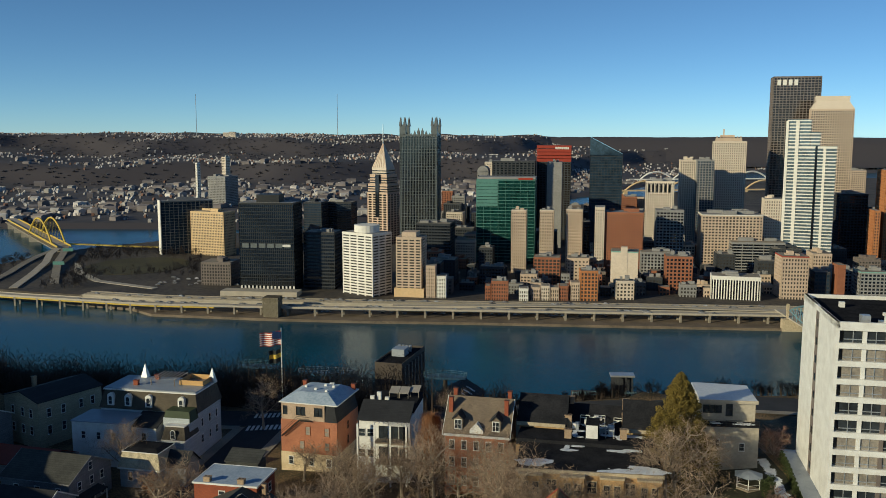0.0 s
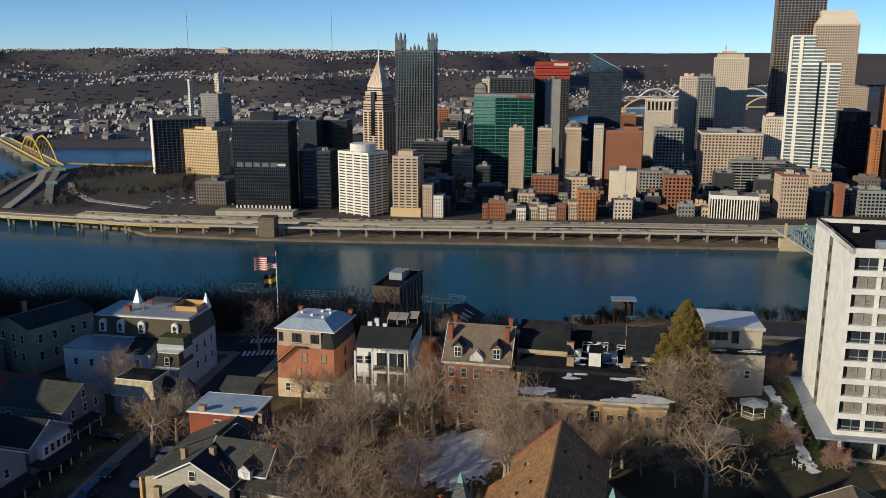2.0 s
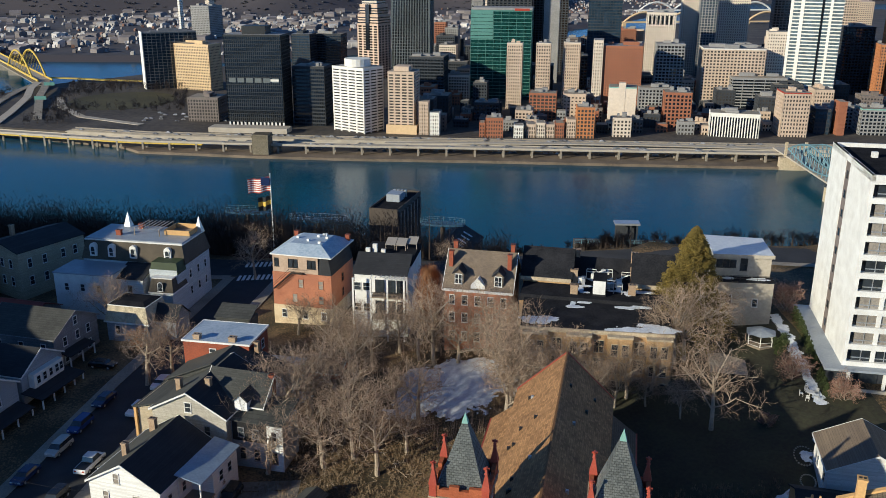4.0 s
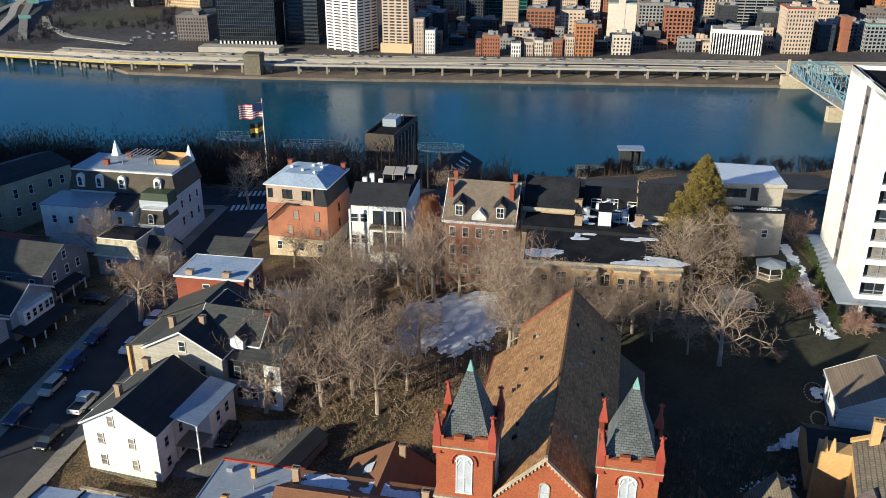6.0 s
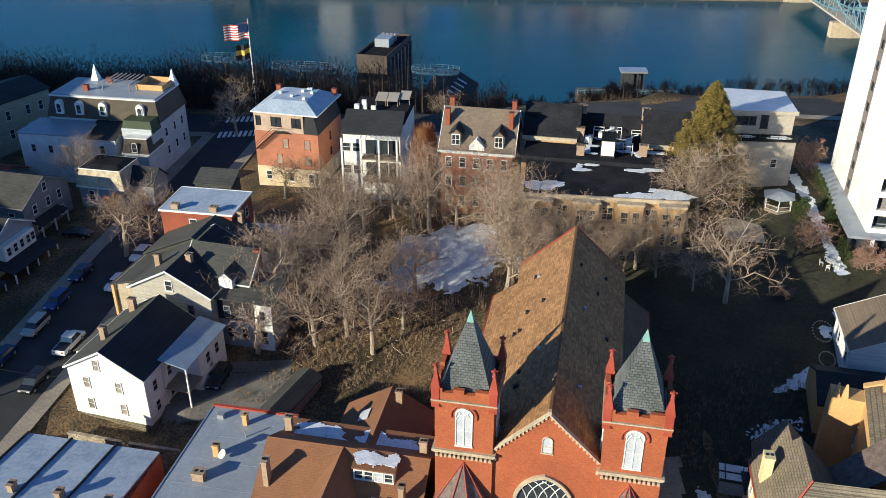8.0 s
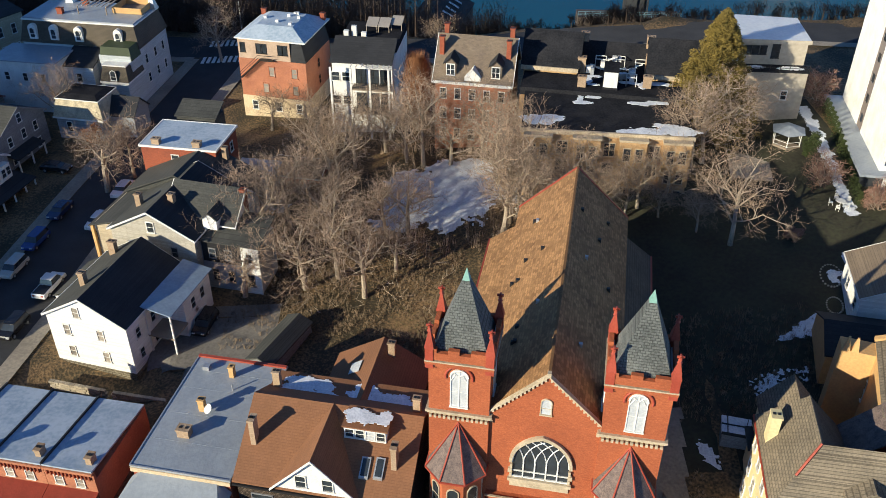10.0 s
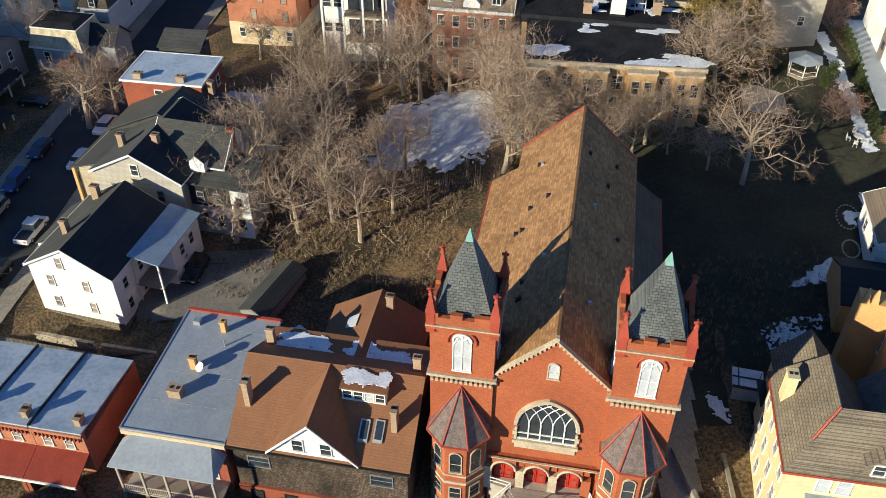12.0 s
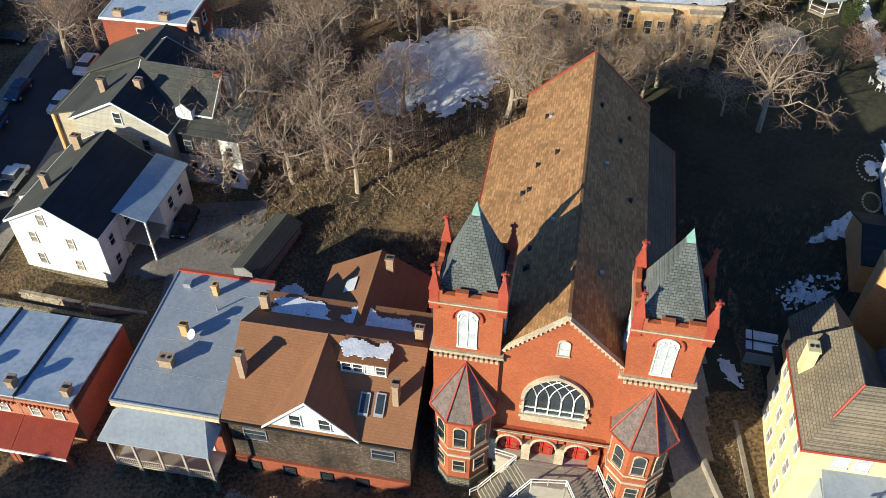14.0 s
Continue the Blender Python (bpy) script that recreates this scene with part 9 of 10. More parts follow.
def patio_set(x, y):
    """A round white garden table and its chairs."""
    tb = thing("patio_table", "round white garden table dusted with snow", "table", pose(x, y, ground(x, y)))
    bm = bmesh.new()
    prism(bm, ngon(16, 0.65), 0.7, 0.75)
    part("tabletop", bm, WHITE, tb)
    bm = bmesh.new()
    tube(bm, (0, 0, -0.1), (0, 0, 0.7), 0.05, n=8)
    part("pedestal", bm, WHITE, tb)
    first = None
    for k in range(5):
        a = 72 * k + 20
        cx, cy = x + 1.15 * math.cos(math.radians(a)), y + 1.15 * math.sin(math.radians(a))
        m = pose(cx, cy, ground(cx, cy), 0, 0, a - 90)
        if first:
            copy_thing(first, m)
            continue
        first = thing("patio_chair", "white metal garden chair with snow on its seat", "chair", m, "patio chairs")
        bm = bmesh.new()
        box(bm, -0.25, 0.25, -0.25, 0.25, 0.42, 0.46)
        part("seat", bm, WHITE, first)
        bm = bmesh.new()
        for u in (-0.22, -0.11, 0, 0.11, 0.22):
            box(bm, u - 0.02, u + 0.02, 0.22, 0.26, 0.46, 0.9)
        box(bm, -0.25, 0.25, 0.21, 0.27, 0.86, 0.92)
        part("backrest", bm, WHITE, first)
        for u in (-0.22, 0.22):
            for v in (-0.22, 0.22):
                bm = bmesh.new()
                box(bm, u - 0.02, u + 0.02, v - 0.02, v + 0.02, -0.1, 0.42)
                part("leg", bm, WHITE, first)


patio_set(53.4, 122.0)


def garden_bed(x, y, rx, ry):
    """An oval bed edged with pale stones, with snow lying in it."""
    gb = thing("garden_bed", "oval garden bed edged with pale stones beside a white wall", "garden bed", pose(x, y, 0, 0, 0, -12))
    for k in range(22):
        a = 2 * math.pi * k / 22
        u, v = rx * math.cos(a), ry * math.sin(a)
        z = ground(x + u, y + v)
        bm = bmesh.new()
        prism(bm, ngon(4, 0.17, a, u, v), z - 0.2, z + 0.14, ngon(4, 0.12, a, u, v))
        part("stone", bm, PALE, gb)


garden_bed(48.0, 109.3, 1.2, 1.9)
garden_bed(46.9, 104.6, 0.9, 1.3)


def avenue_y(x):
    return 194 - 0.14 * (x + 45)


def slope_wood(rng):
    x = rng.uniform(-140, 12)
    y = avenue_y(x) + 9 + 30 * rng.random() ** 1.3
    if x > -36 + 40 * rng.random():
        return None
    return x, y, land(x, y)


def thicket(name, count, where, height, material, label, seed, spray=9):
    """Bare thickets as sprays of thin upright twigs."""
    rng = np.random.default_rng(seed)
    vs, fs = [], []
    for _ in range(count):
        spot = where(rng)
        if not spot:
            continue
        x, y, z = spot
        h = rng.uniform(*height)
        for k in range(spray):
            a, lean = rng.uniform(0, 6.28), rng.uniform(0.05, 0.45)
            bx, by = x + rng.normal() * h * 0.08, y + rng.normal() * h * 0.08
            l = h * rng.uniform(0.5, 1.0)
            tx, ty, tz = bx + math.cos(a) * lean * l, by + math.sin(a) * lean * l, z + l
            w = 0.006 * h + 0.010
            o = len(vs)
            vs += [(bx - w, by, z - 0.5), (bx + w, by - w, z - 0.5), (bx, by + w, z - 0.5), (tx, ty, tz)]
            fs += [(o, o + 1, o + 3), (o + 1, o + 2, o + 3), (o + 2, o, o + 3)]
    return tagged(new(name, as_mesh(name, (vs, fs), material)), label, "thicket", kind="stuff")


def twig_woods(name, count, where, height, material, label, seed, twigs=110, thick=0.05, long=1.0):
    """Leafless woods: every tree a thin stem and a loose cloud of twigs."""
    rng = np.random.default_rng(seed)
    vs, fs = [], []
    for _ in range(count):
        spot = where(rng)
        if not spot:
            continue
        x, y, z = spot
        h = rng.uniform(*height)
        o = len(vs)
        vs += [(x - 0.15, y, z - 1), (x + 0.15, y, z - 1), (x, y + 0.2, z - 1), (x, y, z + h * 0.9)]
        fs += [(o, o + 1, o + 3), (o + 1, o + 2, o + 3), (o + 2, o, o + 3)]
        ps = rng.normal(size=(twigs, 3)) * (h * 0.17, h * 0.17, h * 0.20) + (x, y, z + h * 0.60)
        ds = rng.normal(size=(twigs, 3)) * (0.7, 0.7, 1.0) + (0, 0, 0.6)
        ds *= (long * rng.uniform(0.4, 1.1, twigs) / np.linalg.norm(ds, axis=1))[:, None]
        for p, d in zip(ps, ds):
            o = len(vs)
            w = thick
            vs += [(p[0] - w, p[1] - w, p[2]), (p[0] + w, p[1] + w, p[2]), (p[0] + d[0], p[1] + d[1], p[2] + d[2])]
            fs.append((o, o + 1, o + 2))
    return tagged(new(name, as_mesh(name, (vs, fs), material)), label, "woods", kind="stuff")


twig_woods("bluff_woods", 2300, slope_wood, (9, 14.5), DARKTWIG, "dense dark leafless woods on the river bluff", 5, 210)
twig_woods("park_trees", 900, city_wood, (6, 13), PARKTWIG, "bare trees of the riverside park", 15, 46, 0.20, 3.0)
# Brush added to darken the sunlit verge, where shade should lie.
twig_woods("verge_brush", 420, lambda r: (lambda x, y: (x, avenue_y(x) + 6.5 + y, land(x, avenue_y(x) + 6.5 + y)))(r.uniform(10, 110), r.uniform(0, 16)), (1.5, 3.6), DARKTWIG, "low dark brush added for shade along the avenue", 16, 130)
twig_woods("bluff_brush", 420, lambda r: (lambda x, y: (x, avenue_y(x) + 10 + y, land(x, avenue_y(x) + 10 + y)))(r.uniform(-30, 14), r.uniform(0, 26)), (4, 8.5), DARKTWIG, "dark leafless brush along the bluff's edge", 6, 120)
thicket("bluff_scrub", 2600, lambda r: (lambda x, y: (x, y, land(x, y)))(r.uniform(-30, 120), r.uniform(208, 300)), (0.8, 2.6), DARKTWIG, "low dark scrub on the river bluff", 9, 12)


def yard_spot(rng):
    x, y = rng.uniform(-26, 5), rng.uniform(104, 122)
    if noise.noise((x * 0.15, y * 0.15, 3)) < -0.15 or x > 1 + (y - 104) * 0.2 or math.hypot(x + 33, y - 116) < 9:
        return None
    return x, y, ground(x, y)


thicket("hillside_scrub", 4200, yard_spot, (0.2, 0.95), LITTER, "dry brown weeds and scrub on the slope", 6, 10)
thicket("yard_brush", 700, lambda r: (lambda x, y: None if math.hypot((x + 1.5) / 13, (y - 134.8) / 10) < 1 else (x, y, ground(x, y)))(r.uniform(-30, 14), r.uniform(120, 147)), (0.8, 3.0), TWIG, "dry brush among the trees", 7, 9)
thicket("slope_moss", 500, lambda r: (lambda x, y: (x, y, ground(x, y)) if noise.noise((x * 0.3, y * 0.3, 9)) > -0.1 else None)(r.uniform(-5.5, 2.0), r.uniform(104, 113)), (0.1, 0.35), MOSS, "mossy green undergrowth beside the church", 17, 12)
thicket("fallen_brush", 160, lambda r: (lambda x, y: (x, y, ground(x, y)))(r.uniform(-9, 0), r.uniform(100.5, 105)), (0.8, 1.9), LITTER, "brown brush and brambles at the slope's foot", 18, 14)
thicket("lane_weeds", 220, lambda r: (lambda x, y: (x, y, ground(x, y)))(r.uniform(24.2, 27.0), r.uniform(70, 84)), (0.2, 0.7), TWIG, "dry weeds beside the lane", 8, 10)


def fallen_branches(count, x0, x1, y0, y1, seed):
    """Pale broken boughs lying about on the slope."""
    rng = random.Random(seed)
    out = ([], [])
    for _ in range(count):
        x, y = rng.uniform(x0, x1), rng.uniform(y0, y1)
        a, l = rng.uniform(0, 6.28), rng.uniform(0.8, 3.0)
        p = Vector((x, y, ground(x, y) + 0.2))
        q = p + Vector((math.cos(a) * l, math.sin(a) * l, 0))
        q.z = ground(q.x, q.y) + rng.uniform(0.15, 0.9)
        branch(out, p, q, rng.uniform(0.025, 0.05), 0.015, 4)
        for _ in range(3):
            m = p.lerp(q, rng.uniform(0.3, 0.9))
            branch(out, m, m + Vector((rng.gauss(0, 0.5), rng.gauss(0, 0.5), rng.uniform(0.1, 0.7))), 0.03, 0.012, 3)
    return tagged(new("fallen_branches", as_mesh("fallen_branches", out, BARK)), "pale fallen branches among leaf litter", "branches", kind="stuff")


fallen_branches(36, -18, 2, 109, 122, 31)

# ---- streets, yards and snow ----
def drape(name, inside, x0, x1, y0, y1, step, lift, material, label, category, kind=""):
    """A thin layer lying on the ground wherever inside(x, y) holds."""
    vs, fs, ids = [], [], {}
    nx, ny = int((x1 - x0) / step), int((y1 - y0) / step)

    def at(i, j):
        if (i, j) not in ids:
            ids[(i, j)] = len(vs)
            x, y = x0 + i * step, y0 + j * step
            vs.append((x, y, ground(x, y) + lift))
        return ids[(i, j)]

    for i in range(nx):
        for j in range(ny):
            if inside(x0 + (i + 0.5) * step, y0 + (j + 0.5) * step):
                fs.append((at(i, j), at(i + 1, j), at(i + 1, j + 1), at(i, j + 1)))
    ob = new(name, as_mesh(name, (vs, fs), material))
    return tagged(ob, label, category, kind=kind)


def street_x(y):
    return -53.5 + 0.17 * (y - 117)


def strips(name, runs, lift, material, label, category):
    """Bands that follow the streets: each run is (line, side0, side1), with line a list of (x, y) and the sides measured to its right."""
    vs, fs = [], []
    for line, s0, s1 in runs:
        cols = max(1, int(abs(s1 - s0) / 2.4))
        base = len(vs)
        for i, (x, y) in enumerate(line):
            a, b = line[max(0, i - 1)], line[min(len(line) - 1, i + 1)]
            t = Vector((b[0] - a[0], b[1] - a[1])).normalized()
            for k in range(cols + 1):
                s = s0 + (s1 - s0) * k / cols
                px, py = x + t.y * s, y - t.x * s
                vs.append((px, py, ground(px, py) + lift))
        for i in range(len(line) - 1):
            for k in range(cols):
                o = base + i * (cols + 1) + k
                fs.append((o, o + 1, o + cols + 2, o + cols + 1))
    return tagged(new(name, as_mesh(name, (vs, fs), material)), label, category, kind="structure")


def street_line(y0, y1):
    return [(street_x(y0 + (y1 - y0) * i / 24), y0 + (y1 - y0) * i / 24) for i in range(25)]


def avenue_line(x0, x1):
    return [(x0 + (x1 - x0) * i / 24, avenue_y(x0 + (x1 - x0) * i / 24)) for i in range(25)]


strips("road", [(street_line(58, 189), -4.6, 4.6)], 0.05, ASPHALT, "worn dark asphalt street with parked cars", "road")
strips("avenue", [(avenue_line(-118, 86), -5.0, 5.0)], 0.065, ASPHALT, "dark asphalt avenue along the bluff's edge", "road")
strips("pavement", [(street_line(58, 187.5), -7.0, -4.6), (street_line(58, 187.5), 4.6, 7.0), (avenue_line(-118, -46.5), 5.0, 7.2), (avenue_line(-34, 86), 5.0, 7.2)], 0.17, CONCRETE, "concrete pavement slabs beside the street", "pavement")
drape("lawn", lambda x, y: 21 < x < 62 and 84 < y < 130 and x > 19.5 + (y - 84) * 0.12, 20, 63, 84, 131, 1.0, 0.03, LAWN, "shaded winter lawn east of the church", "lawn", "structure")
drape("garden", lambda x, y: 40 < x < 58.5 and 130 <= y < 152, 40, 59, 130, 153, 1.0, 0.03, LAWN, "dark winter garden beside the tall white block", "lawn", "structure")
drape("front_pavement", lambda x, y: 62 < y < 70.0 - 0.2 * (x - 9) and x > 2, 0, 40, 56, 84, 0.5, 0.04, CONCRETE, "paved ground before the church and houses", "pavement", "structure")
drape("lane", lambda x, y: 19.5 + (y - 70) * 0.15 < x < 23.2 + (y - 70) * 0.15 and 62 < y < 92, 18, 30, 60, 92, 0.5, 0.07, CONCRETE, "narrow concrete lane beside the church", "road", "structure")
# Darker than the other concrete, for the shade lying on this yard.
YARDSLAB = mat("shade_dark_yard_concrete", (0.20, 0.185, 0.165), (0.12, 0.112, 0.10), scale=0.3, fine=3)
drape("parking_yard", lambda x, y: -34 < x < -19 and 97 < y < 112 and not (x < -29 and y < 101), -34, -18, 96, 113, 0.7, 0.05, YARDSLAB, "small concrete yard behind the houses, coloured darker for shade", "yard", "structure")


def patchy(cx, cy, rx, ry, cut=0.0, f=0.5):
    return lambda x, y: 1 - ((x - cx) / rx) ** 2 - ((y - cy) / ry) ** 2 + 0.9 * noise.noise((x * f, y * f, 7)) > cut


drape("snow_lot", lambda x, y: 1 - abs((x - 1.2 - 0.25 * (y - 133)) / 9.6) ** 3 - abs((y - 133.4) / 8.6) ** 3 + 0.8 * noise.noise((x * 0.3, y * 0.3, 7)) + 0.5 * noise.noise((x * 1.4, y * 1.4, 2)) > 0.12, -20, 14, 116, 150, 0.25, 0.07, SNOW, "snow lying on an open lot among trees", "snow")
drape("snow_strip", lambda x, y: x < 44.6 and abs(y - 101.4 - 0.35 * (x - 42.5)) < 0.15 + (x - 39.4) * 0.3 + 0.7 * noise.noise((x * 1.1, y * 1.1, 3)), 38, 47, 96, 106, 0.14, 0.08, SNOW, "snow in the shade of a wall", "snow")
drape("snow_strip", lambda x, y: 1 - ((x - 37.6) / 5.0) ** 2 - ((y - 94.4 - 0.3 * (x - 37.6)) / 2.2) ** 2 + 0.8 * noise.noise((x * 0.7, y * 0.7, 7)) + 0.7 * noise.noise((x * 2.6, y * 2.6, 5)) > 0.7, 31, 46, 91, 102, 0.12, 0.08, SNOW, "thin broken snow among weeds on the lawn", "snow")
drape("snow_strip", lambda x, y: 1 - ((x - 28.0 + 0.35 * (y - 86)) / 1.0) ** 2 - ((y - 86) / 2.0) ** 2 + 0.7 * noise.noise((x * 1.8, y * 1.8, 7)) > 0.35, 24, 32, 82, 91, 0.12, 0.1, SNOW, "small snow heap beside the lane", "snow")
thicket("lawn_weeds", 900, lambda r: (lambda x, y: (x, y, ground(x, y)))(r.uniform(26, 44), 90 + 15 * r.random()), (0.3, 1.3), TWIG, "dry weeds and brambles on the shaded lawn", 28, 9)
drape("snow_strip", patchy(-15.2, 97.0, 1.8, 2.4, 0.2, 0.9), -19, -11, 93, 101, 0.25, 0.1, SNOW, "snow between two houses", "snow")
drape("snow_strip", patchy(-0.2, 93.5, 1.2, 5.0, 0.2, 0.9), -3, 3, 86, 101, 0.25, 0.1, SNOW, "snow between house and church", "snow")
drape("snow_strip", lambda x, y: 119.5 < y < 147 and abs(x - 54.3 - 0.085 * (y - 120)) < 0.8 + 0.5 * noise.noise((x * 0.8, y * 0.8, 7)) + 0.4 * noise.noise((x * 2.2, y * 2.2, 3)), 52, 60, 119, 148, 0.2, 0.08, SNOW, "trampled snow along a garden path", "snow")
drape("snow_strip", patchy(11.5, 136.5, 1.1, 9.0, 0.1, 0.8), 8, 15, 124, 150, 0.3, 0.08, SNOW, "snow along a house wall", "snow")
drape("snow_strip", patchy(48.4, 109.2, 1.1, 1.6, 0.4, 1.3), 45, 52, 106, 113, 0.16, 0.08, SNOW, "snow in a round garden bed", "snow")
drape("snow_strip", patchy(51, 108.5, 1.2, 4.0, 0.2, 0.9), 47, 54, 102, 115, 0.25, 0.08, SNOW, "snow beside a garden wall", "snow")
drape("snow_strip", patchy(-24.5, 133.0, 3.4, 2.2, 0.2, 0.8), -30, -18, 128, 138, 0.3, 0.08, SNOW, "snow in a back yard", "snow")

for row in range(2):
    for k in range(9):
        bm = bmesh.new()
        cx, cy = street_x(191) - 4.2 + k * 1.05, 187.6 + row * 8.2
        sheet(bm, [(cx - 0.3, cy - 1.5, ground(cx, cy - 1.5) + 0.1), (cx + 0.3, cy - 1.5, ground(cx, cy - 1.5) + 0.1), (cx + 0.3, cy + 1.5, ground(cx, cy + 1.5) + 0.1), (cx - 0.3, cy + 1.5, ground(cx, cy + 1.5) + 0.1)], 0.03)
        solid("crossing_stripe", bm, WHITE, "worn white crossing stripe on asphalt", "road marking", "structure")

# back-yard shed roof and lean-to
sh = house("long low shed with a mossy grey roof", -18.2, 103.4, 103.6, -25, 3.2, 8.6, 2.4, GREYSIDE, "gy", 0.7, GREENGREY, over=0.2, name="shed")
sh = house("small shed with a pale snowy roof and rails", 31.0, 87.8, 104.0, -15, 2.8, 2.4, 3.4, GREYSIDE, "flat", 0, SNOW, over=0.1, name="small_shed")
for u0, u1, v0, v1 in ((-1.5, 1.5, -0.06, 0.06), (-1.5, 1.5, -1.36, -1.24), (-0.95, -0.85, -1.3, 1.3)):
    bm = bmesh.new()
    box(bm, u0, u1, v0, v1, 3.4, 3.72)
    part("rib", bm, DARKMETAL, sh)
for x0, y0, x1, y1, hgt, lab in ((22.6, 81.5, 24.4, 70.0, 1.5, "pale concrete wall beside the lane"), (27.6, 84, 26.6, 70, 1.0, "low concrete wall before the yellow house")):
    bm = bmesh.new()
    a, b = Vector((x0, y0, 0)), Vector((x1, y1, 0))
    n = Vector((y0 - y1, x1 - x0, 0)).normalized() * 0.2
    prism(bm, [tuple((a + n).xy), tuple((b + n).xy), tuple((b - n).xy), tuple((a - n).xy)], 101, 103.6 + hgt)
    solid("garden_wall", bm, CONCRETE, lab, "wall")


def stone_wall(x0, y0, x1, y1, z0, courses_, label):
    """A low dry wall of separate rough stones."""
    a, b = Vector((x0, y0)), Vector((x1, y1))
    n = int((b - a).length / 0.62)
    turn = math.degrees(math.atan2(y1 - y0, x1 - x0))
    gw = thing("retaining_wall", label, "wall", pose(x0, y0, z0, 0, 0, turn))
    rng = random.Random(n)
    step = (b - a).length / n
    for j in range(courses_):
        for k in range(n):
            u0 = step * (k + (0.3 if j % 2 else 0))
            bm = bmesh.new()
            o = rng.uniform(-0.05, 0.05)
            prism(bm, [(u0 + 0.015, -0.22 + o), (u0 + step - 0.015, -0.22 + o * 0.5), (u0 + step - 0.015, 0.2), (u0 + 0.015, 0.2)], j * 0.32, j * 0.32 + 0.305 + rng.uniform(-0.02, 0.01))
            part("stone", bm, STONE_LOOSE, gw)


STONE_LOOSE = mat("loose_wall_stone", (0.42, 0.36, 0.27), (0.24, 0.205, 0.155), scale=0.8, fine=5, bump=0.5, rand=0.3)
stone_wall(-44.6, 99.8, -37.6, 98.0, 101.7, 5, "low dry wall of pale rough stones in a sunken yard")
stone_wall(-36.9, 97.8, -29.6, 96.2, 101.4, 6, "shaded retaining wall of rough stones behind the flat-roofed row")


# plain houses added out of view across the front street, to shade the front yards
for i in range(7):
    house("plain brick house added out of view to cast shade", -66.0 + i * 6.0, 53.5 - i * 1.1, 102.2, G, 5.6, 9.0, 11.0 + 0.5 * (i % 3), OLDBRICK, "gy", 2.2, DARKROOF, name="street_house", group="houses across the front street")


# ---- cars ----
def car(label, x, y, turn, paint, kind="suv"):
    z = ground(x, y) + 0.05
    cr = thing("car" if kind != "pickup" else "pickup_truck", label, "car", pose(x, y, z, 0, 0, turn), "parked cars")
    L, W = (4.7, 1.85) if kind != "pickup" else (5.4, 1.95)
    H = {"suv": 1.68, "sedan": 1.45, "pickup": 1.8}[kind]
    bm = bmesh.new()
    side = [(-L / 2, 0.35), (L / 2, 0.35), (L / 2, 0.75), (L / 2 - 0.15, 0.95), (L * 0.22, 1.05), (-L / 2 + 0.1, 1.05), (-L / 2, 0.8)]
    a = [bm.verts.new((u, -W / 2, v)) for u, v in side]
    b = [bm.verts.new((u, W / 2, v)) for u, v in side]
    bm.faces.new(a)
    bm.faces.new(b[::-1])
    for i in range(len(side)):
        bm.faces.new((a[i], b[i], b[(i + 1) % len(side)], a[(i + 1) % len(side)]))
    bmesh.ops.bevel(bm, geom=bm.edges[:], offset=0.06, segments=1, affect="EDGES")
    body = part("body", bm, paint, cr)
    c0, c1 = {"suv": (-L * 0.47, L * 0.16), "sedan": (-L * 0.33, L * 0.14), "pickup": (-L * 0.10, L * 0.22)}[kind]
    bm = bmesh.new()
    prism(bm, [(c0, -W / 2 + 0.06), (c1 + 0.55, -W / 2 + 0.06), (c1 + 0.55, W / 2 - 0.06), (c0, W / 2 - 0.06)], 1.04, H - 0.08, [(c0 + 0.25, -W / 2 + 0.22), (c1 - 0.1, -W / 2 + 0.22), (c1 - 0.1, W / 2 - 0.22), (c0 + 0.25, W / 2 - 0.22)])
    part("window_band", bm, PANE, cr)
    bm = bmesh.new()
    prism(bm, [(c0 + 0.22, -W / 2 + 0.2), (c1 - 0.05, -W / 2 + 0.2), (c1 - 0.05, W / 2 - 0.2), (c0 + 0.22, W / 2 - 0.2)], H - 0.1, H)
    part("roof", bm, paint, cr)
    if kind == "pickup":
        bm = bmesh.new()
        box(bm, -L / 2 + 0.15, -L * 0.12, -W / 2 + 0.15, W / 2 - 0.15, 1.05, 1.08)
        part("load_bed", bm, DARKMETAL, cr)
    for u in (-L * 0.31, L * 0.31):
        for v in (-1, 1):
            bm = bmesh.new()
            tube(bm, (u, v * (W / 2 - 0.2), 0.35), (u, v * (W / 2 + 0.01), 0.35), 0.35, n=14)
            wh = part("wheel", bm, DARKMETAL, cr)
            bm = bmesh.new()
            tube(bm, (u, v * (W / 2), 0.35), (u, v * (W / 2 + 0.03), 0.35), 0.2, n=10)
            part("rim", bm, STEEL, wh)
    for v in (-0.6, 0.6):
        bm = bmesh.new()
        box(bm, L / 2 - 0.08, L / 2 + 0.02, v - 0.2, v + 0.2, 0.66, 0.82)
        part("headlight", bm, PALEPANE, cr)
        bm = bmesh.new()
        box(bm, -L / 2 - 0.02, -L / 2 + 0.08, v - 0.15, v + 0.15, 0.7, 0.9)
        part("tail_light", bm, REDTRIM, cr)


def paint(name, c):
    return mat(name, c, tuple(v * 0.85 for v in c), rough=0.25, bump=0, spec=0.6, scale=0.5)


P_SILVER, P_BLUE, P_WHITE, P_BLACK, P_DBLUE = paint("silver_paint", (0.45, 0.44, 0.40)), paint("blue_paint", (0.02, 0.05, 0.20)), paint("white_car_paint", (0.72, 0.72, 0.72)), paint("black_paint", (0.015, 0.015, 0.017)), paint("dark_blue_paint", (0.015, 0.03, 0.09))
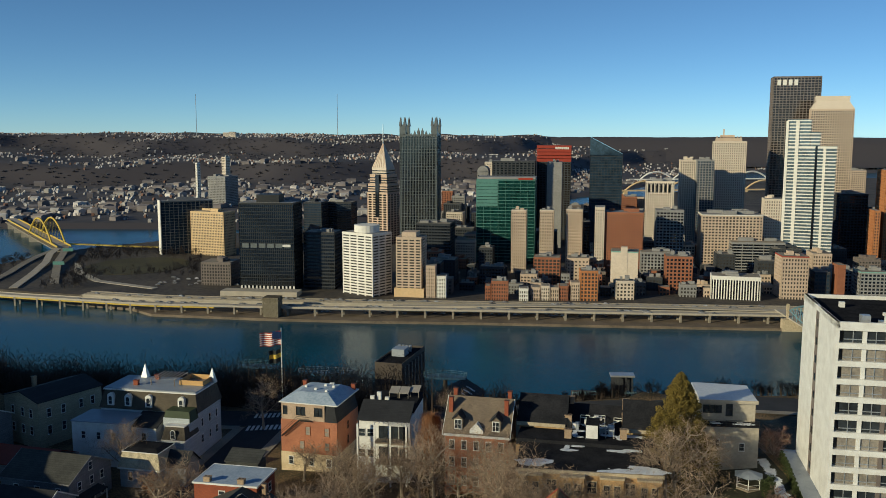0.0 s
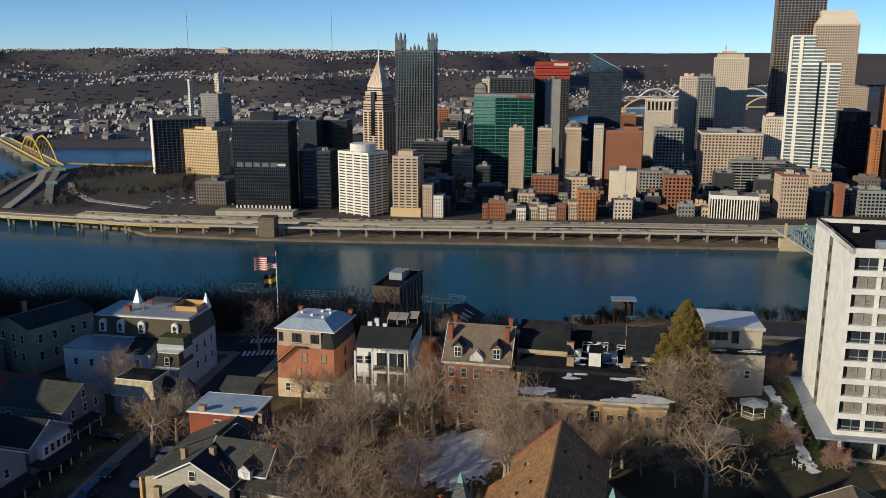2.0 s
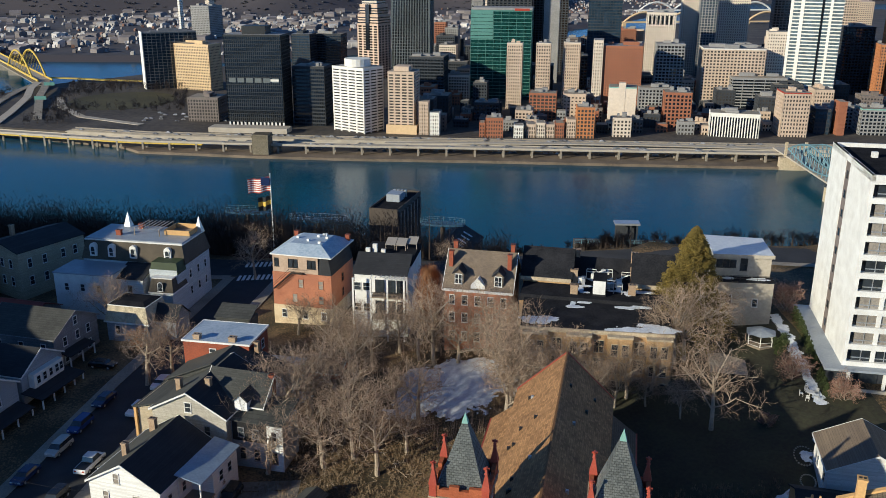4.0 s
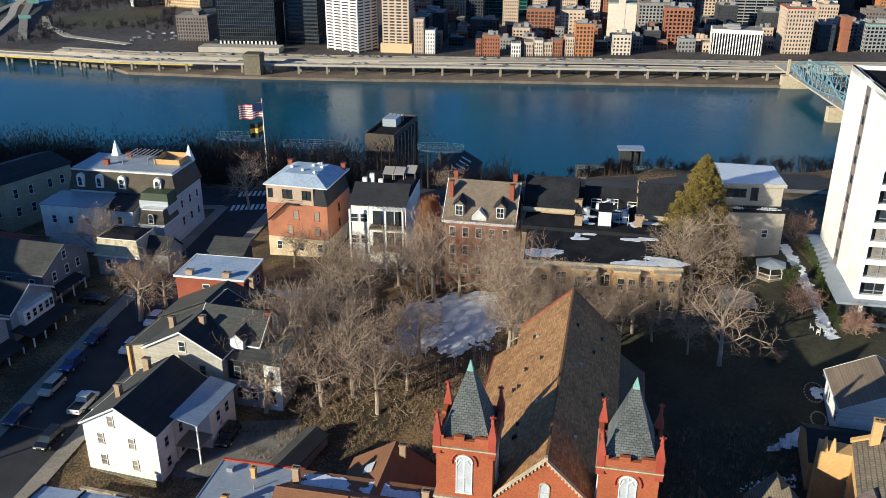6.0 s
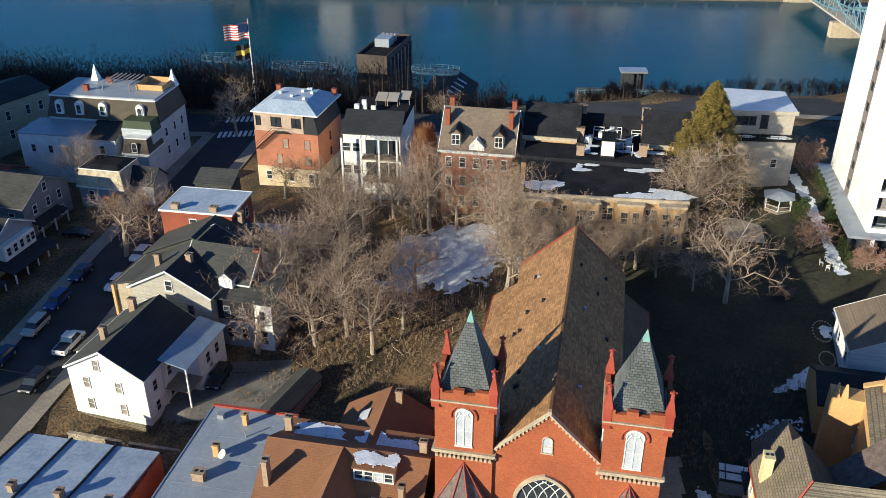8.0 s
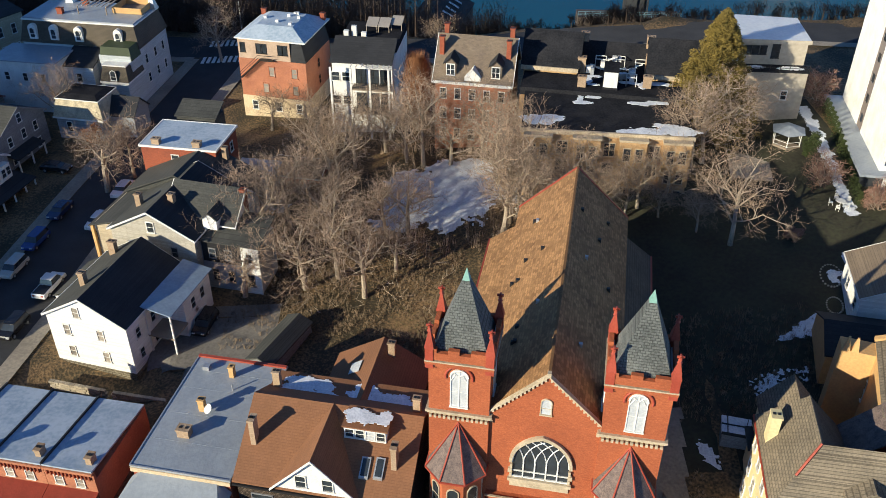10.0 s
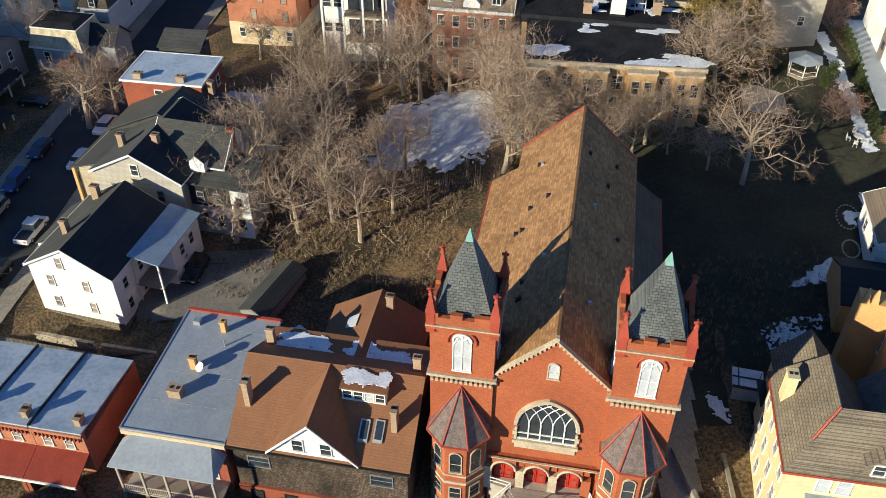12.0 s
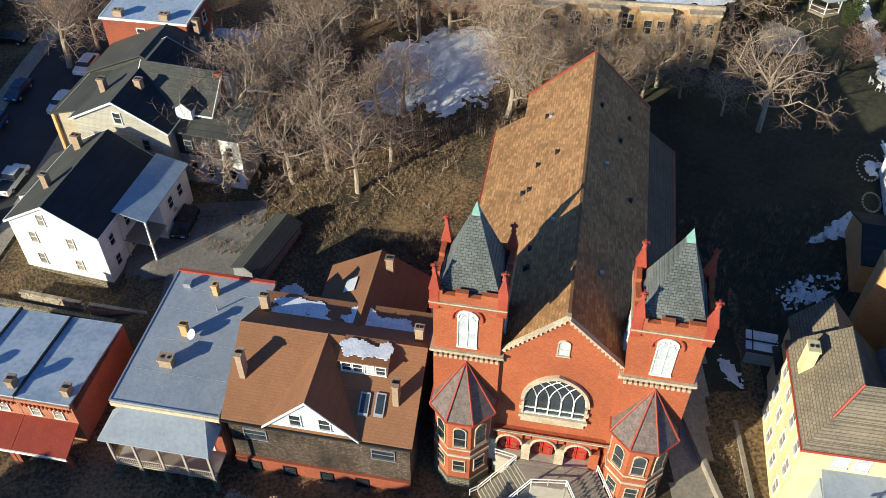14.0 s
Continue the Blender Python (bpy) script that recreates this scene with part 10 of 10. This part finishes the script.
car("silver estate car parked at the kerb", -56.6, 120.8, -100, P_SILVER)
car("blue van parked at the kerb", -55.8, 126.8, -100, P_BLUE)
car("dark blue car parked at the kerb", -54.8, 134.0, -100, P_DBLUE, "sedan")
car("white pickup truck parked at the kerb", -50.6, 117.0, 80, P_WHITE, "pickup")
car("black car parked at the kerb", -52.2, 109.0, -100, P_BLACK)
car("grey car parked at the kerb", -58.6, 114.2, -100, P_DBLUE, "sedan")
car("white car parked by the corner house", -48.4, 131.2, -100, P_WHITE, "sedan")
car("white car under a bare tree", -47.0, 139.0, -100, P_WHITE, "sedan")
car("dark car in a driveway", -59.5, 146.0, -10, P_BLACK, "sedan")
car("black car in the back yard", -28.2, 108.4, -100, P_BLACK)
car("blue car beside the church", 20.6, 83.0, -100, P_BLUE, "sedan")


# ---- the bluff's edge: overlooks, flags, the brown block, poles ----
def overlooks():
    for x, y, z, w, d, fl, mt, lab in ((-52.2, 229, 110, 12.5, 3.4, OVERBLUE, C_BLUEST, "blue-railed overlook platform on the bluff's edge"), (-32.4, 222, 110, 15.5, 3.4, OVERBLUE, STEEL, "pale-railed overlook platform on the bluff's edge"), (-0.8, 219.5, 110, 11.5, 3.6, OVERBLUE, C_BLUEST, "railed overlook platform on the bluff's edge")):
        ov = thing("overlook", lab, "platform", pose(x, y, z, 0, 0, -8), "bluff overlooks")
        bm = bmesh.new()
        prism(bm, ngon(16, 0.5), -0.5, 0.0)
        bmesh.ops.scale(bm, verts=bm.verts, vec=(w, d, 1))
        part("floor", bm, fl, ov)
        bm = bmesh.new()
        tube(bm, (0, 0, land(x, y) - z - 1), (0, 0, -0.4), 0.5, 0.6, 10)
        part("column", bm, BLOCKBROWN, ov)
        n = 24
        for i in range(n):
            a, b = 2 * math.pi * i / n, 2 * math.pi * (i + 1) / n
            p, q = (w / 2 * math.cos(a), d / 2 * math.sin(a)), (w / 2 * math.cos(b), d / 2 * math.sin(b))
            for z0, z1, r in ((0, 1.1, 0.03), (1.1, None, 0.035), (0.6, None, 0.02)):
                bm = bmesh.new()
                tube(bm, (*p, z0), (*p, z1) if z1 else (*q, z0), r, n=4)
                part("rail_post" if z1 else "railing", bm, mt, ov)
    cn = thing("lookout_canopy", "pale-roofed steel lookout canopy on a railed platform", "canopy", pose(42.4, 204.0, 110.2, 0, 0, -3))
    bm = bmesh.new()
    box(bm, -2.9, 2.9, -1.6, 1.6, 4.6, 5.0)
    part("canopy_roof", bm, STEEL, cn)
    for u in (-2.3, -0.8, 0.8, 2.3):
        for v in (-1.2, 1.2):
            bm = bmesh.new()
            box(bm, u - 0.16, u + 0.16, v - 0.16, v + 0.16, 0, 4.6)
            part("canopy_post", bm, C_DARK, cn)
    bm = bmesh.new()
    box(bm, -2.3, 2.3, 1.2, 1.3, 0.4, 4.2)
    part("back_panel", bm, C_DARK, cn)
    bm = bmesh.new()
    box(bm, -12, 9.4, -2.2, 2.4, land(42.4, 204) - 113, 0.0)
    part("platform", bm, BLOCKBROWN, cn)
    for i in range(15):
        bm = bmesh.new()
        u = -12 + i * 21.4 / 14
        tube(bm, (u, -2.1, 0), (u, -2.1, 1.15), 0.05, n=4)
        part("rail_post", bm, C_BLUEST, cn)
    for hgt in (0.4, 0.75, 1.1):
        bm = bmesh.new()
        tube(bm, (-12, -2.1, hgt), (9.4, -2.1, hgt), 0.05, n=4)
        part("railing", bm, C_BLUEST, cn)


overlooks()


def flags():
    fp = thing("flagpole", "tall white flagpole with two flags flying", "flagpole", pose(-40.3, 203, 105))
    bm = bmesh.new()
    tube(bm, (0, 0, -1), (0, 0, 21.5), 0.16, 0.09, 8)
    part("pole", bm, WHITE, fp)

    def cloth(name, z0, z1, length, stripes, mats, label):
        rows = stripes
        for r in range(rows):
            bm = bmesh.new()
            za, zb = z0 + (z1 - z0) * r / rows, z0 + (z1 - z0) * (r + 1) / rows
            n = 12
            lo = [bm.verts.new((-length * i / n, 0.35 * math.sin(i * 0.9), za - 0.05 * i + 0.12 * math.sin(i * 0.7))) for i in range(n + 1)]
            hi = [bm.verts.new((-length * i / n, 0.35 * math.sin(i * 0.9), zb - 0.05 * i + 0.12 * math.sin(i * 0.7))) for i in range(n + 1)]
            for i in range(n):
                bm.faces.new((lo[i], lo[i + 1], hi[i + 1], hi[i]))
            ob = part("stripe", bm, mats[r % len(mats)], fp, label)
            ob.modifiers.new("thick", "SOLIDIFY").thickness = 0.02

    cloth("flag", 17.2, 20.6, 5.2, 13, (C_RED, WHITE), "waving red and white striped cloth")
    bm = bmesh.new()
    box(bm, -2.1, -0.1, -0.4, 0.45, 18.8, 20.5)
    part("canton", bm, P_DBLUE, fp, "dark blue flag corner")
    cloth("pennant", 13.0, 16.2, 3.0, 3, (C_BLACK, C_YELLOW, C_BLACK), "black and gold banded cloth")


flags()


def brown_bluff_block():
    bb = thing("brown_bluff_block", "tall dark brown block with upright ribs on the bluff", "building", pose(-14.0, 242, 79.6, 0, 0, -15))
    bm = bmesh.new()
    box(bm, -4.0, 4.0, -10.5, 10.5, -40, 30.0)
    part("wall", bm, BLOCKBROWN, bb)
    for i in range(7):
        bm = bmesh.new()
        v = -9.2 + i * 3.0
        box(bm, 4.0, 4.6, v - 0.5, v + 0.5, -30, 29.4)
        part("rib", bm, C_BROWN, bb)
        if i < 6:
            bm = bmesh.new()
            box(bm, 4.0, 4.2, v + 0.7, v + 2.3, -28, 27.5)
            part("window_strip", bm, PANE, bb)
    bm = bmesh.new()
    box(bm, -3.7, 3.7, -10.2, 10.2, 30.0, 30.1)
    part("roof", bm, TARROOF, bb)
    parapet(bb, 8.0, 21.0, 30.0, 0.6, 0.25, BLOCKBROWN)
    bm = bmesh.new()
    box(bm, -2.2, 1.6, -1.5, 3.0, 30.1, 32.2)
    part("plant_room", bm, METALROOF, bb)
    for i in range(4):
        bm = bmesh.new()
        tube(bm, (-2.0 + i * 1.1, 5.0, 30.1), (-2.0 + i * 1.1, 5.0, 32.0), 0.4, 0.4, 10)
        part("vent_stack", bm, STEEL, bb)
    rf = house("low dark roof with four skylights on the bluff", 2.0, 248, 91.5, -15, 13, 20, 3.4, BLOCKBROWN, "gy", 3.6, DARKROOF, name="skylit_house", deep=30)
    for i in range(4):
        bm = bmesh.new()
        v = -6 + i * 3.4
        sheet(bm, [(2.0, v, 6.32), (4.6, v, 4.98), (4.6, v + 0.9, 4.98), (2.0, v + 0.9, 6.32)], 0.1)
        part("skylight", bm, PALEPANE, rf)


brown_bluff_block()


def poles_and_wires():
    tops = []
    for x, y in ((-60.3, 104), (29.0, 66)):
        z = ground(x, y)
        pl = thing("utility_pole", "grey wooden utility pole with crossarm", "pole", pose(x, y, z, 0, 0, 10), "street poles")
        bm = bmesh.new()
        tube(bm, (0, 0, -1), (0, 0, 10), 0.15, 0.11, 7)
        part("post", bm, WOOD, pl)
        bm = bmesh.new()
        box(bm, -1.1, 1.1, -0.06, 0.06, 9.0, 9.15)
        part("crossarm", bm, WOOD, pl)
        tops.append(Vector((x, y, z + 9.2)))
    for a, b in ((tops[0], Vector((-45.5, 103.5, 108.5))), (tops[0], Vector((-68, 128, 109)))):
        cu = bpy.data.curves.new("overhead_wire", "CURVE")
        cu.dimensions, cu.bevel_depth, cu.bevel_resolution = "3D", 0.022, 0
        sp = cu.splines.new("POLY")
        sp.points.add(10)
        for i in range(11):
            q = a.lerp(b, i / 10)
            sp.points[i].co = (q.x, q.y, q.z - 2.9 * (i / 10) * (1 - i / 10), 1)
        cu.materials.append(DARKMETAL)
        tagged(new("overhead_wire", cu), "thin sagging overhead service wire", "wire")


poles_and_wires()
